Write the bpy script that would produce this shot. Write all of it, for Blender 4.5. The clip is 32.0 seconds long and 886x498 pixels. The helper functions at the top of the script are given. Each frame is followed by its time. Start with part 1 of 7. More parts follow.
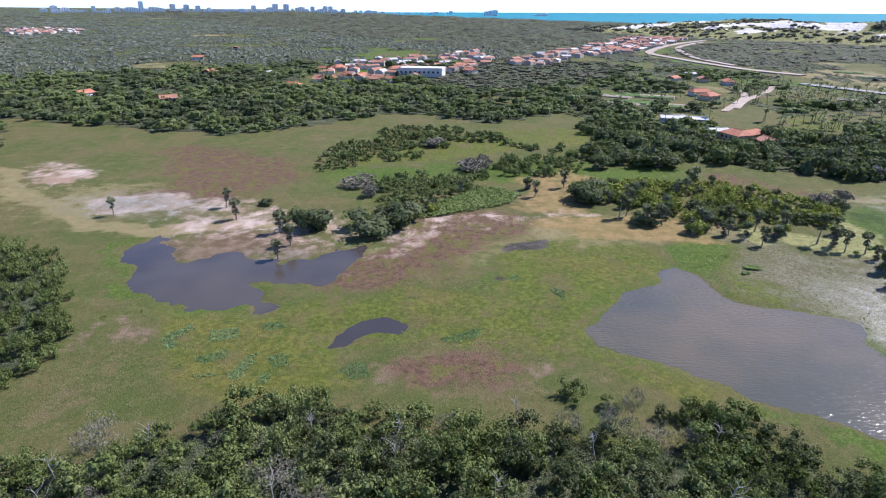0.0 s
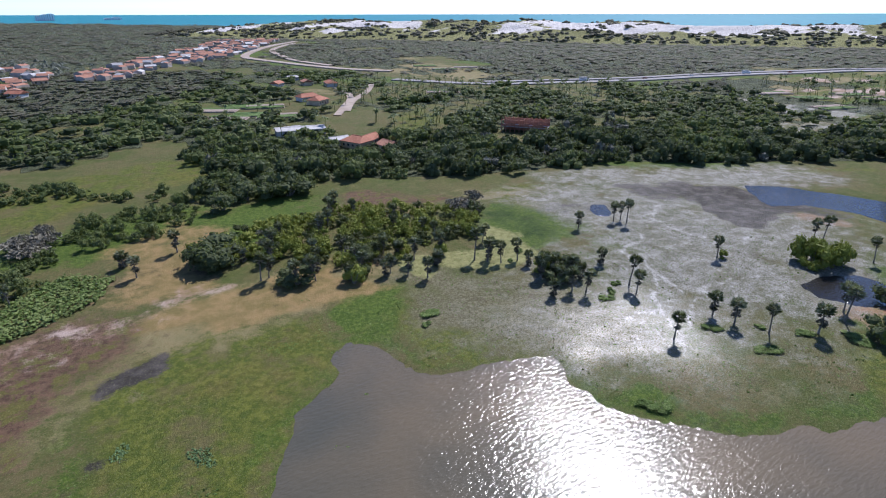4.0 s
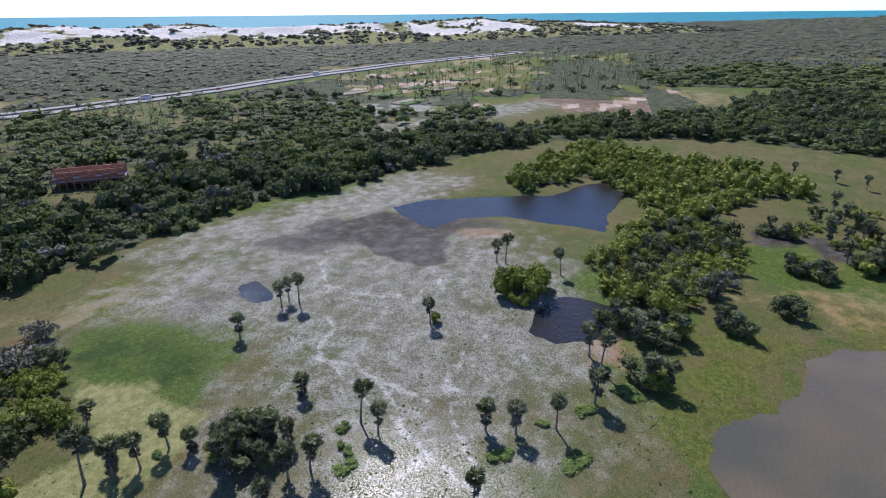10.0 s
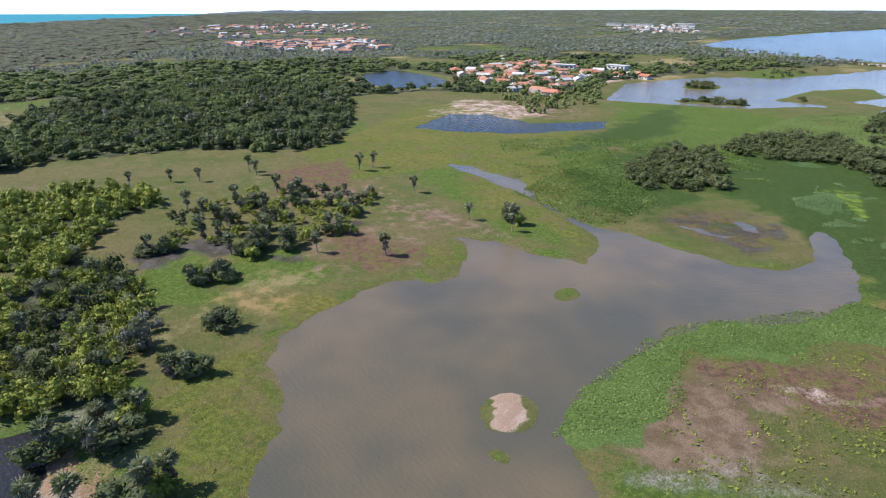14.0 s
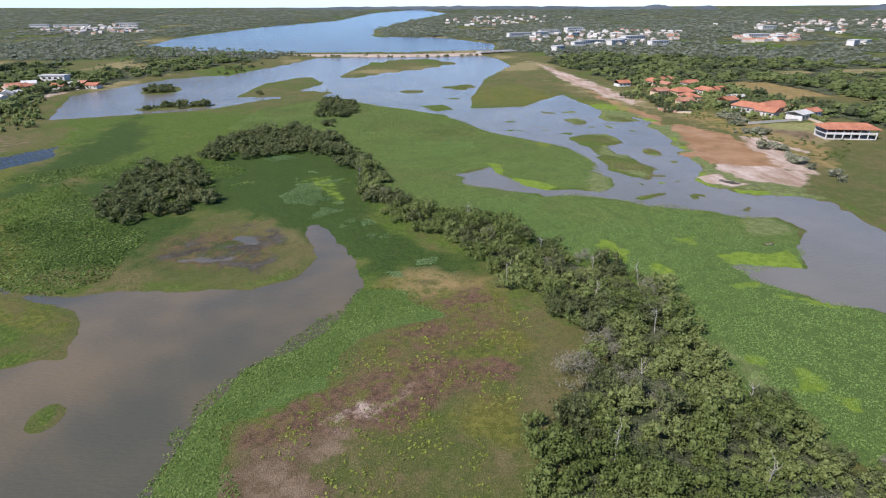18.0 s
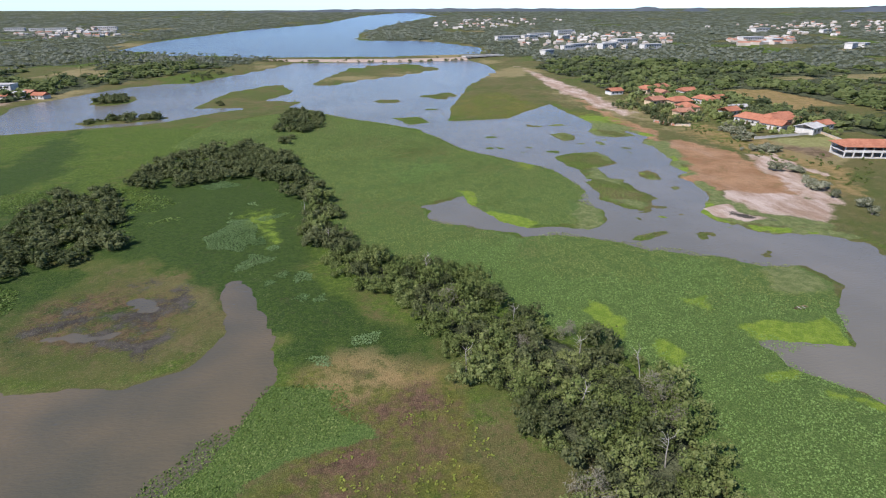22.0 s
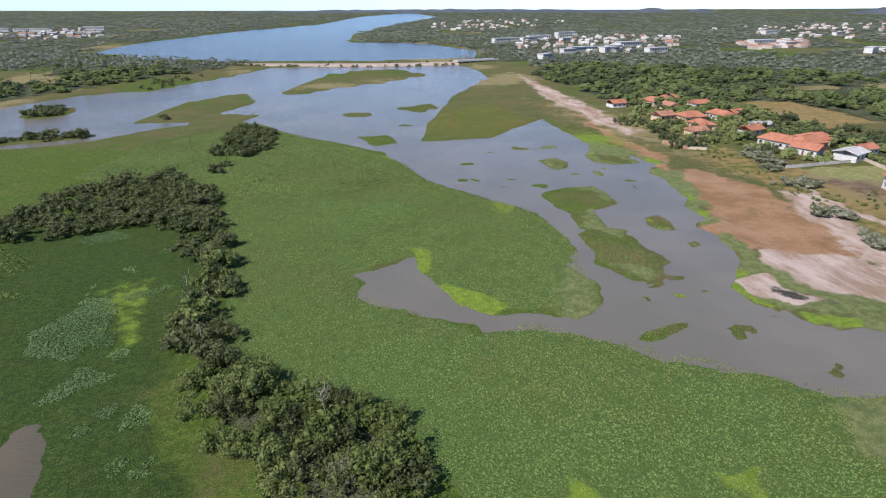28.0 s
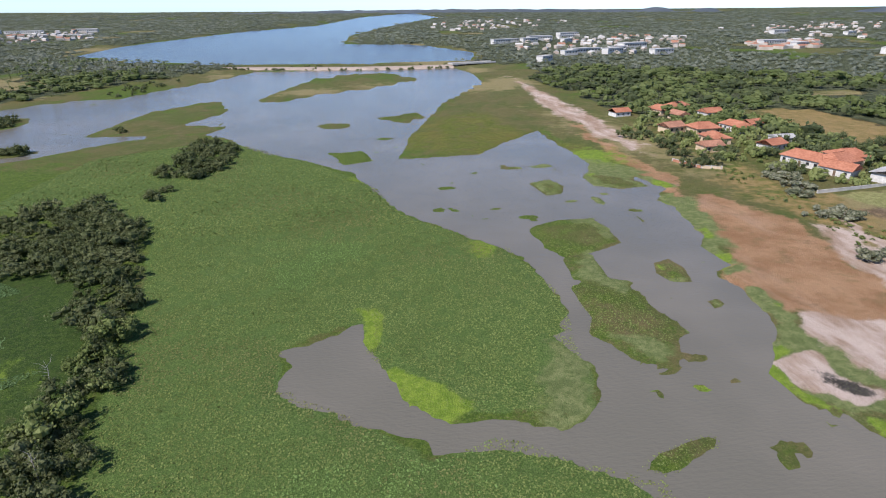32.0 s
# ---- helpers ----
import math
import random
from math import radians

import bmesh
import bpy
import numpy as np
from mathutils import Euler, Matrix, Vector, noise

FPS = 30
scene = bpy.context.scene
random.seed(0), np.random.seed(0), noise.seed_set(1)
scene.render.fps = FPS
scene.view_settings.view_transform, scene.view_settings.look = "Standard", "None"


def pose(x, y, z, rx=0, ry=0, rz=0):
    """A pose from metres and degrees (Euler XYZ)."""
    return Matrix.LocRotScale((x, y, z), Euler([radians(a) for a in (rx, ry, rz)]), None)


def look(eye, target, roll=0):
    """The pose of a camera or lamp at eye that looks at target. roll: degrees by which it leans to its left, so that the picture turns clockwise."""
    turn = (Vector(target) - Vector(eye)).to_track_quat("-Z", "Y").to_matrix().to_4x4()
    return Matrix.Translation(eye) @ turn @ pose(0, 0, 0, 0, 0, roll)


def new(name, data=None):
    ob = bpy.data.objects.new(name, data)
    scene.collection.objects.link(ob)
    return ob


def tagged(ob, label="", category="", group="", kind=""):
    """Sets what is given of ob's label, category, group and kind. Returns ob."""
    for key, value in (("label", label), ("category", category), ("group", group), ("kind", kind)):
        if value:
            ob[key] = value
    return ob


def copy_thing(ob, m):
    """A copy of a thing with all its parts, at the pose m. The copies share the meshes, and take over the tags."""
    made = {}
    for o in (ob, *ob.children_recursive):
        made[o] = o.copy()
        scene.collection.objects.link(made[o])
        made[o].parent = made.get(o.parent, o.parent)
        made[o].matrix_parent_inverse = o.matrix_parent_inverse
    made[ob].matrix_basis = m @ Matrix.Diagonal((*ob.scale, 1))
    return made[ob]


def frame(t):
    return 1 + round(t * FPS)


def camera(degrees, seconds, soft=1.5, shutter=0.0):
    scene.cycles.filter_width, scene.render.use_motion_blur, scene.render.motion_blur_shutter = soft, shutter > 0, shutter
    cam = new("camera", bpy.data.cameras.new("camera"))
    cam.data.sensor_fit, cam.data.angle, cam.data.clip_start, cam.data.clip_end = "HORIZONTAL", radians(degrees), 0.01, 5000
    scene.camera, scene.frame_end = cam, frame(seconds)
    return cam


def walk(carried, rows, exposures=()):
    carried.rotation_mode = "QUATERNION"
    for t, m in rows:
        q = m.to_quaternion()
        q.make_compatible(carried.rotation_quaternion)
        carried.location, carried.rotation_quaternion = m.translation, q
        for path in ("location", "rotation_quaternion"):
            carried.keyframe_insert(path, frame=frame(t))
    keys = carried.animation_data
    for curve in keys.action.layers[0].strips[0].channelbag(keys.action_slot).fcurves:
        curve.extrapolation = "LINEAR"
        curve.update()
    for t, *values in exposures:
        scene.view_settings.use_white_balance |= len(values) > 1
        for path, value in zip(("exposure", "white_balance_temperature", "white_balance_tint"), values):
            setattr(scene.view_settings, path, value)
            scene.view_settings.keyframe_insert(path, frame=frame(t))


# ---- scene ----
cam = camera(75.7, 32.0, soft=1.1)
PATH = [
    (0, 0.00, 0.00, 66.07, 66.74, -0.15, 3.21),
    (0.5, 0.73, 6.67, 66.26, 66.74, -0.06, -1.92),
    (1, 1.58, 13.05, 66.29, 66.75, -0.00, -6.84),
    (1.5, 2.89, 19.23, 66.18, 66.82, 0.02, -11.76),
    (2, 4.68, 25.29, 65.96, 66.90, 0.05, -16.73),
    (2.5, 6.89, 31.01, 65.77, 66.98, 0.11, -21.64),
    (3, 9.34, 36.62, 65.61, 67.01, 0.15, -26.22),
    (3.5, 12.02, 42.07, 65.55, 67.03, 0.18, -30.51),
    (5.5, 23.25, 61.60, 66.74, 66.57, -0.15, -43.80),
    (6, 27.20, 65.19, 66.48, 66.71, -0.04, -48.18),
    (6.5, 30.26, 69.75, 66.38, 66.69, -0.05, -50.35),
    (7, 33.39, 74.28, 66.34, 66.68, -0.10, -50.77),
    (7.5, 36.84, 78.15, 66.30, 66.66, -0.16, -50.76),
    (8, 40.07, 82.23, 66.25, 66.68, -0.15, -51.00),
    (8.5, 43.35, 86.23, 66.11, 66.72, -0.07, -53.26),
    (9, 47.30, 89.08, 65.83, 66.84, 0.09, -59.55),
    (9.5, 51.18, 92.11, 65.64, 66.85, 0.29, -67.28),
    (10, 54.58, 94.93, 65.59, 66.89, 0.45, -75.22),
    (10.5, 57.84, 97.29, 65.74, 66.89, 0.51, -83.13),
    (11, 60.81, 99.20, 65.87, 66.86, 0.50, -91.03),
    (11.5, 63.49, 100.72, 65.83, 66.97, 0.44, -98.96),
    (12, 66.33, 101.82, 65.68, 67.06, 0.41, -106.84),
    (12.5, 69.16, 102.30, 65.64, 67.03, 0.36, -115.29),
    (13, 71.75, 102.31, 65.58, 67.00, 0.30, -123.86),
    (13.5, 74.25, 101.65, 65.65, 66.89, 0.25, -132.22),
    (14, 76.58, 100.13, 65.64, 66.81, 0.14, -139.83),
    (14.5, 79.23, 98.78, 65.55, 66.76, 0.13, -146.22),
    (15, 80.18, 96.26, 65.48, 66.85, -0.05, -153.58),
    (15.5, 80.93, 93.36, 65.48, 66.79, -0.00, -161.06),
    (17.5, 79.50, 77.85, 66.20, 66.50, 0.03, -185.87),
    (18, 77.22, 73.54, 66.14, 66.52, 0.10, -188.50),
    (18.5, 75.56, 68.86, 66.12, 66.56, 0.18, -189.45),
    (19, 73.70, 64.19, 66.10, 66.61, 0.20, -189.46),
    (19.5, 71.52, 59.61, 66.04, 66.65, 0.18, -189.39),
    (20, 69.40, 55.04, 66.00, 66.67, 0.20, -189.33),
    (20.5, 67.25, 50.39, 65.99, 66.70, 0.21, -189.31),
    (21, 65.25, 46.00, 65.93, 66.74, 0.19, -189.33),
    (21.5, 63.18, 41.52, 65.90, 66.74, 0.17, -189.31),
    (22, 61.05, 36.92, 65.87, 66.73, 0.17, -189.28),
    (22.5, 58.99, 32.27, 65.85, 66.72, 0.16, -189.26),
    (23, 56.99, 27.43, 65.83, 66.72, 0.14, -189.27),
    (23.5, 54.96, 22.91, 65.84, 66.73, 0.09, -189.26),
    (24, 52.86, 18.45, 65.86, 66.73, 0.12, -189.20),
    (24.5, 50.61, 13.80, 65.83, 66.77, 0.10, -189.19),
    (25, 48.68, 9.52, 65.68, 66.80, 0.09, -189.20),
    (25.5, 46.72, 5.31, 65.50, 66.79, 0.00, -189.18),
    (27.5, 37.96, -11.33, 65.61, 66.79, 0.03, -188.96),
    (28, 35.86, -15.60, 65.49, 66.79, 0.06, -188.93),
    (28.5, 33.79, -19.82, 65.44, 66.79, 0.07, -188.89),
    (29, 31.78, -24.02, 65.44, 66.80, 0.10, -188.85),
    (29.5, 29.79, -28.27, 65.43, 66.80, 0.12, -188.82),
    (30, 27.78, -32.55, 65.45, 66.79, 0.15, -188.77),
    (30.5, 25.63, -36.91, 65.47, 66.78, 0.19, -188.73),
    (31, 23.65, -41.23, 65.48, 66.79, 0.22, -188.68),
    (31.5, 21.60, -45.65, 65.43, 66.80, 0.25, -188.64),
    (32, 19.52, -50.24, 65.36, 66.80, 0.29, -188.61),
]
EXPOSURES = [(0, 0.88, 6150, 15), (3, 0.45, 6100, 14), (6, 0.45, 6100, 14), (11, 0.5, 6200, 15), (12, 0.5, 6300, 13), (13, 0.54, 6400, 12), (14, 0.88, 6550, 11), (15, 0.82, 6600, 9), (17, 0.68, 6650, 10), (19, 0.56, 6700, 10), (32, 0.5, 6700, 10)]
walk(cam, [(t, pose(*row)) for t, *row in PATH], EXPOSURES)

# ---- daylight ----
SUN_AZ, SUN_EL = radians(57.0), radians(47.0)
world = bpy.data.worlds.new("sky")
scene.world = world
world.use_nodes = True
wn = world.node_tree
sky = wn.nodes.new("ShaderNodeTexSky")
sky.sky_type = "NISHITA"
sky.sun_disc = False
sky.sun_elevation, sky.sun_rotation = SUN_EL, SUN_AZ
sky.air_density, sky.dust_density, sky.ozone_density = 0.55, 0.2, 2.0
tint = wn.nodes.new("ShaderNodeMix")
tint.data_type, tint.blend_type = "RGBA", "MULTIPLY"
tint.inputs[0].default_value, tint.inputs[7].default_value = 1.0, (0.78, 0.90, 1.08, 1)
wn.links.new(sky.outputs[0], tint.inputs[6])
wn.links.new(tint.outputs[2], wn.nodes["Background"].inputs[0])
wn.nodes["Background"].inputs[1].default_value = 0.14
sun = new("sun", bpy.data.lights.new("sun", "SUN"))
sun.data.energy, sun.data.angle, sun.data.color = 4.5, radians(0.53), (1.0, 0.955, 0.945)
sun.matrix_world = look((math.sin(SUN_AZ) * math.cos(SUN_EL) * 900, math.cos(SUN_AZ) * math.cos(SUN_EL) * 900, math.sin(SUN_EL) * 900), (0, 0, 0))


# ---- materials ----
class Nodes:
    """A small shorthand for node materials."""

    def __init__(self, name, rough=0.8, spec=0.3):
        self.m = bpy.data.materials.new(name)
        self.m.use_nodes = True
        self.t = self.m.node_tree
        self.b = self.t.nodes["Principled BSDF"]
        self.b.inputs["Roughness"].default_value = rough
        self.b.inputs["Specular IOR Level"].default_value = spec

    def node(self, kind, **inputs):
        n = self.t.nodes.new(kind)
        for k, v in inputs.items():
            self.put(n.inputs[k.replace("_", " ")], v)
        return n

    def put(self, socket, v):
        if isinstance(v, bpy.types.NodeSocket):
            self.t.links.new(v, socket)
        elif isinstance(v, tuple) and len(v) == 3 and socket.type == "RGBA":
            socket.default_value = (*v, 1)
        else:
            socket.default_value = v

    def noise(self, scale, detail=4.0, rough=0.6, vec=None, stretch=None):
        n = self.node("ShaderNodeTexNoise", Scale=scale, Detail=detail, Roughness=rough)
        if vec is None:
            vec = self.node("ShaderNodeNewGeometry").outputs["Position"]
        if stretch:
            mp = self.node("ShaderNodeMapping", Vector=vec)
            mp.inputs["Scale"].default_value = stretch
            vec = mp.outputs[0]
        self.put(n.inputs["Vector"], vec)
        return n.outputs["Fac"]

    def step(self, v, lo, hi, a=0.0, b=1.0):
        n = self.node("ShaderNodeMapRange")
        n.interpolation_type = "SMOOTHSTEP"
        for i, w in enumerate((v, lo, hi, a, b)):
            self.put(n.inputs[i], w)
        return n.outputs[0]

    def math(self, op, a, b=0.0):
        n = self.node("ShaderNodeMath")
        n.operation = op
        self.put(n.inputs[0], a)
        self.put(n.inputs[1], b)
        return n.outputs[0]

    def mix(self, fac, a, b):
        n = self.node("ShaderNodeMix")
        n.data_type = "RGBA"
        self.put(n.inputs[0], fac)
        self.put(n.inputs[6], a)
        self.put(n.inputs[7], b)
        return n.outputs[2]

    def bump(self, height, strength=0.5, distance=0.1):
        n = self.node("ShaderNodeBump", Height=height, Strength=strength, Distance=distance)
        self.put(self.b.inputs["Normal"], n.outputs[0])

    def color(self, v):
        self.put(self.b.inputs["Base Color"], v)
        return self.m


def plain(name, a, b, scale=2.0, rough=0.8, bump=0.0, spec=0.3, metal=0.0):
    """Two tones of one surface, broken up at two scales."""
    n = Nodes(name, rough, spec)
    f = n.math("ADD", n.math("MULTIPLY", n.noise(scale, 5), 0.6), n.math("MULTIPLY", n.noise(scale * 0.13, 3), 0.4))
    n.b.inputs["Metallic"].default_value = metal
    if bump:
        n.bump(n.noise(scale * 4, 4), bump, 0.05)
    return n.color(n.mix(n.step(f, 0.38, 0.62), a, b))


def leafy(name, dark, mid, light, patch=0.07, shine=0.25, leaf=0.5, second=None, glow=0.22, mottle=0.0):
    """Foliage: every leaf or clump its own tone, whole trees and stands a tone of their own."""
    n = Nodes(name, 0.78 - 0.35 * shine, shine * 0.45)
    geo = n.node("ShaderNodeNewGeometry")
    rnd = n.node("ShaderNodeObjectInfo").outputs["Random"]
    f = n.math("ADD", n.math("MULTIPLY", geo.outputs["Random Per Island"], leaf), n.math("MULTIPLY", n.noise(patch, 2), 1.5 - leaf))
    f = n.math("ADD", f, n.math("MULTIPLY", n.math("SUBTRACT", rnd, 0.5), 0.3))
    f = n.math("ADD", f, n.math("MULTIPLY", n.math("SUBTRACT", n.noise(1.6, 6, 0.75), 0.5), 0.9))
    if mottle:
        f = n.math("ADD", f, n.math("MULTIPLY", n.math("SUBTRACT", n.noise(0.42, 5, 0.7), 0.5), mottle))
    n.bump(n.noise(2.6, 4, 0.7), 0.5, 0.4)
    c = n.mix(n.step(f, 0.35, 0.65), dark, mid)
    c = n.mix(n.step(f, 0.68, 1.0), c, light)
    if second:
        c = n.mix(n.step(n.noise(0.017, 4, 0.6), 0.50, 0.62, 0, 0.75), c, n.mix(n.step(f, 0.4, 0.9), (0.06, 0.055, 0.02), second))
    n.color(c)
    tr = n.node("ShaderNodeBsdfTranslucent", Color=n.mix(0.5, c, (0.20, 0.26, 0.05)))
    add = n.node("ShaderNodeMixShader")
    n.put(add.inputs[0], glow)
    n.t.links.new(n.b.outputs[0], add.inputs[1])
    n.t.links.new(tr.outputs[0], add.inputs[2])
    n.t.links.new(add.outputs[0], n.t.nodes["Material Output"].inputs[0])
    return n.m


MANGROVE = leafy("mangrove_leaves", (0.046, 0.064, 0.019), (0.114, 0.146, 0.045), (0.210, 0.238, 0.092), 0.05, 0.2, 0.34)
DARK_MANGROVE = leafy("dark_mangrove_leaves", (0.030, 0.042, 0.016), (0.068, 0.084, 0.032), (0.125, 0.138, 0.062), 0.05, 0.3, 0.5)
FOREST = leafy("forest_leaves", (0.052, 0.066, 0.034), (0.086, 0.106, 0.050), (0.135, 0.158, 0.078), 0.05, 0.2, 0.25, None, 0.34)
# lighter copy of the forest green, its sunlit look put into the colour
LIGHT_FOREST = leafy("sunlit_tone_leaves", (0.068, 0.090, 0.034), (0.108, 0.138, 0.050), (0.165, 0.195, 0.078), 0.05, 0.2, 0.25, None, 0.36)
GREY_FOREST = leafy("grey_leafless_crowns", (0.086, 0.085, 0.062), (0.150, 0.149, 0.110), (0.240, 0.238, 0.184), 0.06, 0.2, 0.5, None, 0.1)
OLIVE = leafy("yellow_green_leaves", (0.082, 0.106, 0.021), (0.172, 0.202, 0.036), (0.275, 0.298, 0.062), 0.06, 0.3, 0.35)
GREYLEAF = leafy("grey_green_leaves", (0.070, 0.080, 0.045), (0.150, 0.158, 0.098), (0.280, 0.280, 0.200), 0.2, 0.3, 0.7)
FAN = leafy("palm_fans", (0.090, 0.100, 0.048), (0.205, 0.218, 0.118), (0.410, 0.415, 0.280), 0.2, 0.2, 0.9, None, 0.36)
OLD_FAN = leafy("dead_palm_fans", (0.044, 0.040, 0.028), (0.100, 0.090, 0.066), (0.190, 0.174, 0.134), 0.2, 0.2, 0.9, None, 0.14)
# far woods, with the grey-blue of haze mixed into the leaf colours
HAZED_WOODS = leafy("hazed_distant_woods", (0.046, 0.055, 0.045), (0.084, 0.099, 0.076), (0.150, 0.162, 0.125), 0.008)
PALMGREEN = leafy("coconut_leaves", (0.060, 0.085, 0.030), (0.110, 0.140, 0.055), (0.190, 0.220, 0.100), 0.03)
SCRUB = leafy("dry_scrub_leaves", (0.066, 0.066, 0.044), (0.100, 0.098, 0.066), (0.142, 0.134, 0.092), 0.012)
HYACINTH = leafy("hyacinth_leaves", (0.082, 0.140, 0.045), (0.148, 0.232, 0.072), (0.172, 0.262, 0.086), 0.035, 0.05, 0.35, None, 0.22, 1.1)
OLD_HYACINTH = leafy("browning_hyacinth_leaves", (0.066, 0.088, 0.030), (0.172, 0.204, 0.066), (0.190, 0.232, 0.082), 0.035, 0.05, 0.35, (0.180, 0.160, 0.072), 0.22, 2.0)
PALE_HERB = leafy("pale_water_herb_leaves", (0.066, 0.118, 0.044), (0.118, 0.188, 0.078), (0.170, 0.250, 0.115), 0.05, 0.1, 0.5)
REED = leafy("reed_leaves", (0.045, 0.080, 0.015), (0.095, 0.150, 0.035), (0.190, 0.240, 0.080), 0.05)
BARK = plain("bark", (0.15, 0.13, 0.105), (0.27, 0.24, 0.20), 3.0, 0.9)
DEADWOOD = plain("dead_wood", (0.22, 0.20, 0.18), (0.40, 0.375, 0.345), 3.0, 0.85)
BARE_BUSH = plain("bare_twigs", (0.120, 0.112, 0.080), (0.230, 0.214, 0.162), 1.5, 0.9)


def ground_material():
    n = Nodes("ground", 0.9, 0.15)
    layers = []
    for key in ("cover_a", "cover_b", "cover_c", "cover_d", "cover_e"):
        at, ch = n.node("ShaderNodeAttribute"), n.node("ShaderNodeSeparateColor")
        at.attribute_name = key
        n.put(ch.inputs[0], at.outputs["Color"])
        layers.append((at, ch))
    (a, ac), (b, bc), (c3, cc), (d3, dc), (e3, ec) = layers
    fine, mid, wide = n.noise(2.6, 7, 0.75), n.noise(0.22, 5, 0.65), n.noise(0.035, 4, 0.6)
    grain = n.noise(7.0, 3, 0.7)
    broad = n.noise(0.075, 4, 0.62)
    spread = n.math("ADD", n.math("MULTIPLY", n.math("SUBTRACT", fine, 0.5), 0.8), n.math("MULTIPLY", n.math("SUBTRACT", mid, 0.5), 1.0))
    spread = n.math("ADD", spread, n.math("MULTIPLY", n.math("SUBTRACT", broad, 0.5), 1.1))

    def by(weight, width=0.16):
        # the weight, frayed by the noise, so that borders run in tongues and patches
        return n.step(n.math("ADD", weight, n.math("MULTIPLY", spread, n.step(weight, 0.0, 0.25))), 0.5 - width, 0.5 + width)

    c = n.mix(n.step(wide, 0.38, 0.62), (0.080, 0.098, 0.024), (0.128, 0.108, 0.044))
    c = n.mix(n.step(mid, 0.45, 0.70, 0, 0.7), c, (0.152, 0.134, 0.058))
    c = n.mix(n.step(n.noise(0.9, 6, 0.72), 0.48, 0.60, 0, 0.65), c, (0.058, 0.082, 0.021))
    c = n.mix(n.step(n.noise(0.09, 6, 0.72), 0.52, 0.66, 0, 0.6), c, (0.170, 0.122, 0.068))
    lush = n.mix(n.step(n.noise(1.1, 6, 0.72), 0.42, 0.62), (0.048, 0.088, 0.012), (0.102, 0.148, 0.024))
    lush = n.mix(n.step(n.noise(0.05, 5, 0.7), 0.54, 0.72, 0, 0.5), lush, (0.135, 0.138, 0.037))
    c = n.mix(by(ac.outputs[0]), c, lush)
    vivid = n.mix(n.step(n.noise(0.8, 6, 0.72), 0.40, 0.64), (0.068, 0.092, 0.014), (0.138, 0.150, 0.027))
    vivid = n.mix(n.step(n.noise(0.11, 5, 0.7), 0.46, 0.66, 0, 0.8), vivid, (0.130, 0.104, 0.048))
    vivid = n.mix(n.step(n.noise(0.03, 5, 0.65), 0.48, 0.62, 0, 0.7), vivid, n.mix(n.step(n.noise(0.8, 6, 0.72), 0.40, 0.64), (0.105, 0.098, 0.020), (0.190, 0.165, 0.042)))
    vivid = n.mix(n.step(n.noise(0.16, 7, 0.78), 0.56, 0.66, 0, 0.7), vivid, (0.040, 0.074, 0.013))
    c = n.mix(by(cc.outputs[1], 0.22), c, vivid)
    turf = n.mix(n.step(n.noise(1.7, 7, 0.8), 0.42, 0.58), (0.096, 0.086, 0.042), (0.205, 0.190, 0.118))
    turf = n.mix(n.step(n.noise(0.10, 6, 0.72), 0.50, 0.64, 0, 0.6), turf, (0.098, 0.104, 0.038))
    c = n.mix(by(ec.outputs[2], 0.3), c, turf)
    dry = n.mix(n.step(mid, 0.3, 0.7), (0.272, 0.216, 0.108), (0.200, 0.176, 0.082))
    c = n.mix(by(ac.outputs[1]), c, dry)
    soil = n.mix(n.step(mid, 0.35, 0.65), (0.120, 0.080, 0.050), (0.215, 0.152, 0.105))
    c = n.mix(by(ac.outputs[2]), c, soil)
    tan = n.mix(n.step(mid, 0.35, 0.65), (0.195, 0.150, 0.055), (0.300, 0.205, 0.092))
    c = n.mix(by(c3.outputs["Alpha"], 0.25), c, tan)
    brown = n.mix(n.step(n.noise(0.6, 6, 0.75), 0.36, 0.62), (0.078, 0.044, 0.032), (0.165, 0.096, 0.064))
    brown = n.mix(n.step(n.noise(0.20, 7, 0.78), 0.49, 0.58, 0, 0.85), brown, n.mix(n.step(fine, 0.4, 0.6), (0.085, 0.092, 0.020), (0.150, 0.140, 0.036)))
    c = n.mix(by(cc.outputs[2], 0.25), c, brown)
    pink = n.mix(n.step(n.noise(0.13, 6, 0.7, stretch=(1.0, 0.35, 1.0)), 0.38, 0.62), (0.330, 0.225, 0.165), (0.540, 0.430, 0.370))
    c = n.mix(by(dc.outputs[0], 0.2), c, pink)
    rust = n.mix(n.step(n.math("ADD", n.math("MULTIPLY", fine, 0.4), n.math("MULTIPLY", n.noise(0.07, 5, 0.7), 0.6)), 0.40, 0.60), (0.255, 0.132, 0.068), (0.385, 0.226, 0.130))
    rust = n.mix(n.step(n.noise(0.16, 7, 0.75), 0.52, 0.64, 0, 0.6), rust, (0.205, 0.140, 0.068))
    rust = n.mix(n.step(n.noise(0.05, 6, 0.7, stretch=(1.0, 0.3, 1.0)), 0.52, 0.68, 0, 0.3), rust, (0.420, 0.300, 0.225))
    c = n.mix(by(bc.outputs[2]), c, rust)
    crumbs = n.math("ADD", n.math("MULTIPLY", n.noise(2.4, 7, 0.8), 0.7), n.math("MULTIPLY", mid, 0.3))
    salt = n.mix(n.step(crumbs, 0.42, 0.60), (0.096, 0.090, 0.055), (0.370, 0.360, 0.330))
    salt = n.mix(n.step(n.noise(0.09, 7, 0.75), 0.49, 0.62, 0, 0.65), salt, n.mix(n.step(fine, 0.5, 0.66), (0.082, 0.080, 0.036), (0.165, 0.155, 0.098)))
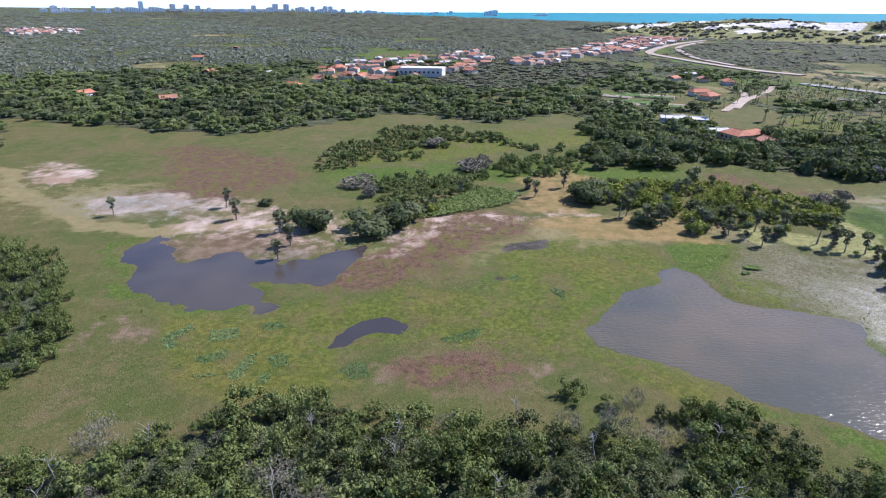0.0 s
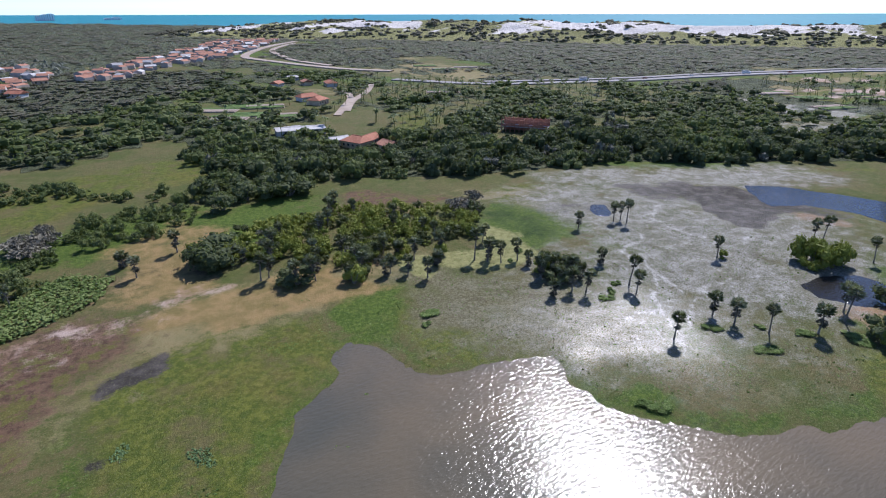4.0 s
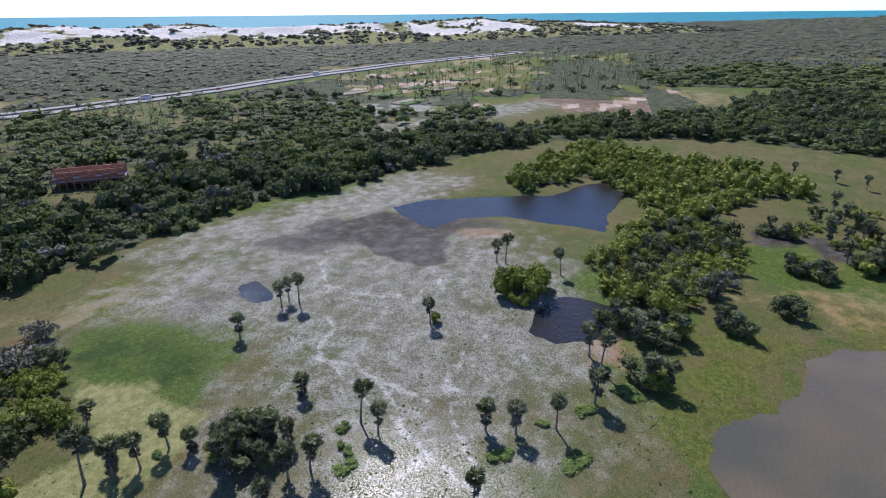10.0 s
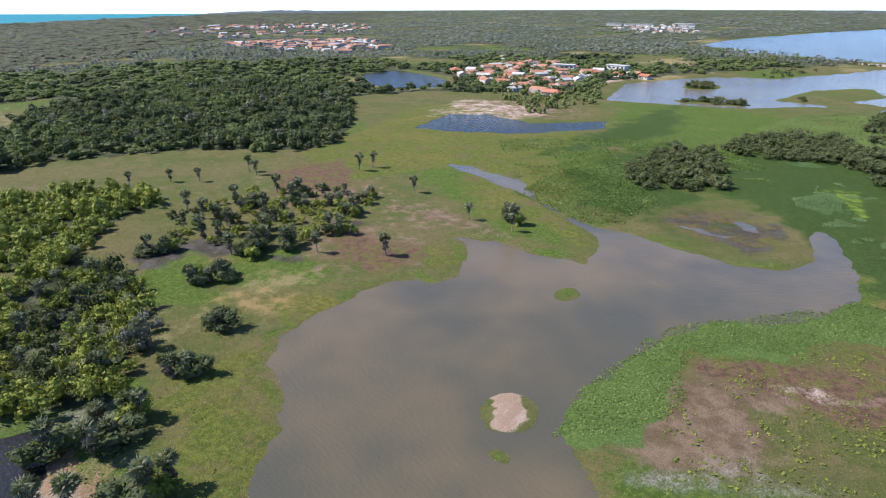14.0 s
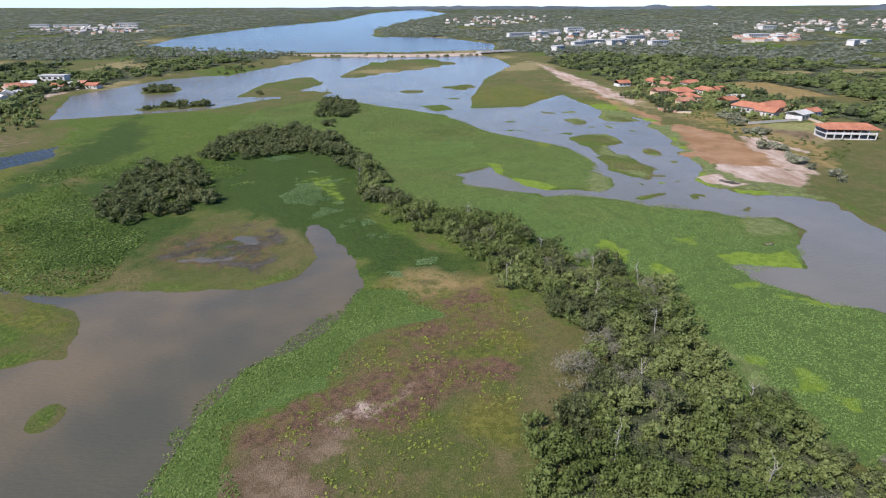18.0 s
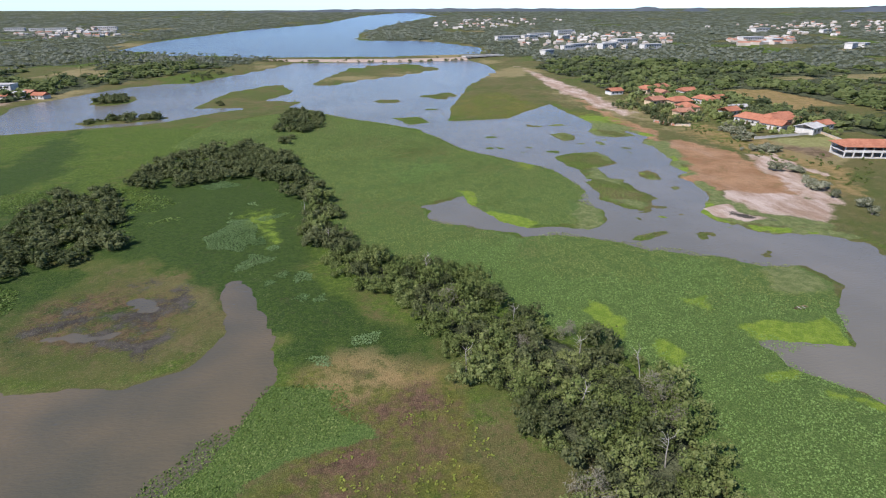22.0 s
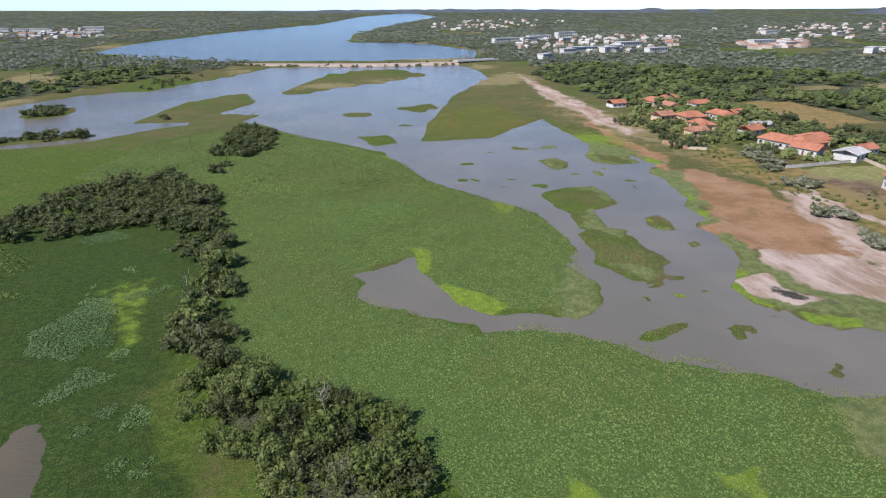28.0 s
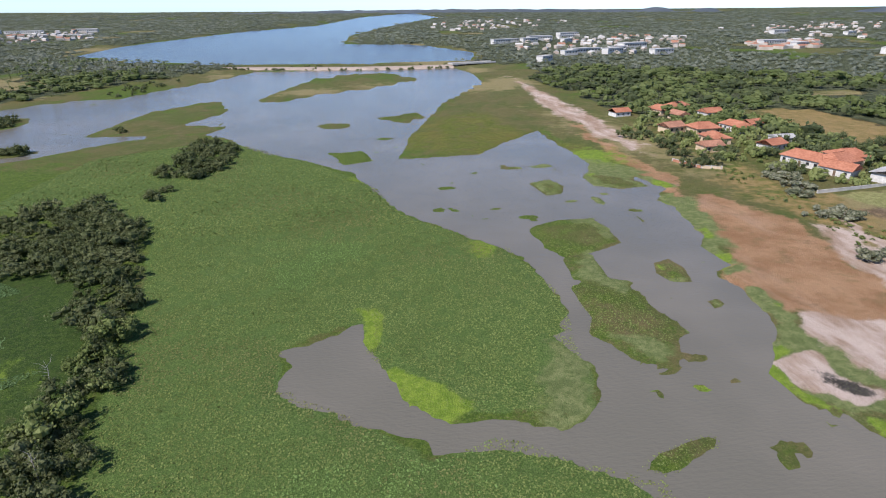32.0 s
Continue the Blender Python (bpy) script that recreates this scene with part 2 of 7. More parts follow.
    ragged = n.math("ADD", n.math("MULTIPLY", n.math("SUBTRACT", fine, 0.5), 1.4), n.math("ADD", n.math("MULTIPLY", n.math("SUBTRACT", mid, 0.5), 0.9), n.math("MULTIPLY", n.math("SUBTRACT", broad, 0.5), 1.0)))
    crust = n.step(n.math("ADD", bc.outputs[0], n.math("MULTIPLY", ragged, n.step(bc.outputs[0], 0.0, 0.25))), 0.0, 0.66, 0, 0.95)
    c = n.mix(crust, c, salt)
    c = n.mix(n.math("MULTIPLY", n.step(n.math("ADD", ec.outputs[1], n.math("MULTIPLY", n.math("SUBTRACT", mid, 0.5), 1.2)), 0.38, 0.95), n.step(crumbs, 0.42, 0.54, 0.1, 0.85)), c, (0.46, 0.45, 0.415))
    film = n.math("MULTIPLY", n.math("MAXIMUM", n.math("MULTIPLY", crust, 0.35), n.step(dc.outputs[1], 0.1, 0.95)), n.step(n.noise(3.4, 5, 0.8), 0.42, 0.56))
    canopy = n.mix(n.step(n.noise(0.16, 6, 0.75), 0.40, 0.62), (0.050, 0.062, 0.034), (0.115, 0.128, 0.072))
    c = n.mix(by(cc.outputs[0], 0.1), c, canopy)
    deep = n.mix(n.step(n.noise(0.9, 5, 0.65), 0.40, 0.64), (0.024, 0.053, 0.010), (0.047, 0.083, 0.015))
    c = n.mix(by(dc.outputs[2], 0.2), c, deep)
    weed = n.mix(n.step(n.noise(2.2, 5, 0.75), 0.48, 0.60), (0.068, 0.118, 0.028), (0.124, 0.186, 0.048))
    c = n.mix(by(d3.outputs["Alpha"], 0.1), c, weed)
    algae = n.mix(n.step(n.noise(0.4, 6, 0.72), 0.40, 0.62), (0.110, 0.142, 0.048), (0.190, 0.212, 0.085))
    algae = n.mix(n.step(n.noise(0.9, 5, 0.7), 0.56, 0.66, 0, 0.8), algae, (0.070, 0.115, 0.030))
    c = n.mix(by(ec.outputs[0], 0.16), c, algae)
    light = n.mix(n.step(n.noise(0.6, 6, 0.72), 0.38, 0.62), (0.190, 0.195, 0.072), (0.300, 0.290, 0.125))
    c = n.mix(by(e3.outputs["Alpha"], 0.2), c, light)
    lime = n.mix(n.step(n.noise(0.5, 6, 0.7), 0.38, 0.62), (0.120, 0.195, 0.022), (0.195, 0.272, 0.036))
    c = n.mix(by(bc.outputs[1], 0.16), c, lime)
    mud = n.mix(n.step(mid, 0.4, 0.7), (0.038, 0.032, 0.030), (0.100, 0.086, 0.080))
    wet = by(a.outputs["Alpha"], 0.12)
    c = n.mix(wet, c, mud)
    sand = n.mix(n.step(mid, 0.3, 0.7), (0.640, 0.600, 0.560), (0.760, 0.730, 0.695))
    c = n.mix(by(b.outputs["Alpha"], 0.1), c, sand)
    c = n.mix(n.math("MULTIPLY", n.step(n.noise(0.12, 8, 0.8), 0.56, 0.66, 0, 0.5), n.step(n.math("MAXIMUM", n.math("MAXIMUM", d3.outputs["Alpha"], bc.outputs[1]), n.math("MAXIMUM", b.outputs["Alpha"], dc.outputs[0])), 0.2, 0.5, 1, 0)), c, n.mix(0.75, c, (0.070, 0.050, 0.036)))
    c = n.mix(n.step(grain, 0.42, 0.66, 0, 0.8), c, n.mix(0.6, c, (0.03, 0.035, 0.012)))
    c = n.mix(n.step(n.noise(2.9, 4, 0.7), 0.53, 0.66, 0, 0.45), c, n.mix(0.5, c, (0.34, 0.33, 0.16)))
    n.put(n.b.inputs["Roughness"], n.math("SUBTRACT", n.step(wet, 0.0, 1.0, 0.9, 0.82), n.math("MULTIPLY", film, 0.57)))
    n.put(n.b.inputs["Specular IOR Level"], n.step(film, 0.0, 1.0, 0.10, 0.85))
    n.bump(n.math("ADD", n.math("ADD", n.math("MULTIPLY", fine, 0.7), n.math("MULTIPLY", grain, 0.5)), n.math("MULTIPLY", n.math("MULTIPLY", n.noise(0.16, 6, 0.75), 12.0), by(cc.outputs[0], 0.1))), n.step(film, 0.0, 1.0, 0.9, 0.12), 0.35)
    return n.color(c)


def water_material(name, deep, shallow, ripple, rough):
    n = Nodes(name, rough, 0.5)
    n.b.inputs["IOR"].default_value = 1.33
    w = n.noise(0.72, 3, 0.55, stretch=(1.0, 2.2, 1.0))
    v = n.noise(0.02, 3, 0.6)
    n.bump(w, ripple, 0.32)
    return n.color(n.mix(n.step(v, 0.35, 0.7), deep, shallow))


GROUND = ground_material()
LAGOON = water_material("muddy_water", (0.070, 0.068, 0.050), (0.132, 0.103, 0.062), 0.42, 0.13)
LAKE = water_material("grey_lake_water", (0.128, 0.120, 0.098), (0.160, 0.146, 0.120), 0.4, 0.14)
RESERVOIR_WATER = water_material("deep_lake_water", (0.050, 0.052, 0.050), (0.070, 0.068, 0.062), 0.6, 0.16)
RESERVOIR_WATER.node_tree.nodes["Principled BSDF"].inputs["Specular IOR Level"].default_value = 0.22
LAKE.node_tree.nodes["Principled BSDF"].inputs["Specular IOR Level"].default_value = 0.25
POND = water_material("dark_water", (0.012, 0.013, 0.016), (0.030, 0.026, 0.020), 0.8, 0.04)
CALM = water_material("calm_shallow_water", (0.040, 0.036, 0.034), (0.075, 0.064, 0.052), 0.12, 0.06)
SEA = water_material("sea_water", (0.020, 0.170, 0.215), (0.030, 0.220, 0.255), 0.3, 0.55)
SEA.node_tree.nodes["Principled BSDF"].inputs["Specular IOR Level"].default_value = 0.11


# ---- mesh helpers ----


def lattice(ix, iy, seed):
    h = (ix * 374761393 + iy * 668265263 + seed * 974634721) & 0xFFFFFFFF
    h = ((h ^ (h >> 13)) * 1274126177) & 0xFFFFFFFF
    return ((h ^ (h >> 16)) & 0xFFFF) / 65535.0


def vnoise(x, y, seed):
    ix, iy = np.floor(x).astype(np.int64), np.floor(y).astype(np.int64)
    fx, fy = x - ix, y - iy
    fx, fy = fx * fx * (3 - 2 * fx), fy * fy * (3 - 2 * fy)
    a, b = lattice(ix, iy, seed), lattice(ix + 1, iy, seed)
    c, d = lattice(ix, iy + 1, seed), lattice(ix + 1, iy + 1, seed)
    return (a * (1 - fx) + b * fx) * (1 - fy) + (c * (1 - fx) + d * fx) * fy


def fbm(x, y, scale, seed, octaves=4):
    """Noise from 0 to 1 whose largest features are about scale metres wide."""
    v, amp, tot = 0.0, 1.0, 0.0
    for k in range(octaves):
        v = v + amp * vnoise(x / scale * 2 ** k + 13.7 * k, y / scale * 2 ** k - 7.1 * k, seed + k)
        tot, amp = tot + amp, amp * 0.55
    return v / tot


def inside(poly, X, Y):
    """Signed distance to a closed outline, positive inside."""
    d2, odd = np.full(X.shape, 1e12), np.zeros(X.shape, bool)
    for (ax, ay), (bx, by) in zip(poly, poly[1:] + poly[:1]):
        ex, ey = bx - ax, by - ay
        t = np.clip(((X - ax) * ex + (Y - ay) * ey) / (ex * ex + ey * ey + 1e-9), 0, 1)
        d2 = np.minimum(d2, (X - ax - t * ex) ** 2 + (Y - ay - t * ey) ** 2)
        if by != ay:
            odd ^= ((ay > Y) != (by > Y)) & (X < (Y - ay) * ex / ey + ax)
    return np.where(odd, 1.0, -1.0) * np.sqrt(d2)


def along(line, X, Y):
    """Distance to an open line."""
    d2 = np.full(X.shape, 1e12)
    for (ax, ay), (bx, by) in zip(line, line[1:]):
        ex, ey = bx - ax, by - ay
        t = np.clip(((X - ax) * ex + (Y - ay) * ey) / (ex * ex + ey * ey + 1e-9), 0, 1)
        d2 = np.minimum(d2, (X - ax - t * ex) ** 2 + (Y - ay - t * ey) ** 2)
    return np.sqrt(d2)


def oval(cx, cy, rx, ry, turn, X, Y):
    """1 at the middle of an oval, 0.5 on its rim, falling off outside."""
    c, s = math.cos(radians(turn)), math.sin(radians(turn))
    u, v = ((X - cx) * c + (Y - cy) * s) / rx, ((Y - cy) * c - (X - cx) * s) / ry
    return np.clip(1.0 - 0.5 * np.sqrt(u * u + v * v), 0, 1)


def mesh(name, verts, faces, mats, index=None, smooth=False):
    """A mesh from arrays; faces is an (n, 3) or (n, 4) array."""
    me = bpy.data.meshes.new(name)
    verts, faces = np.asarray(verts, np.float32), np.asarray(faces, np.int32)
    k = faces.shape[1]
    me.vertices.add(len(verts))
    me.vertices.foreach_set("co", verts.ravel())
    me.loops.add(faces.size)
    me.loops.foreach_set("vertex_index", faces.ravel())
    me.polygons.add(len(faces))
    me.polygons.foreach_set("loop_start", np.arange(0, faces.size, k, dtype=np.int32))
    me.polygons.foreach_set("loop_total", np.full(len(faces), k, np.int32))
    for m in mats:
        me.materials.append(m)
    if index is not None:
        me.polygons.foreach_set("material_index", np.asarray(index, np.int32))
    me.polygons.foreach_set("use_smooth", np.full(len(faces), smooth))
    me.update(calc_edges=True)
    return me


def part(name, bm, material, parent, label=""):
    """Links a bmesh as one mesh object under a thing or a part."""
    me = bpy.data.meshes.new(name)
    bm.to_mesh(me)
    bm.free()
    me.materials.append(material)
    ob = new(name, me)
    ob.parent = parent
    return tagged(ob, label)

# ---- the plan: shores in metres ----
LAGOON_NORTH = [(56, 146), (60, 137), (61, 130), (67, 123), (76, 121), (84, 115), (83, 108), (81, 101), (85, 96), (91, 90), (95, 85), (100, 80), (108, 77), (110, 73), (120, 71), (130, 73), (139, 71), (146, 60), (157, 51), (165, 49), (171, 42), (173, 32), (172, 23), (173, 16), (168, 2), (163, 3), (160, -6), (166, -16), (177, -26), (168, -31), (154, -30), (138, -34)]
LAGOON_CHANNEL = [(141, -46), (145, -55), (163, -64), (186, -76), (205, -81), (236, -92), (227, -95), (212, -93), (197, -91), (175, -72), (154, -62), (140, -63), (122, -60), (106, -60), (96, -65), (90, -79), (96, -92), (96, -103), (91, -104), (86, -92)]
LAGOON_SOUTH = [(81, -76), (78, -55), (84, -42), (92, -32), (103, -21), (107, -12), (111, 5), (113, 16), (111, 30), (104, 36), (95, 44), (84, 60), (70, 77), (62, 84), (52, 88), (47, 92), (36, 99), (27, 103), (25, 111), (34, 122), (38, 128), (49, 136), (52, 144)]
LAKE_WEST = [(-39, -26), (-30, -32), (-26, -38), (-21, -46), (-22, -54), (-32, -52), (-41, -50), (-48, -61), (-58, -73), (-58, -86), (-47, -88), (-38, -97), (-23, -103), (-14, -113), (-1, -120), (6, -120), (12, -118), (11, -123), (24, -130), (34, -136), (37, -142), (35, -148), (38, -153), (27, -158), (21, -162)]
LAKE_LOBE = [(22, -154), (17, -143), (15, -134), (7, -126), (0, -127), (-9, -123), (-19, -125), (-23, -138), (-19, -150), (-26, -160), (-27, -179), (-21, -198), (-7, -216), (5, -231), (9, -245), (17, -270), (22, -286), (41, -310), (70, -337), (88, -366), (113, -387), (146, -367), (171, -337), (185, -329)]
LAKE_FAR = [(264, -309), (293, -411), (266, -477), (242, -518), (195, -542), (150, -640), (120, -722), (7, -708), (-92, -712), (-102, -640), (-95, -567), (-41, -461), (-6, -346), (1, -308), (-37, -311), (-55, -334), (-80, -358)]
LAKE_EAST = [(-82, -285), (-71, -264), (-82, -250), (-92, -262), (-96, -245), (-85, -233), (-88, -224), (-82, -197), (-77, -190), (-79, -177), (-72, -174), (-71, -150), (-60, -134), (-57, -128), (-62, -111), (-80, -105), (-88, -97), (-82, -68), (-100, -50), (-90, -15), (-60, -8)]
RESERVOIR = [(416, -989), (415, -1227), (306, -1765), (122, -2237), (-43, -3400), (-417, -4500), (-437, -3269), (-122, -2166), (23, -1510), (34, -1178), (-95, -1109), (-156, -930), (-130, -800), (0, -780), (157, -795), (301, -866)]
BLUE_POND = [(235, 162), (245, 153), (254, 132), (262, 108), (279, 96), (283, 89), (268, 81), (250, 87), (229, 89), (232, 104), (235, 122), (230, 136), (218, 142), (226, 153)]
SMALL_POND = [(181, 100), (182, 95), (178, 86), (171, 86), (165, 91), (159, 98), (163, 104), (172, 103)]
TREE_POOL = [(167, 179), (171, 177), (167, 170), (163, 167), (160, 170), (162, 175)]
MUD_POOL = [(-97, 160), (-102, 148), (-90, 133), (-91, 125), (-60, 114), (-46, 114), (-46, 117), (-57, 129), (-38, 128), (-30, 143), (-32, 152), (-40, 150), (-52, 139), (-62, 141), (-69, 150), (-73, 142), (-81, 141)]
HOOK_POOL = [(-29, 100), (-28, 105), (-25, 110), (-19, 113), (-14, 110), (-15, 106), (-20, 107), (-24, 105), (-26, 101)]
VILLAGE_POND = [(494, -266), (531, -316), (525, -363), (443, -335), (408, -289), (432, -258)]
MARSH_POND = [(305, -143), (315, -191), (295, -205), (258, -198), (225, -232), (218, -209), (243, -173), (278, -148)]
CARPET = [(-4, 28), (-45, -12), (-39, -27), (-30, -33), (-22, -48), (-41, -51), (-58, -75), (-57, -87), (-38, -98), (-14, -114), (-1, -121), (12, -119), (24, -131), (37, -142), (38, -154), (22, -163), (22, -154), (14, -133), (0, -128), (-19, -126), (-22, -138), (-26, -160), (-26, -179), (-20, -198), (5, -231), (17, -270), (41, -308), (88, -362), (140, -330), (150, -262), (84, -225), (76, -189), (69, -146), (62, -113), (48, -104), (32, -97), (20, -66), (8, -50), (10, -12), (6, 12)]
LAGOON_LINE = LAGOON_NORTH + LAGOON_CHANNEL + LAGOON_SOUTH
LAKE_LINE = LAKE_WEST + LAKE_LOBE + LAKE_FAR + LAKE_EAST
ISLETS = [(33, -393, 10, 8, 0), (200, -345, 27, 9, 12), (233, -432, 15, 24, 10), (134, -15, 3.0, 4.2, 0), (120, 31, 5.4, 5.8, 0), (115.5, 41, 2.2, 1.5, 0)]
ISLETS += [(-14, -260, 4, 2.2, 0), (-27, -233, 2.6, 1.6, 0), (-46, -284, 5, 2.4, 0), (-58, -285, 5, 2.4, 0), (-55, -237, 3.4, 1.6, 10), (-65, -236, 2.0, 5, 0), (-35, -223, 2.6, 1.2, 0), (-43, -109, 1.5, 1.3, 0), (-46, -138, 1.3, 0.9, 0), (-48, -130, 1.6, 0.8, 0), (5, -352, 6, 3, 0), (-70, -243, 2.0, 1.5, 0), (-18, -312, 5, 2.5, 0)]
MATS = [
    [(-32, -213), (-44, -219), (-56, -219), (-58, -209), (-56, -197), (-47, -192), (-37, -188), (-32, -197)],
    [(-31, -173), (-43, -173), (-47, -167), (-46, -157), (-49, -152), (-43, -141), (-39, -136), (-32, -139), (-29, -146), (-27, -150), (-30, -157), (-30, -165)],
    [(-58, -182), (-64, -184), (-65, -176), (-62, -170), (-57, -170), (-56, -176)],
    [(-20, -112), (-24, -115), (-31, -117), (-35, -117), (-35, -115), (-31, -113), (-26, -110), (-23, -110)],
    [(-47, -261), (-56, -265), (-59, -255), (-55, -245), (-48, -244)],
    [(34, -325), (18, -327), (13, -307), (26, -302)],
    [(6, -413), (-21, -429), (-24, -408), (-4, -400)],
    [(-71, -265), (-84, -276), (-88, -266), (-92, -249), (-79, -248), (-70, -253)],
    [(167, -387), (156, -462), (123, -506), (102, -452), (124, -415), (95, -397), (104, -376), (134, -381)],
    [(92, -504), (79, -557), (55, -633), (-12, -670), (-41, -614), (4, -561), (50, -525), (73, -495)],
]
# pale algae scum and bright duckweed, floating at the rims of the mats
ALGAE = [
    [(-14, -150), (-20, -145), (-23, -138), (-21, -130), (-16, -124), (-11, -121), (-8, -126), (-13, -131), (-13, -140)],
    [(-35, -188), (-45, -192), (-43, -176), (-48, -172), (-43, -166), (-33, -176)],
    [(-27, -150), (-35, -149), (-44, -143), (-39, -136), (-32, -139), (-29, -146)],
    [(-60, -160), (-64, -161), (-64, -157), (-60, -156)],
    [(-48, -86), (-59, -87), (-60, -73), (-49, -71), (-41, -74)],
    [(4, -25), (5, -14), (6, -2), (3, 10), (6, 13), (9, 2), (9, -14)],
    [(-54, -132), (-64, -150), (-73, -152), (-76, -136), (-88, -112), (-84, -106), (-60, -116)],
    [(-78, -190), (-84, -203), (-80, -222), (-90, -240), (-99, -236), (-92, -205), (-84, -184)],
    [(-60, -300), (-90, -300), (-98, -270), (-88, -255), (-70, -275)],
]
DUCKWEED = [
    [(17, -143), (13, -144), (5, -136), (2, -127), (7, -125), (12, -129), (14, -135)],
    [(22, -168), (20, -169), (18, -163), (20, -147), (22, -156)],
    [(11, -74), (5, -76), (1, -72), (7, -60), (11, -63)],
    [(0, -57), (-4, -58), (-5, -52), (0, -47), (2, -49)],
    [(-16, -75), (-21, -76), (-21, -71), (-17, -73)],
    [(-20, -62), (-27, -63), (-33, -61), (-42, -63), (-43, -56), (-37, -49), (-29, -52), (-23, -57)],
    [(-12, -44), (-21, -48), (-21, -43), (-13, -42)],
    [(-24, -37), (-29, -34), (-33, -28), (-28, -31), (-22, -36)],
    [(-2, -5), (-6, -2), (-6, 0), (0, 1)],
    [(-5, 2), (-9, 5), (-6, 7)],
    [(5, -14), (2, -12), (3, -9), (7, -10)],
    [(-55, -131), (-60, -136), (-64, -142), (-66, -138), (-60, -130), (-59, -118), (-56, -122)],
    [(-30, -130), (-33, -130), (-33, -127), (-31, -126)],
    [(-39, -130), (-42, -129), (-42, -128), (-40, -128)],
    [(-74, -176), (-79, -186), (-82, -184), (-76, -172)],
]
COAST_U, COAST_V = (math.sin(radians(52)), math.cos(radians(52))), (math.cos(radians(52)), -math.sin(radians(52)))


def shore(X, Y):
    """Metres into the water (positive) or onto the land (negative)."""
    f = (fbm(X, Y, 9.0, 3) - 0.5) * 5.0 + (fbm(X, Y, 4.0, 7, 2) - 0.5) * 2.4
    w = inside(LAGOON_LINE, X, Y) + f
    lake = inside(LAKE_LINE, X, Y) + f
    for cx, cy, rx, ry, turn in ISLETS:
        o = (oval(cx, cy, rx, ry, turn, X, Y) - 0.5) * 2 * min(rx, ry)
        lake = np.minimum(lake, -(o + f * 0.5))
        w = np.minimum(w, -(o + f * 0.35))
    for line in MATS + ALGAE[:6] + DUCKWEED[11:14]:
        lake = np.minimum(lake, -(inside(line, X, Y) + f * 0.45))
    w = np.maximum(w, lake)
    for line, k in ((BLUE_POND, 0.6), (SMALL_POND, 0.9), (TREE_POOL, 0.6), (HOOK_POOL, 0.45), (MUD_POOL, 1.7), (VILLAGE_POND, 1.0), (MARSH_POND, 1.5), (RESERVOIR, 2.0)):
        w = np.maximum(w, inside(line, X, Y) + f * k)
    return w


# ---- the ground, one sheet to the horizon ----
def axis(lo, hi, step, far, growth):
    core = np.arange(lo, hi + step / 2, step)
    out, s, p = [], step, 0.0
    while p < far:
        s *= growth
        p += s
        out.append(p)
    out = np.array(out)
    return np.concatenate([(core[0] - out)[::-1], core, core[-1] + out])


def far_rise(X, Y):
    """The far country lifts slowly, as the low swell of the horizon does."""
    r = np.hypot(X - 60, Y)
    return 13.0 * np.clip((r - 1800) / 3000, 0, 2) ** 1.5


def land_height(X, Y, w):
    r = np.hypot(X - 60, Y - 20)
    h = np.where(w > 0, -np.minimum(w * 0.16, 1.2), np.minimum(-w * 0.07, 0.32)) + (fbm(X, Y, 14.0, 11) - 0.5) * 0.22 * np.clip(-w / 3, 0, 1)
    h = h - (0.18 + (fbm(X, Y, 4.0, 15) - 0.5) * 0.5) * np.clip(oval(96, 114, 22, 16, 30, X, Y) * 2.4 - 0.7, 0, 1) * (w < 0) - 0.2 * np.clip(oval(150, 130, 22, 26, 0, X, Y) * 2.0 - 0.6, 0, 1) * (w < 0)
    h = h - (0.26 + (fbm(X, Y, 5.0, 19) - 0.5) * 0.9) * np.clip(oval(118, -86, 17, 13, 20, X, Y) * 2.6 - 0.8, 0, 1) * (w < 0)
    out = np.clip((r - 260) / 500, 0, 1)
    h = h + out * np.clip((-w - 6) / 110, 0, 1) * (1.2 + 5.0 * fbm(X, Y, 220.0, 31))
    d, l = X * COAST_U[0] + Y * COAST_U[1], X * COAST_V[0] + Y * COAST_V[1]
    dune = np.clip(1 - ((d - 1480) / 330) ** 2, 0, 1) * np.clip(1 - ((l - 30) / 1150) ** 4, 0, 1)
    h = h + dune * 2.0
    sea = np.clip((d - 1850) / 120, 0, 1)
    h = h + far_rise(X, Y)
    return h * (1 - sea) + sea * -14, dune


gx, gy = axis(-125, 300, 1.5, 4900, 1.09), axis(-320, 235, 1.5, 4900, 1.09)
X, Y = np.meshgrid(gx, gy)
W = shore(X, Y)
H, DUNE = land_height(X, Y, W)
wx, wy = X + (fbm(X, Y, 16, 51) - 0.5) * 14, Y + (fbm(X, Y, 16, 57) - 0.5) * 14


def ovals(*rows):
    v = np.zeros(X.shape)
    for row in rows:
        k = row[5] if len(row) > 5 else 1.0
        v = np.maximum(v, k * oval(*row[:5], wx, wy))
    return v


def zones(*rows):
    """Stretches of one cover by outline: strength, softness of the rim, outline."""
    v = np.zeros(X.shape)
    for k, soft, line in rows:
        v = np.maximum(v, k * np.clip(0.5 + inside(line, wx, wy) / (2 * soft), 0, 1))
    return v


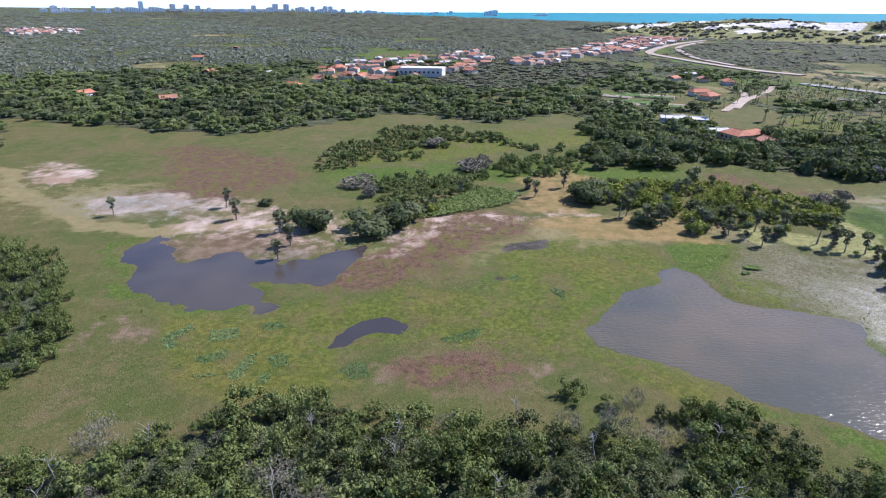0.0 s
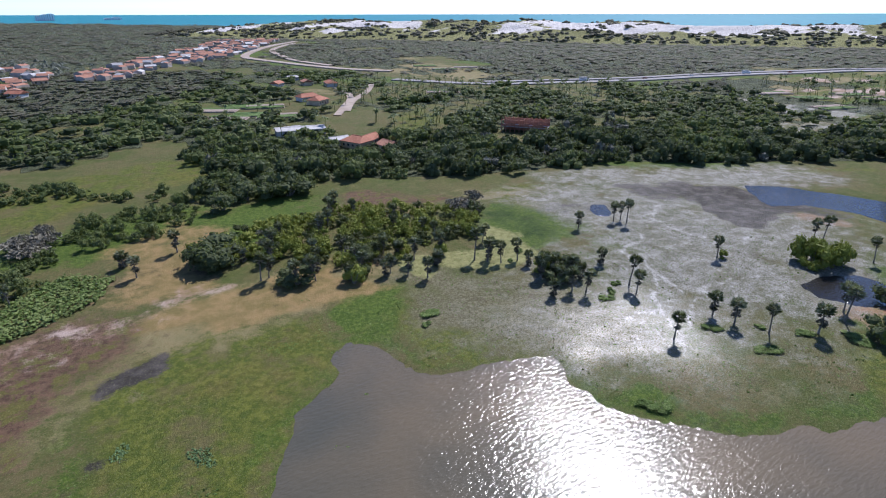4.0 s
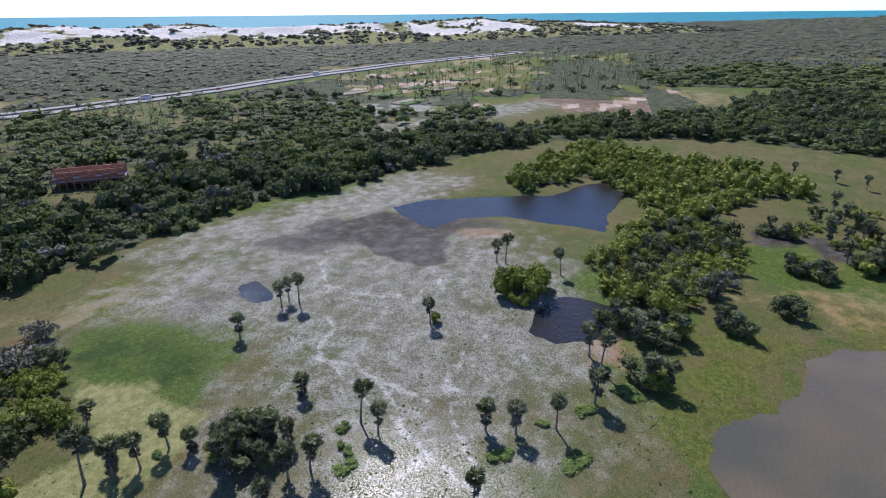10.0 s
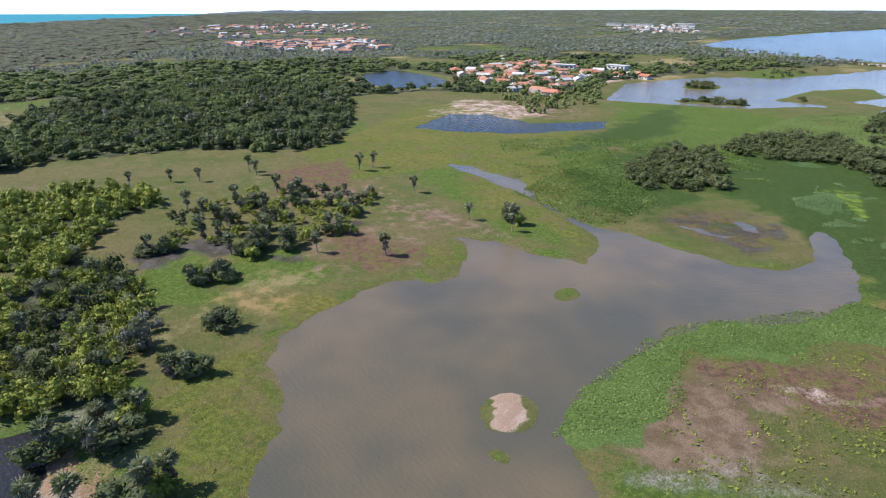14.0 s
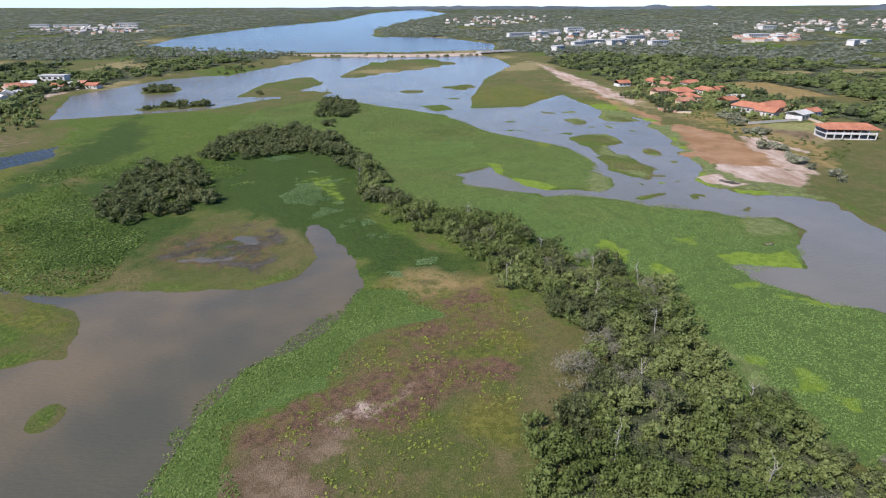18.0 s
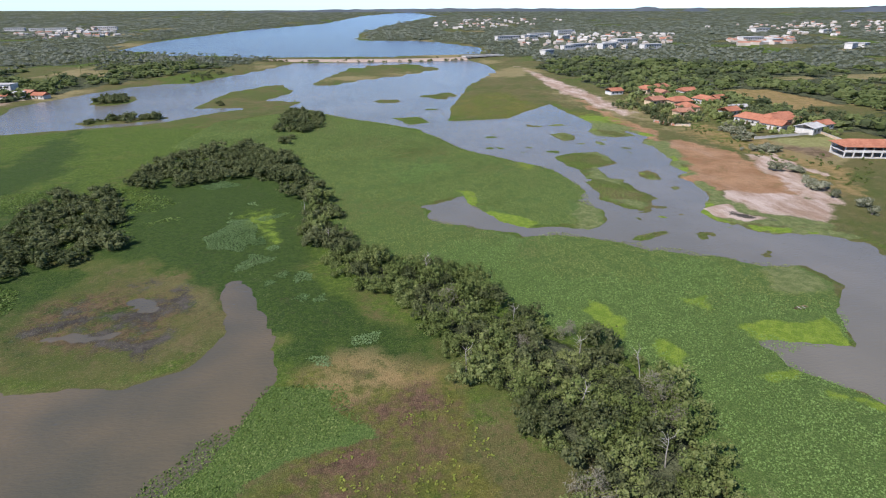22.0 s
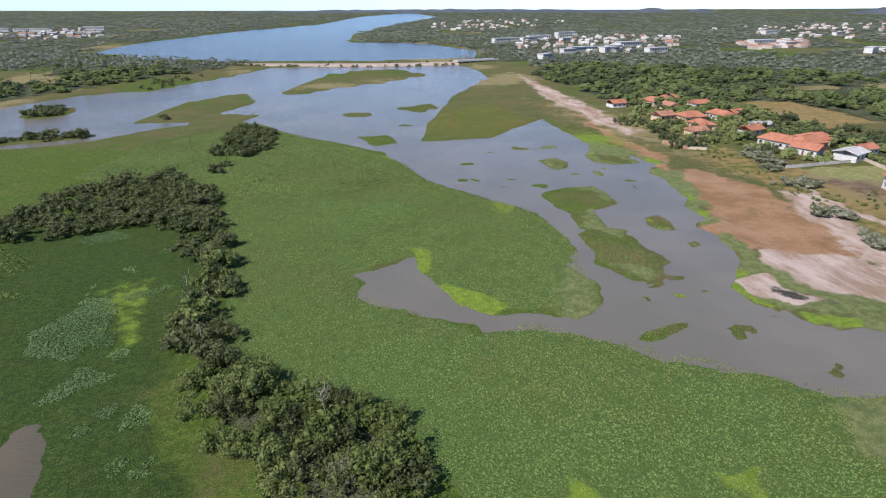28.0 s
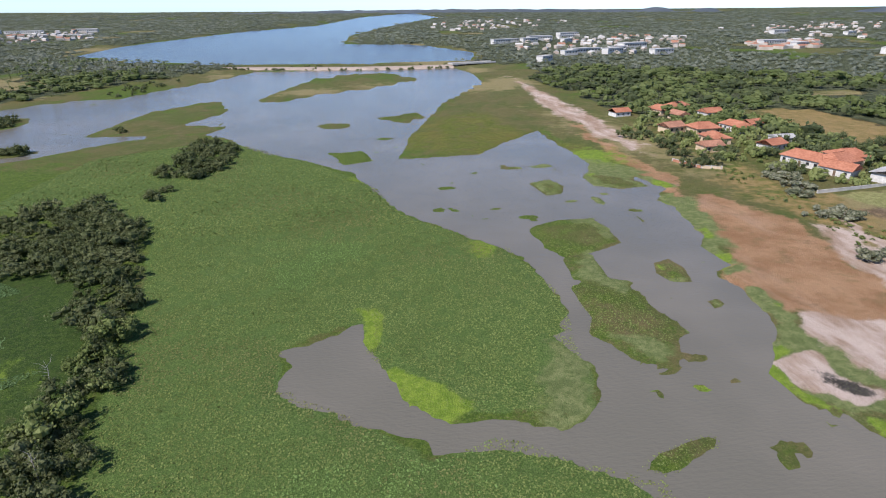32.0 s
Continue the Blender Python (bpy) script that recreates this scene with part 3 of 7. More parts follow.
edge = np.clip(1 - np.abs(W + 3.0) / 5.0, 0, 1)
lush = 0 * X
lush = np.maximum(lush, ovals((64, 151, 9, 6, 30), (45, 118, 26, 9, -35), (30, 128, 30, 16, -30), (90, 93, 5, 4, 0), (150, 150, 12, 10, 0), (148, 170, 10, 7, 0), (175, 74, 9, 9, 0), (165, 95, 7, 6, 0, 0.8), (200, 26, 17, 10, 30), (208, 45, 12, 6, 0), (240, 200, 40, 8, -35), (60, 230, 30, 18, 20), (20, 240, 40, 16, 10), (-30, 230, 40, 14, 10)))
lush = np.maximum(lush, ovals((95, 12, 14, 26, 15), (98, -20, 14, 14, 40), (70, -75, 14, 40, 5), (95, -140, 22, 40, 0), (180, -95, 26, 22, 0), (120, -190, 50, 40, 20), (200, -130, 40, 30, 0), (235, -160, 40, 24, 0), (40, -250, 70, 90, 0), (0, -190, 40, 60, 0), (10, -90, 50, 50, 0), (-25, -70, 30, 30, 0), (160, -260, 60, 60, 0), (170, -48, 22, 8, -20)))
lush = np.maximum(lush, ovals((220, -75, 40, 12, -25), (-60, 118, 20, 6, 25, 0.8), (300, -110, 40, 30, 0), (60, -140, 30, 60, 0), (30, -320, 50, 50, 0), (430, 300, 30, 8, -33, 1.1), (500, 300, 44, 7, -30, 1.1), (560, 220, 44, 7, -30, 1.1), (640, 160, 44, 7, -30, 1.1), (450, 225, 30, 6, -30, 1.1)))
dry = 0 * X
dry = np.maximum(dry, ovals((62, 170, 26, 8, 20), (30, 172, 26, 9, 25), (190, 50, 14, 9, 30, 0.5), (195, 30, 14, 20, 10, 0.5), (-10, 150, 40, 10, 25, 0.7), (-130, 190, 40, 20, 0, 0.8), (100, 215, 26, 8, -10, 0.7), (150, 205, 30, 8, -20, 0.7), (60, -60, 10, 14, 0, 0.7), (115, -85, 24, 20, 0, 0.62), (-120, -330, 22, 90, 8, 0.8), (430, 250, 90, 50, -30, 0.7), (520, 60, 60, 60, 0, 0.8), (-350, -420, 120, 30, 10, 0.9)))
dry = np.maximum(dry, zones((1.2, 3, [(-153, -224), (-177, -229), (-190, -222), (-182, -208), (-148, -180), (-140, -178), (-141, -205)])))
dry = np.maximum(dry, ovals((-260, -330, 60, 14, 10, 1.0), (450, 330, 44, 7, -35, 1.0), (520, 250, 60, 8, -30, 1.0), (600, 180, 60, 9, -30, 1.0), (480, 200, 40, 6, -32, 1.0), (560, 330, 50, 9, -33, 1.0), (395, 250, 30, 7, -33, 1.0)))
soil = 0 * X
soil = np.maximum(soil, ovals((-70, 150, 24, 12, 0), (30, 205, 14, 12, 0), (-110, 195, 22, 8, -10), (115, -85, 20, 16, 0, 0.45), (195, -5, 20, 20, 0, 0.75), (190, -35, 26, 12, 0, 0.7), (250, -30, 26, 20, 0, 0.75), (235, 55, 14, 10, 0, 0.6), (255, 150, 12, 6, 0, 0.5), (305, -165, 25, 40, 0, 0.9), (290, -235, 40, 25, 0, 0.8), (-5, 95, 30, 7, 0, 0.75), (-70, 105, 16, 8, 20, 0.7), (460, 60, 46, 24, 20)))
soil = np.maximum(soil, ovals((150, 205, 18, 7, 0, 0.6)))
soil = np.maximum(soil, zones((0.85, 4, [(-167, -217), (-164, -198), (-149, -183), (-146, -206)])))
salt = 0 * X
salt = np.maximum(salt, ovals((150, 125, 40, 26, -20), (175, 140, 36, 30, 0), (125, 125, 22, 28, 0, 0.5), (115, 100, 22, 16, 0, 0.4), (170, 175, 30, 22, -20), (215, 185, 34, 10, -35), (245, 172, 30, 12, -35), (160, 98, 16, 12, 0, 0.85), (100, 118, 14, 14, 0, 0.3), (-118, 185, 24, 9, -12), (-60, 143, 10, 5, 20, 0.8), (84, 20, 7, 2.0, 35, 0.35), (420, 170, 60, 14, -35, 0.9), (470, 260, 50, 7, -30, 1.0)))
salt = np.maximum(salt, ovals((540, 150, 40, 8, -30, 1.0), (640, 250, 50, 8, -28, 0.9), (700, 380, 50, 12, -30, 0.9)))
mud = ovals((234, 38, 6, 8, 0, 1.1), (212, -10, 5, 5, 0, 0.95), (213, 158, 11, 27, 32, 1.25), (205, 145, 12, 9, 30, 0.85), (15, 155, 7, 2.6, 15), (8, 137, 3, 1.5, 0), (205, 17, 6, 4, 0, 0.8), (225, 28, 9, 6, 0, 0.9), (165, 178, 16, 8, -20, 0.55), (-71, -124, 3.0, 5, 30, 0.95))
for pool in ([(133, -84), (127, -90), (122, -98), (120, -89), (122, -82), (129, -79)], [(112, -87), (107, -95), (104, -99), (104, -93), (106, -83)], [(112, -76), (101, -80), (100, -71), (109, -72)], [(122, -81), (113, -81), (113, -74), (119, -76)], [(117, -105), (112, -108), (111, -102), (115, -102)]):
    mud = np.maximum(mud, 0.85 * np.clip(0.6 + inside(pool, wx, wy) / 12, 0, 1))
mud = np.maximum(mud, 1.2 * np.clip(0.5 + inside([(203, 175), (225, 167), (232, 161), (219, 144), (214, 136), (198, 136), (190, 135), (194, 153), (201, 164)], wx, wy) / 6, 0, 1))
rust = ovals((163, 93, 12, 9, 40, 0.68), (218, 128, 5, 9, 10, 0.95), (75, 176, 12, 5, 15, 0.6), (222, 30, 14, 9, 0, 0.55))


vivid = zones((0.8, 8, [(310, -80), (352, -195), (339, -227), (221, -198), (197, -125), (168, -110), (165, -43), (180, -46), (236, -95), (252, -59)]),
              (1.0, 15, [(517, 338), (601, 277), (803, 208), (925, 68), (746, 23), (562, 36), (513, 120), (441, 221), (445, 266)]),
              (1.0, 6, [(6, 156), (34, 165), (53, 155), (49, 137), (34, 125), (26, 112), (29, 100), (43, 96), (52, 87), (41, 86), (24, 97), (-18, 104), (-33, 115), (-18, 124), (7, 128)]),
              (0.9, 6, [(-75, 118), (-45, 112), (-35, 123), (-12, 105), (-16, 103), (-28, 98), (-18, 89), (-43, 81), (-55, 83)]),
              (0.9, 3, [(63, 139), (62, 127), (78, 121), (87, 118), (87, 127), (75, 144), (69, 161), (61, 158)]),
              (0.85, 5, [(-58, 239), (-5, 258), (11, 276), (57, 294), (76, 326), (26, 332), (-11, 302), (-51, 263)]),
              (1.0, 4, [(305, -66), (295, -128), (226, -178), (201, -139), (237, -87), (251, -36)]),
              (0.9, 3, [(229, 50), (229, 33), (212, 41), (216, 53)]),
              (0.9, 3, [(189, 39), (183, 25), (173, 22), (175, 40)]),
              (0.75, 3, [(177, 71), (171, 44), (155, 53), (140, 67), (129, 74), (137, 86)]),
              (0.8, 3, [(180, -13), (178, -25), (163, -11), (164, 3)]),
              (0.9, 3, [(213, -77), (173, -57), (141, -37), (147, -54), (171, -69), (212, -93)]),
              (0.55, 6, [(147, -75), (144, -104), (129, -117), (102, -101), (91, -79), (100, -64), (117, -59), (140, -66)]),
              (0.75, 4, [(76, -63), (48, -61), (43, -36), (40, -24), (50, -18), (75, -26)]),
              (0.8, 3, [(75, -1), (61, -6), (48, -9), (52, 5), (75, 1)]),
              (0.9, 4, [(144, 215), (164, 212), (178, 200), (157, 180), (132, 189)]),
              (0.8, 4, [(195, 201), (247, 177), (300, 146), (315, 130), (284, 147), (234, 171), (193, 193)]),
              (0.7, 5, [(141, -123), (130, -128), (112, -112), (91, -94), (88, -77), (89, -76), (102, -100), (124, -117)]),
              (0.9, 6, [(9, 302), (22, 325), (63, 323), (73, 312), (62, 288), (28, 292)]),
              (0.9, 6, [(193, 369), (218, 382), (218, 352), (184, 319), (165, 309)]),
              (0.8, 8, [(7, -329), (-29, -408), (-63, -425), (-77, -344), (-103, -297), (-109, -263), (-85, -257), (-64, -304), (-28, -310)]))
brown = zones((0.5, 8, [(145, -197), (118, -146), (106, -150), (84, -165), (82, -190), (113, -197)]), (0.8, 7, [(-28, 163), (-14, 177), (4, 187), (22, 190), (15, 162), (-3, 148), (-13, 128), (-22, 124)]),
              (0.9, 5, [(95, -2), (98, -9), (90, -18), (77, -23), (64, -24), (50, -20), (46, -13), (54, -9), (65, -4), (75, 2)]),
              (0.72, 7, [(141, -81), (138, -98), (125, -109), (103, -97), (97, -80), (106, -68), (126, -69)]),
              (0.62, 6, [(74, -51), (50, -53), (44, -32), (58, -23), (73, -22)]),
              (0.8, 10, [(-156, 267), (-132, 278), (-79, 252), (-66, 219), (-84, 196), (-112, 187)]),
              (0.8, 5, [(-19, 100), (13, 98), (11, 89), (-12, 88)]),
              (0.9, 5, [(-44, 125), (-27, 150), (-16, 159), (2, 157), (-9, 141), (-24, 124)]),
              (0.8, 4, [(289, -30), (277, -66), (245, -46), (256, -15)]),
              (0.7, 4, [(209, -4), (189, -17), (176, -12), (178, 10), (193, 12)]),
              (0.75, 6, [(97, 242), (109, 239), (122, 224), (135, 207), (129, 204), (111, 218), (100, 222), (90, 225)]))
tan = zones((0.5, 5, [(202, 45), (187, 28), (175, 27), (184, 40)]), (0.95, 8, [(-240, -383), (-296, -353), (-231, -286), (-218, -313), (-215, -343)]), (0.62, 8, [(73, -60), (59, -66), (47, -60), (46, -50), (55, -46), (67, -49)]), (0.6, 6, [(-115, -253), (-123, -205), (-115, -128), (-146, -159), (-155, -221), (-146, -277)]),
            (1.0, 5, [(6, 177), (44, 185), (70, 182), (69, 165), (47, 161), (23, 168)]),
            (0.9, 4, [(53, 175), (75, 166), (73, 159), (60, 158), (49, 164), (34, 172), (37, 185)]),
            (0.7, 5, [(15, 230), (40, 244), (51, 226), (39, 200), (43, 183), (18, 186)]),
            (0.4, 5, [(204, 48), (193, 26), (178, 29), (185, 50)]),
            (0.8, 12, [(-249, -398), (-302, -370), (-355, -343), (-318, -305), (-241, -306), (-210, -340)]))
pink = zones((1.1, 1.2, [(115, 46), (115, 43), (114, 42), (113, 44)]), (0.6, 6, [(-197, 229), (-190, 244), (-161, 231), (-152, 207), (-172, 206)]), (0.75, 4, [(-145, 193), (-107, 199), (-95, 181), (-124, 173)]),
             (1.0, 4, [(-70, -146), (-88, -153), (-101, -151), (-104, -133), (-88, -114), (-80, -120), (-72, -131), (-64, -138)]),
             (0.95, 3, [(-121, -203), (-128, -198), (-122, -159), (-117, -145), (-105, -130), (-100, -136), (-104, -153), (-112, -177)]),
             (1.2, 1.5, [(-60, -134), (-70, -137), (-75, -119), (-64, -117), (-59, -126)]),
             (0.9, 6, [(-132, -628), (-109, -443), (-106, -339), (-117, -295), (-121, -337), (-125, -440)]),
             (0.5, 9, [(-110, 182), (-98, 197), (-63, 190), (-40, 176), (-37, 158), (-53, 153), (-71, 155), (-85, 150), (-97, 158)]), (0.4, 9, [(-110, 182), (-70, 191), (-27, 172), (5, 187), (38, 194), (39, 178), (6, 170), (-13, 159), (-25, 137), (-30, 125), (-44, 125), (-27, 150), (-36, 151), (-64, 145), (-71, 155), (-97, 158)]),
             (1.3, 0.9, [(124.2, 31), (120.4, 25.8), (116.2, 29.4), (115.8, 33.6), (119, 35.4)]),
             (0.44, 6, [(89, 0), (83, -10), (71, -15), (62, -16), (69, -8), (75, -3), (78, 2)]),
             (1.0, 10, [(492, -400), (535, -567), (384, -545), (298, -470), (311, -392), (372, -338)]),
             (0.5, 8, [(319, -152), (350, -240), (318, -262), (260, -235), (274, -200), (316, -189)]),
             (0.9, 20, [(490, 136), (500, 53), (477, 34), (437, 56), (452, 115)]))
pink = np.maximum(pink, 0.9 * np.clip(1.4 - along([(-137, -205), (-131, -192), (-130, -175), (-134, -166)], wx, wy) / 2.5, 0, 1))
pink = np.maximum(pink, 0.45 * np.clip(1.25 - along([(-25, 142), (-21, 149), (-16, 160), (-11, 172), (-1, 178), (11, 182), (25, 185), (43, 186)], wx, wy) / 5.0, 0, 1))
sheen = zones((0.8, 18, [(86, 141), (110, 142), (132, 132), (138, 112), (130, 94), (109, 88), (96, 94), (84, 106), (82, 125)]), (1.0, 8, [(97, 124), (112, 110), (104, 98), (90, 108), (88, 120)]))
rust = np.maximum(rust, zones((1.0, 5, [(-92, -231), (-111, -237), (-117, -206), (-114, -180), (-108, -160), (-104, -146), (-93, -148), (-80, -152), (-70, -150), (-70, -166), (-76, -178), (-82, -188), (-84, -207)]), (0.9, 5, [(-107, -391), (-106, -256), (-92, -218), (-95, -287)]), (0.6, 5, [(-96, -209), (-96, -186), (-92, -164), (-84, -170), (-85, -188)])))
deep = zones((0.75, 8, [(185, -105), (188, -157), (173, -213), (131, -100), (140, -79), (161, -75)]), (0.8, 10, [(216, -117), (217, -214), (217, -328), (178, -226), (193, -167)]), (0.45, 8, [(147, -75), (144, -104), (129, -117), (102, -101), (91, -79), (100, -64), (117, -59), (140, -66)]), (0.6, 5, [(134, 196), (141, 191), (147, 177), (135, 161), (124, 164), (128, 170), (125, 184)]), (1.0, 6, [(86, -125), (78, -108), (66, -90), (58, -74), (70, -64), (86, -78), (97, -95), (98, -110)]), (1.0, 8, [(119, -209), (104, -215), (84, -193), (62, -119), (74, -121)]), (1.0, 8, [(151, -208), (105, -201), (82, -163), (76, -123), (74, -99), (95, -97)]), (1.0, 10, [(142, -174), (89, -191), (79, -111), (67, -75), (49, -71), (48, -58), (76, -63), (79, -77), (108, -116), (131, -125)]), (1.0, 9, [(138, -214), (103, -209), (85, -181), (90, -152), (111, -161)]), (1.0, 9, [(162, -164), (105, -170), (79, -126), (70, -90), (54, -65), (73, -65), (80, -80), (92, -99), (122, -123), (145, -130)]))
lush_spots = zones((1.1, 4, [(66, 164), (75, 159), (66, 145), (58, 148)]), (1.2, 3, [(136, 199), (141, 193), (148, 177), (135, 159), (122, 162), (127, 168), (123, 184)]), (1.3, 3, [(228, 48), (229, 33), (203, 12), (191, 23), (195, 36), (210, 38), (214, 50)]), (1.2, 2, [(173, 86), (167, 83), (155, 83), (150, 88), (158, 93), (162, 94)]), (0.72, 16, [(268, -310), (181, -330), (116, -309), (148, -203), (130, -120), (157, -116), (152, -75)]), (1.0, 5, [(5, -36), (-21, -36), (-40, -32), (-4, 5), (16, 2)]), (0.8, 4, [(-128, -289), (-124, -233), (-127, -200), (-122, -167), (-125, -154), (-133, -163), (-138, -182), (-141, -222), (-145, -267)]), (1.2, 3, [(56, 152), (61, 159), (73, 156), (66, 146), (59, 145)]), (1.2, 3, [(213, 27), (208, 8), (192, 19), (195, 32)]), (1.2, 3, [(167, 86), (164, 80), (148, 85), (151, 92), (155, 96)]), (1.1, 2, [(185, 97), (186, 87), (177, 85), (180, 96)]), (1.1, 2, [(187, 99), (198, 92), (188, 86), (182, 97)]), (1.1, 2, [(87, 96), (93, 97), (96, 92), (91, 91), (86, 93)]))
limes = 0 * X
limes = np.maximum(limes, ovals((-80, -225, 5, 8, 0), (-90, -300, 14, 18, 0, 0.8), (-12, -200, 4, 5, 0, 0.8), (20, -275, 8, 3, -40, 0.8)))
limes = np.maximum(limes, zones((0.62, 5, [(101, -154), (99, -158), (90, -156), (83, -150), (84, -139), (82, -129), (84, -120), (91, -119), (93, -127), (90, -132), (92, -140)])))
limes = np.maximum(limes, zones(*[(1.15, 2.2, line) for line in DUCKWEED]))
algae = zones(*[(0.9, 4.0, line) for line in ALGAE])
pale = zones((1.0, 3, [(124, 183), (127, 168), (124, 158), (115, 155), (108, 152), (94, 169), (100, 174), (111, 169)]), (1.0, 2, [(83, 160), (90, 166), (94, 176), (88, 178), (82, 168)]), (1.0, 3, [(-153, -224), (-177, -229), (-190, -222), (-180, -210), (-160, -206)]))
turf = zones((0.9, 15, [(70, 168), (85, 177), (94, 169), (108, 152), (122, 140), (118, 120), (100, 106), (84, 118), (72, 135), (65, 137), (73, 156)])) * (1 - zones((1.0, 4, [(66, 164), (75, 159), (66, 145), (58, 148)])))
lush = np.maximum(np.maximum(lush, deep), lush_spots)
lush = np.maximum(lush, edge * np.where((X > 150) & (Y > 75), 0.3, 0.62))
base_far = np.clip((np.hypot(X - 60, Y) - 350) / 200, 0, 1)
fields = fbm(X, Y, 90, 81)
lush = np.maximum(lush, base_far * np.clip((fields - 0.42) * 4, 0, 0.75))
dry = np.maximum(dry, base_far * np.clip((0.44 - fields) * 5, 0, 0.8))
trails = X * 0 + 99.0
for line in ([(196, 168), (183, 164), (172, 156), (149, 146), (142, 144), (131, 128), (123, 117), (117, 108), (113, 103)], [(122, 115), (115, 118), (110, 117)], [(138, 132), (135, 119), (143, 118), (151, 116), (167, 111)], [(143, 118), (128, 112), (120, 107)], [(142, 146), (141, 135), (133, 125), (124, 120)], [(137, 116), (142, 111), (156, 103)], [(172, 156), (170, 140), (174, 132), (184, 130)]):
    trails = np.minimum(trails, along(line, X + (fbm(X, Y, 7, 201) - 0.5) * 4, Y + (fbm(X, Y, 7, 205) - 0.5) * 4))
salt = np.where(Y > 60, salt * (0.62 + 0.55 * fbm(X, Y, 26, 83)), salt * 0.95)
salt = salt * np.where(Y > 60, 0.52 + 0.48 * np.clip((X - 108) / 45, 0, 1), 1.0)
salt = np.maximum(salt, zones((0.4, 2.5, [(99, 31), (93, 22), (87, 16), (86, 18), (92, 29)])))
salt = np.maximum(salt, zones((0.28, 24, [(88, 140), (104, 146), (128, 134), (140, 112), (128, 94), (109, 92), (96, 96), (84, 110), (80, 126)])))
salt = np.maximum(salt * (1 - 0.6 * np.clip(lush_spots, 0, 1)), 0.7 * np.clip(1.1 - trails / 1.2, 0, 1))
vivid = vivid * (1 - 0.7 * np.clip(deep + lush_spots, 0, 1))
lush = lush * (1 - 0.9 * np.clip(oval(115, -85, 24, 20, 0, wx, wy) * 3 - 1.0, 0, 1)) * (1 - 0.8 * np.clip(oval(60, -50, 12, 10, 0, wx, wy) * 3 - 1.0, 0, 1)) * (1 - 0.9 * np.clip(oval(80, 0, 26, 14, 35, wx, wy) * 3 - 1.0, 0, 1))
soil = np.maximum(soil * (1 - 0.8 * np.clip(vivid, 0, 1)), zones((0.8, 5, [(106, 18), (100, 3), (86, -8), (70, -13), (71, -3), (83, 10), (85, 20), (95, 28), (103, 27)])))
rust = np.maximum(rust, zones((1.0, 1.5, [(173, 86), (167, 86), (159, 94), (157, 99), (160, 104), (161, 98), (166, 90)])))
FIELD = [(516, 338), (663, 325), (898, 196), (910, 93), (634, 58), (524, 30), (457, 36), (432, 64), (469, 106), (486, 143), (439, 178), (411, 227), (432, 261)]
field = zones((1.0, 8, FIELD))
fu, fv = X * math.cos(radians(-32)) + Y * math.sin(radians(-32)), Y * math.cos(radians(-32)) - X * math.sin(radians(-32))
plots = vnoise(fu / 70.0, fv / 17.0, 191) * np.where(vnoise(fu / 26.0, fv / 40.0, 195) > 0.4, 1.0, 0.9)
dry, soil, salt = dry * (1 - field), soil * (1 - field), salt * (1 - field)
lush = np.where(field > 0.4, np.where(plots > 0.66, 1.0, 0.0), lush)
vivid = np.where(field > 0.4, np.where((plots > 0.40) & (plots <= 0.66), 1.0, 0.0), vivid)
dry = np.where(field > 0.4, np.where((plots > 0.24) & (plots <= 0.40), 0.9, 0.0), dry)
pink = np.where(field > 0.4, np.where(plots <= 0.24, 0.9, 0.0), pink)
soil = np.maximum(soil, zones((1.0, 5, [(486, 143), (513, 120), (484, 59), (436, 56), (421, 83), (442, 114)])))
salt = np.maximum(salt, zones((1.0, 5, [(421, 256), (462, 246), (472, 207), (426, 201), (401, 223)])))
track = along([(-240, 245), (-197, 220), (-162, 192), (-137, 178), (-123, 165), (-99, 163), (-70, 170), (-40, 165)], wx, wy)
dry = np.maximum(dry, np.clip(1.3 - track / 5.0, 0, 0.95))

fringe = np.clip(1.2 - np.abs(W + 2.5) / 3.5, 0, 1) * (X < -48) * (Y < -100) * (Y > -300)
algae = np.maximum(algae, fringe * np.clip(fbm(X, Y, 14, 311) * 4 - 1.2, 0, 1))
limes = np.maximum(limes, fringe * np.clip(fbm(X, Y, 11, 313) * 5 - 2.9, 0, 0.9))
spit = np.clip(0.5 + inside([(-61, -134), (-70, -137), (-75, -120), (-65, -118), (-60, -126)], wx, wy) / 2.5, 0, 1)
algae, limes = algae * (1 - spit), limes * (1 - spit)

nv = X.size
idx = np.arange(nv).reshape(X.shape)
quads = np.stack([idx[:-1, :-1], idx[:-1, 1:], idx[1:, 1:], idx[1:, :-1]], -1).reshape(-1, 4)
me = mesh("ground", np.stack([X, Y, H], -1).reshape(-1, 3), quads, [GROUND], smooth=True)


def cover(me, key, four):
    at = me.attributes.new(key, "FLOAT_COLOR", "POINT")
    at.data.foreach_set("color", np.stack([v.ravel() for v in four], -1).astype(np.float32).ravel())


ground_mesh = me
cover(me, "cover_a", (lush, dry, soil, mud))
cover(me, "cover_b", (salt, limes, rust, 0 * X))
cover(me, "cover_d", (pink, sheen, deep, np.maximum(np.clip(0.5 + inside(CARPET, X, Y) / 4, 0, 1), zones((1.0, 2, [(112, -2), (109, -14), (101, -26), (92, -36), (79, -54), (66, -54), (62, -42), (79, -33), (82, -22), (94, -16), (101, -6), (98, 8), (101, 24), (111, 32), (114, 16)])))))
cover(me, "cover_e", (algae, np.clip(1.1 - trails / 1.0, 0, 1), turf, pale))
ground = tagged(new("ground", me), "marshy ground with grass, salt crust, bare soil and mud", kind="structure")

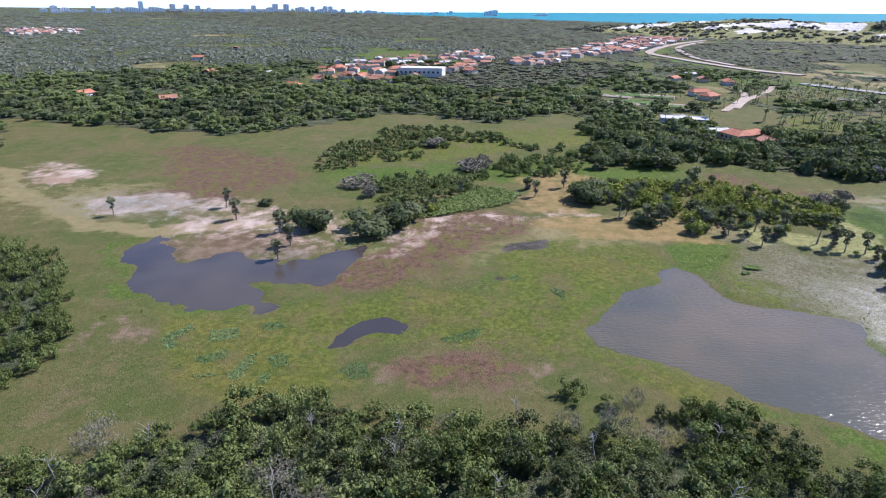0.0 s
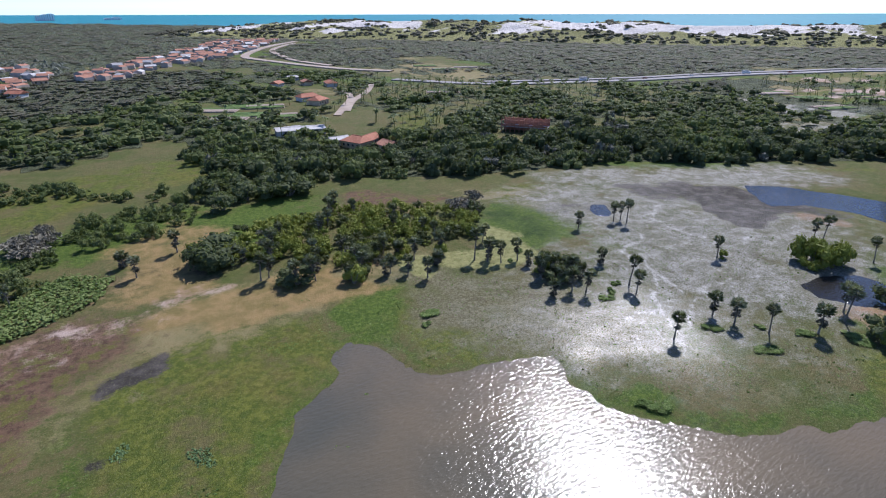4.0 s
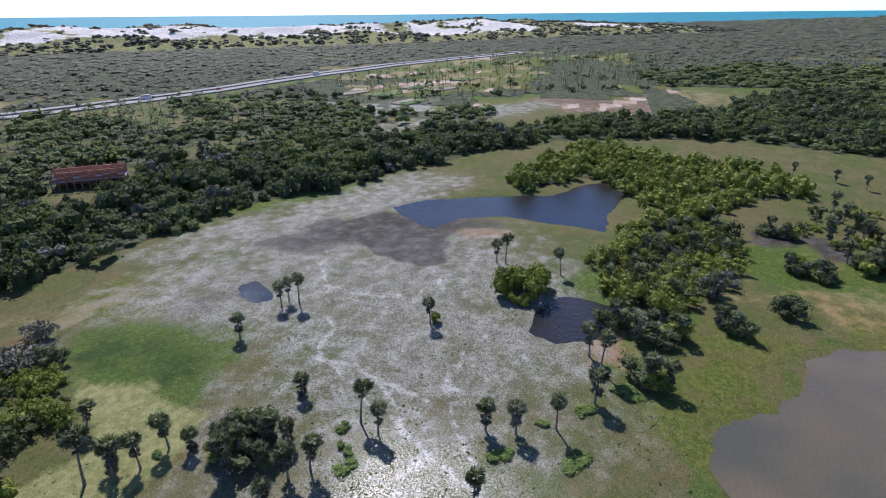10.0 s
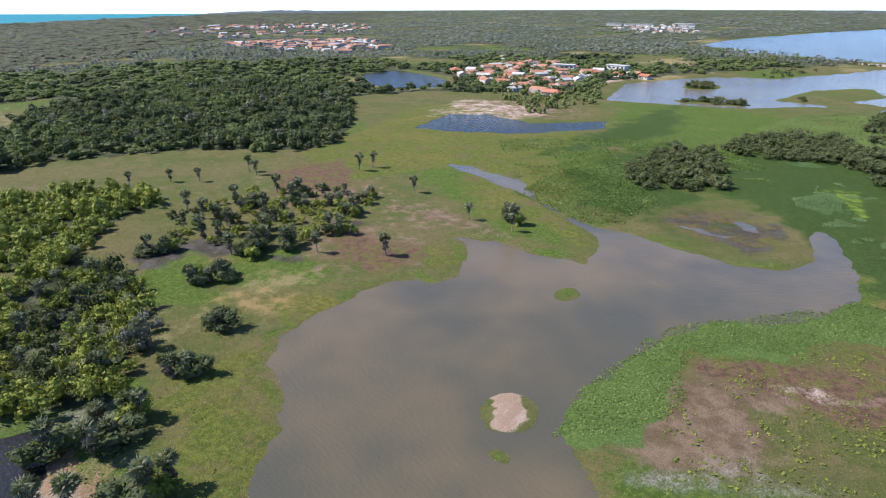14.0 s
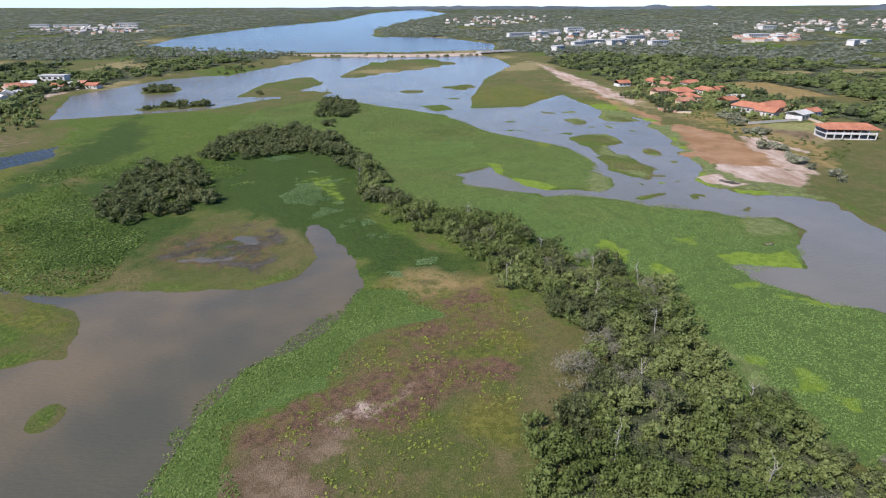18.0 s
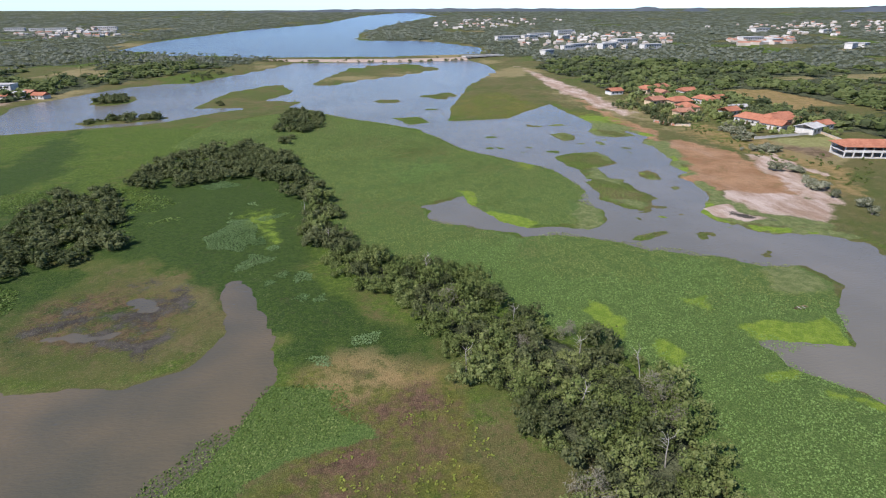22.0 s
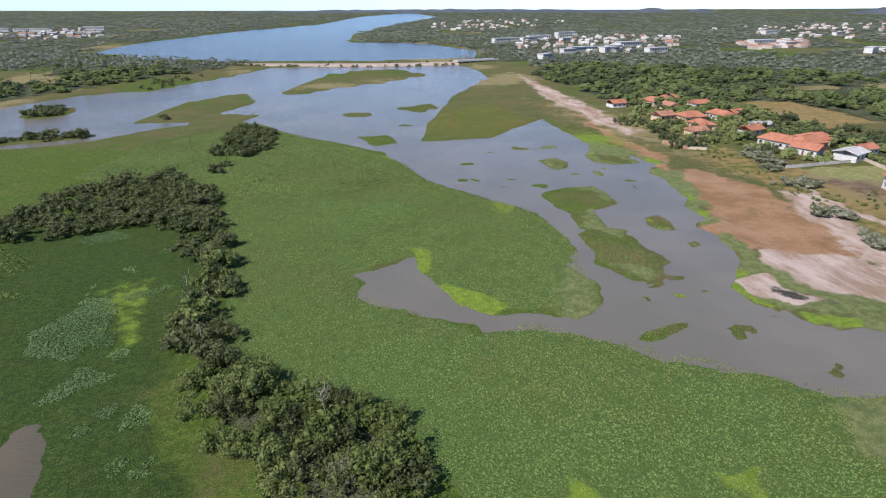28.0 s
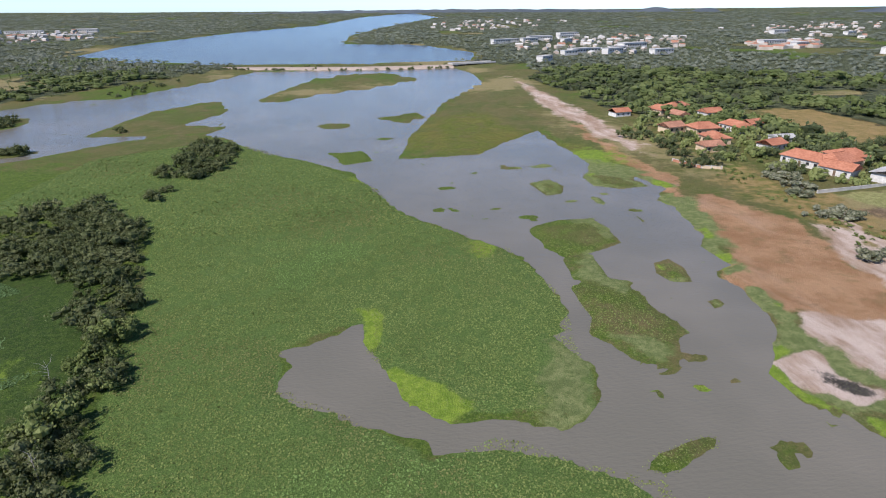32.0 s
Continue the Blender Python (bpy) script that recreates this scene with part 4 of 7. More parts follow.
# ---- water ----
cx, cy = np.arange(-460, 561, 15.0), np.arange(-4560, 241, 15.0)
cx, cy = np.meshgrid(cx, cy)
ci = np.arange(cx.size).reshape(cx.shape)
cq = np.stack([ci[:-1, :-1], ci[:-1, 1:], ci[1:, 1:], ci[1:, :-1]], -1).reshape(-1, 4)
mx, my = cx.ravel()[cq].mean(1), cy.ravel()[cq].mean(1)
keep = (shore(mx, my) > -30) | (np.hypot(mx - 140, my - 120) < 50)
clear = ((mx > 195) & (my > 70)) | ((mx > 150) & (my > 80)) | (inside(MARSH_POND, mx, my) > -25) | (inside(VILLAGE_POND, mx, my) > -30)
lift = far_rise(cx, cy) * (cy < -1500)
tagged(new("water", mesh("water", np.stack([cx, cy, lift], -1).reshape(-1, 3), cq[keep], [LAGOON, POND, LAKE, RESERVOIR_WATER, CALM], np.where((mx < 12) & (my > 95), 4, np.where(clear, 1, np.where(my < -755, 3, np.where(((mx < 45) & (my < 20)) | (my < -160), 2, 0))))[keep], True)), "still brown lagoon and lake water, lightly rippled", kind="structure")

su, sv = np.meshgrid(np.linspace(1860, 6500, 60), np.linspace(-6500, 6500, 90))
sx, sy = su * COAST_U[0] + sv * COAST_V[0], su * COAST_U[1] + sv * COAST_V[1]
si = np.arange(su.size).reshape(su.shape)
sq = np.stack([si[:-1, :-1], si[:-1, 1:], si[1:, 1:], si[1:, :-1]], -1).reshape(-1, 4)
tagged(new("sea", mesh("sea", np.stack([sx, sy, 0 * sx - 1.5], -1).reshape(-1, 3), sq, [SEA], smooth=True)), "turquoise sea behind the white dunes", kind="structure")

# ---- dunes ----
def dune_height(dx, dy):
    du, dv = dx * COAST_U[0] + dy * COAST_U[1], dx * COAST_V[0] + dy * COAST_V[1]
    hump = np.clip(1 - np.abs((du - 1500) / 370) ** 2.5, 0, 1) * np.clip(1 - np.abs((dv - 50) / 1270) ** 6, 0, 1)
    ridge = 1 - np.abs(2 * fbm(dx, dy, 230.0, 43, 4) - 1)
    return hump * (2 + 30 * ridge ** 1.8 * (0.35 + 0.9 * fbm(dx, dy, 420.0, 47, 2))) - 4 + 6 * (hump > 0.02) + far_rise(dx, dy), hump


du, dv = np.meshgrid(np.linspace(1120, 1880, 110), np.linspace(-1250, 1350, 330))
dx, dy = du * COAST_U[0] + dv * COAST_V[0], du * COAST_U[1] + dv * COAST_V[1]
dz, hump = dune_height(dx, dy)


def bare_sand(x, y):
    """1 where the dunes are open sand: long white slopes between scrubby saddles."""
    u, v = x * COAST_U[0] + y * COAST_U[1], x * COAST_V[0] + y * COAST_V[1]
    front = 1205 + 70 * (fbm(v, v * 0, 160, 231) - 0.5) + 60 * (fbm(x, y, 60, 233) - 0.5)
    b = np.zeros(x.shape)
    for lo, hi, near_u, far_u in ((-811, -483, 0, 1640), (-338, 398, 20, 1700), (410, 722, 0, 1560), (-461, -412, -40, 1330), (-1050, -900, 0, 1600), (900, 1020, 40, 1500)):
        inner = np.minimum(np.minimum(v - lo, hi - v) / 40, np.minimum(u - front - near_u, far_u - u) / 45)
        b = np.maximum(b, np.clip(inner, 0, 1))
    return b * np.clip((fbm(x, y, 70, 73, 4) - 0.33) * 9, 0, 1)


bare = bare_sand(dx, dy)
di = np.arange(du.size).reshape(du.shape)
dq = np.stack([di[:-1, :-1], di[1:, :-1], di[1:, 1:], di[:-1, 1:]], -1).reshape(-1, 4)
me = mesh("dune_field", np.stack([dx, dy, dz], -1).reshape(-1, 3), dq, [GROUND], smooth=True)
zero = np.zeros(du.shape)
cover(me, "cover_a", (zero, zero, zero, zero))
cover(me, "cover_b", (zero, zero, zero, bare))
cover(me, "cover_c", (zero + 1.0, zero, zero, zero))
tagged(new("dune_field", me), "white sand dunes with dark patches of scrub", kind="structure")

# ---- vegetation building blocks ----
def rot_z(v, a):
    c, s = np.cos(a), np.sin(a)
    return np.stack([v[..., 0] * c - v[..., 1] * s, v[..., 0] * s + v[..., 1] * c, v[..., 2]], -1)


def cards(centres, normals, size, rng, long=1.0, stray=0.45):
    """Small bent leaf sprays: one quad each, at the centres, facing roughly along the normals."""
    n = len(centres)
    nm = normals + rng.normal(0, stray, (n, 3))
    nm /= np.linalg.norm(nm, axis=1)[:, None] + 1e-9
    ref = rng.normal(0, 1, (n, 3))
    u = np.cross(nm, ref)
    u /= np.linalg.norm(u, axis=1)[:, None] + 1e-9
    v = np.cross(nm, u)
    s = size * rng.uniform(0.6, 1.25, (n, 1))
    a, b = centres - u * s * long, centres + u * s * long
    c, d = centres + v * s * 0.7 - nm * s * 0.25, centres - v * s * 0.7 - nm * s * 0.25
    return np.stack([a, c, b, d], 1).reshape(-1, 3)


def crown(n, size, rng, lobes=9, flat=0.8, sides=6, rows=3, core=0.78, bulk=(0.26, 0.46)):
    """A broad uneven crown about 1 in radius over the origin: lumpy leaf masses with leaf sprays standing off them."""
    ang, rad = rng.uniform(0, 6.28, lobes), np.sqrt(rng.uniform(0, 1, lobes)) * 0.7
    lc = np.stack([np.cos(ang) * rad, np.sin(ang) * rad, 0.5 + rng.uniform(-0.22, 0.4, lobes) - rad * 0.4], -1)
    lr = rng.uniform(*bulk, lobes)
    mass = []
    for c, r in zip(lc, lr):
        lat, lon = np.meshgrid(np.linspace(-0.55, 1.5, rows + 1), np.linspace(0, 6.283, sides + 1)[:-1], indexing="ij")
        k = core * r * rng.uniform(0.72, 1.12, lat.shape)
        g = np.stack([np.cos(lat) * np.cos(lon) * k, np.cos(lat) * np.sin(lon) * k, np.sin(lat) * k * flat], -1) + c
        h = np.roll(g, -1, axis=1)
        mass.append(np.stack([g[:-1], h[:-1], h[1:], g[1:]], 2).reshape(-1, 3))
    k = rng.integers(0, lobes, n)
    d = rng.normal(0, 1, (n, 3))
    d[:, 2] = np.abs(d[:, 2]) * 1.1 - 0.3
    d /= np.linalg.norm(d, axis=1)[:, None]
    p = lc[k] + d * (lr[k] * rng.uniform(0.78, 1.16, n))[:, None] * np.array([1, 1, flat])
    v = np.concatenate(mass + [cards(p, d, size, rng, 1.0, 0.5)])
    v[:, 2] = np.maximum(v[:, 2], 0.0)
    return v


def quads_of(v):
    return np.arange(len(v), dtype=np.int32).reshape(-1, 4)


def stand(name, rows, kinds, mat, label, category="trees"):
    """Many trees as one mesh: rows of x, y, radius, height, at ground level."""
    out = []
    rng = np.random.default_rng(len(rows) + 5)
    z0 = ground_at(rows[:, 0], rows[:, 1])
    for (x, y, r, h), z in zip(rows, z0):
        v = rot_z(kinds[rng.integers(0, len(kinds))], rng.uniform(0, 6.28))
        out.append(v * np.array([r, r, h]) + np.array([x, y, z]))
    v = np.concatenate(out)
    return tagged(new(name, mesh(name, v, quads_of(v), [mat])), label, category, kind="stuff")


def ground_at(x, y):
    """Height of the ground sheet, by the same cells."""
    i = np.clip(np.searchsorted(gx, x) - 1, 0, len(gx) - 2)
    j = np.clip(np.searchsorted(gy, y) - 1, 0, len(gy) - 2)
    u, v = (x - gx[i]) / (gx[i + 1] - gx[i]), (y - gy[j]) / (gy[j + 1] - gy[j])
    return (H[j, i] * (1 - u) + H[j, i + 1] * u) * (1 - v) + (H[j + 1, i] * (1 - u) + H[j + 1, i + 1] * u) * v


def scatter(poly, gap, rng, margin=0.0, wet=-1.0):
    """Jittered places inside an outline, on dry land."""
    xs, ys = [p[0] for p in poly], [p[1] for p in poly]
    px, py = np.meshgrid(np.arange(min(xs) - 3, max(xs) + 3, gap), np.arange(min(ys) - 3, max(ys) + 3, gap))
    px = (px + rng.uniform(-0.48, 0.48, px.shape) * gap).ravel()
    py = (py + rng.uniform(-0.48, 0.48, py.shape) * gap).ravel()
    ok = (inside(poly, px, py) > margin + (fbm(px, py, 12, 91) - 0.5) * 5) & (shore(px, py) < wet)
    return px[ok], py[ok]

# ---- woods ----
BAND_WEST = [(79, -180), (81, -155), (79, -128), (65, -94), (51, -79), (47, -64), (46, -52), (36, -35), (33, -26), (35, -19), (47, -9), (52, 2), (58, 25), (60, 50), (64, 70), (50, 78), (20, 80), (-14, 80), (-30, 86), (-60, 70), (-80, 64)]
BAND_EAST = [(-80, 40), (-30, 30), (2, 14), (4, 0), (9, -15), (5, -26), (3, -40), (6, -54), (18, -66), (29, -80), (29, -94), (46, -104), (59, -113), (66, -146), (72, -189)]
LEFT_WOOD = [(-141, 150), (-126, 148), (-106, 130), (-92, 112), (-84, 94), (-85, 76), (-150, 60), (-180, 110)]
CLUMPS = [[(168, -113), (166, -137), (176, -176), (162, -188), (147, -178), (129, -127), (142, -118), (154, -111)], [(147, -192), (149, -232), (126, -256), (91, -228), (84, -201), (105, -198), (128, -190)], [(102, -290), (100, -350), (85, -358), (75, -318), (82, -286)], [(225, -336), (222, -352), (180, -358), (177, -344)], [(244, -415), (245, -448), (228, -446), (222, -418)], [(157, -385), (151, -392), (146, -386)], [(114, -368), (107, -374), (110, -362)], [(95, -258), (102, -268), (88, -275)], [(122, -247), (113, -262), (92, -235), (77, -196), (73, -165), (81, -162), (89, -188), (107, -206)]]
FOREST_EDGE = [(51, 247), (68, 256), (88, 252), (97, 264), (109, 257), (137, 240), (160, 230), (207, 217), (222, 215), (246, 192), (285, 170), (322, 144), (360, 110), (374, 60), (376, 20), (376, -16), (340, -40), (309, -62), (306, -89), (337, -127), (408, -182), (498, -231)]
FOREST_BACK = [(540, -205), (560, -140), (540, -60), (500, 0), (470, 10), (432, 20), (418, 80), (390, 130), (330, 190), (300, 262), (262, 290), (236, 276), (214, 300), (190, 310), (150, 320), (128, 296), (100, 330), (60, 340)]
OLIVE_A = [(281, 125), (318, 116), (350, 96), (330, 62), (303, 12), (280, 19), (267, 37), (242, 61), (260, 78), (284, 89), (286, 100), (266, 112), (262, 122)]
OLIVE_B = [(239, 82), (256, 60), (230, 51), (203, 56), (188, 64), (174, 75), (177, 82), (188, 89), (205, 92)]
MIXED_C = [(263, 21), (266, -12), (241, -44), (222, -35), (206, -9), (208, 8), (224, 22), (238, 35)]
GROVE = [(36, 214), (54, 224), (86, 228), (119, 206), (129, 194), (115, 178), (94, 180), (84, 172), (76, 173), (67, 186), (45, 199)]
WEST_BUSHES = [[(-30, 176), (-25, 182), (-16, 197), (-1, 206), (5, 210), (-2, 219), (-22, 224), (-37, 213)], [(8, 236), (14, 265), (36, 260), (53, 252), (35, 231), (15, 230)], [(36, 264), (68, 296), (98, 270), (91, 255), (62, 257)]]

rng = np.random.default_rng(21)
FINE = [crown(760, 0.046, rng, 17, 0.95, 5, 2, 0.54, (0.17, 0.34)) for _ in range(8)]
MID = [crown(130, 0.09, rng, 9, 0.9, 5, 2, 0.8, (0.22, 0.42)) for _ in range(6)]
SOFT = [crown(300, 0.066, rng, 12, 0.9, 5, 2, 0.66, (0.2, 0.38)) for _ in range(6)]
WOOD = [crown(130, 0.08, rng, 8, 1.0, 5, 2, 0.82, (0.25, 0.46)) for _ in range(8)]
ROUND = [crown(190, 0.07, rng, 10, 0.9, 6, 2, 0.82, (0.22, 0.42)) for _ in range(6)]
LOW = [crown(22, 0.15, rng, 4, 0.95, 5, 2, 0.86, (0.30, 0.50)) for _ in range(8)]
TINY = [crown(0, 0.2, rng, 3, 0.9, 5, 2, 0.9, (0.4, 0.6)) for _ in range(6)]


CLEARINGS = [(196, 348, 22), (183, 328, 14), (272, 440, 20), (390, 600, 48), (350, 345, 20), (320, 520, 26), (117, 443, 30), (128, 360, 17), (20, 433, 18), (-112, 790, 60), (40, 306, 26)] + [(226, 282, 19), (238, 292, 14)] + [(x, y, 30) for x, y in [(-241, -363), (-246, -346), (-247, -323), (-248, -306), (-251, -296)]] + [(x, y, r) for (x, y), r in zip([(115, 433), (140, 434), (169, 442), (202, 364), (142, 319), (132, 366), (95, 487), (422, 612), (419, 680), (311, 481)] + [(196, 356), (189, 331), (139, 317)], (30, 26, 24, 20, 13, 22, 18, 30, 40, 18, 22, 18, 14))]


def open_sky(x, y):
    ok = np.ones(x.shape, bool)
    for cx, cy, r in CLEARINGS:
        ok &= np.hypot(x - cx, y - cy) > r
    return ok


def rows_in(poly, gap, r, h, rng, margin=0.0):
    x, y = scatter(poly, gap, rng, margin)
    free = open_sky(x, y)
    x, y = x[free], y[free]
    k = rng.uniform(0.6, 1.4, len(x))
    return np.stack([x, y, r * k, h * k * rng.uniform(0.8, 1.2, len(x))], -1)


band = rows_in(BAND_WEST + BAND_EAST, 4.7, 4.0, 4.2, rng, 1.6)
rim = rows_in([(17, 86), (33, 85), (46, 82), (56, 76), (61, 72), (17, 85)], 4.6, 3.2, 4.0, rng)
band = np.concatenate([band, rim[inside(BAND_WEST + BAND_EAST, rim[:, 0], rim[:, 1]) < 1.0]])
pick = rng.uniform(size=len(band))
away = band[:, 1] < -112
stand("mangrove_thicket", band[(pick < 0.38) & away], SOFT, MANGROVE, "olive-green mangrove belt running out into the marsh")
stand("mangrove_thicket", band[(pick >= 0.38) & (pick < 0.72) & away], SOFT, DARK_MANGROVE, "dark green mangrove belt running out into the marsh")
stand("mangrove_thicket", band[(pick < 0.72) & ~away], FINE, MANGROVE, "dense olive-green mangrove thicket on the wet ground")
stand("mangrove_thicket", band[(pick >= 0.72) & (pick < 0.93)], FINE, DARK_MANGROVE, "darker grey-green mangrove trees in the thicket")
thin_crowns = [cards(v.reshape(-1, 4, 3).mean(1), np.zeros((len(v) // 4, 3)), 0.016, rng, 4.5) for v in FINE[:3]]
stand("bare_thicket", band[pick >= 0.93] * np.array([1, 1, 0.9, 1.05]), thin_crowns, BARE_BUSH, "leafless grey-brown mangrove crowns in the thicket")
stand("dense_thicket", rows_in(LEFT_WOOD, 4.9, 2.9, 3.9, rng), FINE, MANGROVE, "dense green thicket beside the marsh")
stand("mangrove_clump", np.concatenate([rows_in(c, 5.6, 4.4, 3.7, rng) for c in CLUMPS]), SOFT, DARK_MANGROVE, "dark green mangrove clumps in the marsh")
belt = rows_in(FOREST_EDGE + FOREST_BACK, 7.3, 5.6, 5.6, rng)
pick = 0.5 * rng.uniform(size=len(belt)) + 1.6 * (fbm(belt[:, 0], belt[:, 1], 40, 171) - 0.3)
belt_edge = inside(FOREST_EDGE + FOREST_BACK, belt[:, 0], belt[:, 1]) < 14
pick = np.where(belt_edge & (pick > 0.2), pick - 0.12, pick)
grey_trees = rng.uniform(size=len(belt)) < 0.06
stand("leafless_trees", belt[grey_trees] * np.array([1, 1, 0.8, 0.9]), WOOD, GREY_FOREST, "grey leafless crowns along the forest belt")
belt, pick = belt[~grey_trees], pick[~grey_trees]
stand("forest_belt", belt[pick < 0.62], WOOD, FOREST, "dark forest belt behind the salt flat")
stand("forest_belt", belt[pick >= 0.62], WOOD, LIGHT_FOREST, "lighter crowns among the forest belt, coloured as sunlit")
stand("olive_bush_wood", rows_in(OLIVE_A, 6.0, 4.2, 5.0, rng), ROUND, OLIVE, "yellow-green rounded bushes round the ponds")
grove = np.concatenate([rows_in(GROVE, 4.2, 2.9, 3.2, rng), rows_in(OLIVE_B, 5.4, 3.8, 4.4, rng), rows_in(MIXED_C, 6.4, 2.4, 2.6, rng)])
tone = 0.6 * rng.uniform(size=len(grove)) + 0.9 * fbm(grove[:, 0], grove[:, 1], 18, 261)
stand("mixed_bush_wood", grove[tone > 0.60], SOFT, OLIVE, "yellow-green bushes among fan palms")
stand("mixed_bush_wood", grove[(tone > 0.43) & (tone <= 0.60)], SOFT, DARK_MANGROVE, "dark green bushes among fan palms")
stand("leafless_bush_wood", grove[tone <= 0.43] * np.array([1, 1, 0.85, 0.8]), SOFT, GREY_FOREST, "grey leafless bushes among fan palms")

stand("west_bush_wood", np.concatenate([rows_in(p, 4.8, 3.0, 3.2, rng) for p in WEST_BUSHES]), SOFT, LIGHT_FOREST, "green bush woods on the pasture")
HEDGES = [[(-53, 313), (-31, 331), (5, 313), (40, 306), (38, 291), (4, 293), (-32, 298), (-49, 290)], [(-44, 258), (-24, 267), (-21, 259), (-42, 246)], [(-27, 283), (-16, 290), (-14, 280), (-24, 273)], [(9, 305), (27, 301), (26, 291), (9, 295)], [(-38, 220), (-25, 227), (-5, 222), (4, 234), (8, 229), (-4, 212), (-23, 213), (-35, 203)], [(-68, 280), (-25, 310), (-18, 296), (-54, 238), (-71, 228)], [(6, 305), (47, 294), (68, 316), (68, 302), (38, 270), (9, 292)]]
stand("hedge_bushes", np.concatenate([rows_in(p, 4.6, 2.4, 2.6, rng) for p in HEDGES]), MID, LIGHT_FOREST, "rows of dense green bushes across the pasture")

# ---- the far woods ----
BASIN_A = [(-288, 333), (-203, 310), (-132, 296), (-91, 324), (-51, 368), (-14, 352), (7, 336), (58, 376)] + [(98, 270), (137, 240), (220, 215), (283, 170), (345, 130), (376, 29), (342, -40), (309, -62), (340, -130), (420, -190), (400, -255), (330, -290)]
BASIN_B = [(290, -330), (310, -420), (270, -520), (170, -700), (130, -780), (-100, -780), (-140, -640), (-140, -424), (-175, -330), (-215, -200), (-220, -120), (-200, 0), (-180, 110), (-141, 150)]
r, far = 250.0, []
while r < 4700:
    s = max(8.4, r / 34)
    n = int(6.283 * r / s)
    a = np.arange(n) / n * 6.283 + rng.uniform(-0.4, 0.4, n) * s / r
    rr = r + rng.uniform(-0.45, 0.45, n) * s
    far.append(np.stack([60 + np.sin(a) * rr, np.cos(a) * rr, np.full(n, s)], -1))
    r += s * 0.8
far = np.concatenate(far)
fx, fy, fs = far.T
d, l = fx * COAST_U[0] + fy * COAST_U[1], fx * COAST_V[0] + fy * COAST_V[1]
ok = (inside(BASIN_A + BASIN_B, fx, fy) < -4) & (inside(RESERVOIR, fx, fy) < -15) & (inside(VILLAGE_POND, fx, fy) < -15) & (inside(FOREST_EDGE + FOREST_BACK, fx, fy) < 0) & (d < 1800)


def wooded(x, y, ease=0.0):
    """Where the far country is under trees."""
    d = x * COAST_U[0] + y * COAST_U[1]
    gardens = (x > 140) & (x < 440) & (y > 190) & (y < 620) & (d < 640)
    return np.where(gardens, fbm(x, y, 34, 103), fbm(x, y, 110, 101)) > np.where(gardens, 0.50, 0) + (~gardens) * np.where((x > 380) & (y > 60) & (y < 420) & (d < 760), 0.58, np.where(d > 600, 0.24, np.where((x < 90) & (y > 150) & (y < 420), 0.30, 0.36))) - ease


ok &= wooded(fx, fy) & (inside(FIELD, fx, fy) < -3)
dune_here = np.clip(1 - ((d - 1480) / 330) ** 2, 0, 1) * np.clip(1 - ((l - 30) / 1150) ** 4, 0, 1)
ok &= (dune_here < 0.15) | (bare_sand(fx, fy) < 0.1)
ROADS = [[(281, 525), (334, 456), (454, 401), (550, 369), (729, 293), (909, 196)], [(415, 1134), (339, 1038), (272, 932), (240, 848), (250, 780), (263, 696), (284, 629), (312, 584)]]
ok &= open_sky(fx, fy)
for line in ROADS:
    ok &= along(line, fx, fy) > 24
fx, fy, fs = fx[ok], fy[ok], fs[ok]
size = fs * rng.uniform(0.45, 0.85, len(fs))
rows = np.stack([fx, fy, size, np.minimum(size * 0.8, 6.4) * rng.uniform(0.7, 1.2, len(fs))], -1)
near = np.hypot(fx - 60, fy) < 700
scrub = (rows[:, 0] * COAST_U[0] + rows[:, 1] * COAST_U[1] > 560)
pick = 0.35 * rng.uniform(size=len(rows)) + fbm(rows[:, 0], rows[:, 1], 45, 241) < 0.62
hill = inside([(-60, 540), (32, 760), (213, 738), (110, 533), (0, 462)], rows[:, 0], rows[:, 1]) > 0
stand("hill_scrub", rows[hill & ~scrub] * np.array([1, 1, 0.8, 0.5]), LOW, SCRUB, "low olive-brown scrub on the slope below the village", "bushes")
near, far_away = near & ~hill, ~near & ~hill
stand("far_wood", rows[near & ~scrub & pick], LOW, FOREST, "dark green woods beyond the marsh")
stand("far_wood", rows[near & ~scrub & ~pick], LOW, LIGHT_FOREST, "lighter green crowns in the woods beyond the marsh")
stand("far_scrub", rows[scrub] * np.array([1, 1, 1.15, 0.55]), [crown(0, 0.3, rng, 4, 0.75, 4, 1) for _ in range(5)], SCRUB, "grey-green coastal scrub before the dunes")
stand("distant_wood", rows[far_away & ~scrub], [crown(0, 0.3, rng, 3, 0.75, 5, 1) for _ in range(5)], HAZED_WOODS, "dark woods reaching to the horizon")
# rounded scrub on the dunes
bu, bv = rng.uniform(1120, 1760, 5600), rng.uniform(-1200, 1300, 5600)
bx, by = bu * COAST_U[0] + bv * COAST_V[0], bu * COAST_U[1] + bv * COAST_V[1]
bz, bh = dune_height(bx, by)
grown = (bare_sand(bx, by) < np.where(rng.uniform(size=len(bx)) < 0.05, 2.0, 0.2)) & (bh > 0.12)
bx, by, bz = bx[grown], by[grown], bz[grown]
out = []
for x, y, z in zip(bx, by, bz):
    s = rng.uniform(5, 12)
    out.append(rot_z(TINY[rng.integers(0, 6)], rng.uniform(0, 6.28)) * np.array([s, s, s * 0.62]) + np.array([x, y, z - 1.0]))
v = np.concatenate(out)
tagged(new("dune_scrub", mesh("dune_scrub", v, quads_of(v), [SCRUB])), "dark rounded bushes on the white dunes", "bushes", kind="stuff")

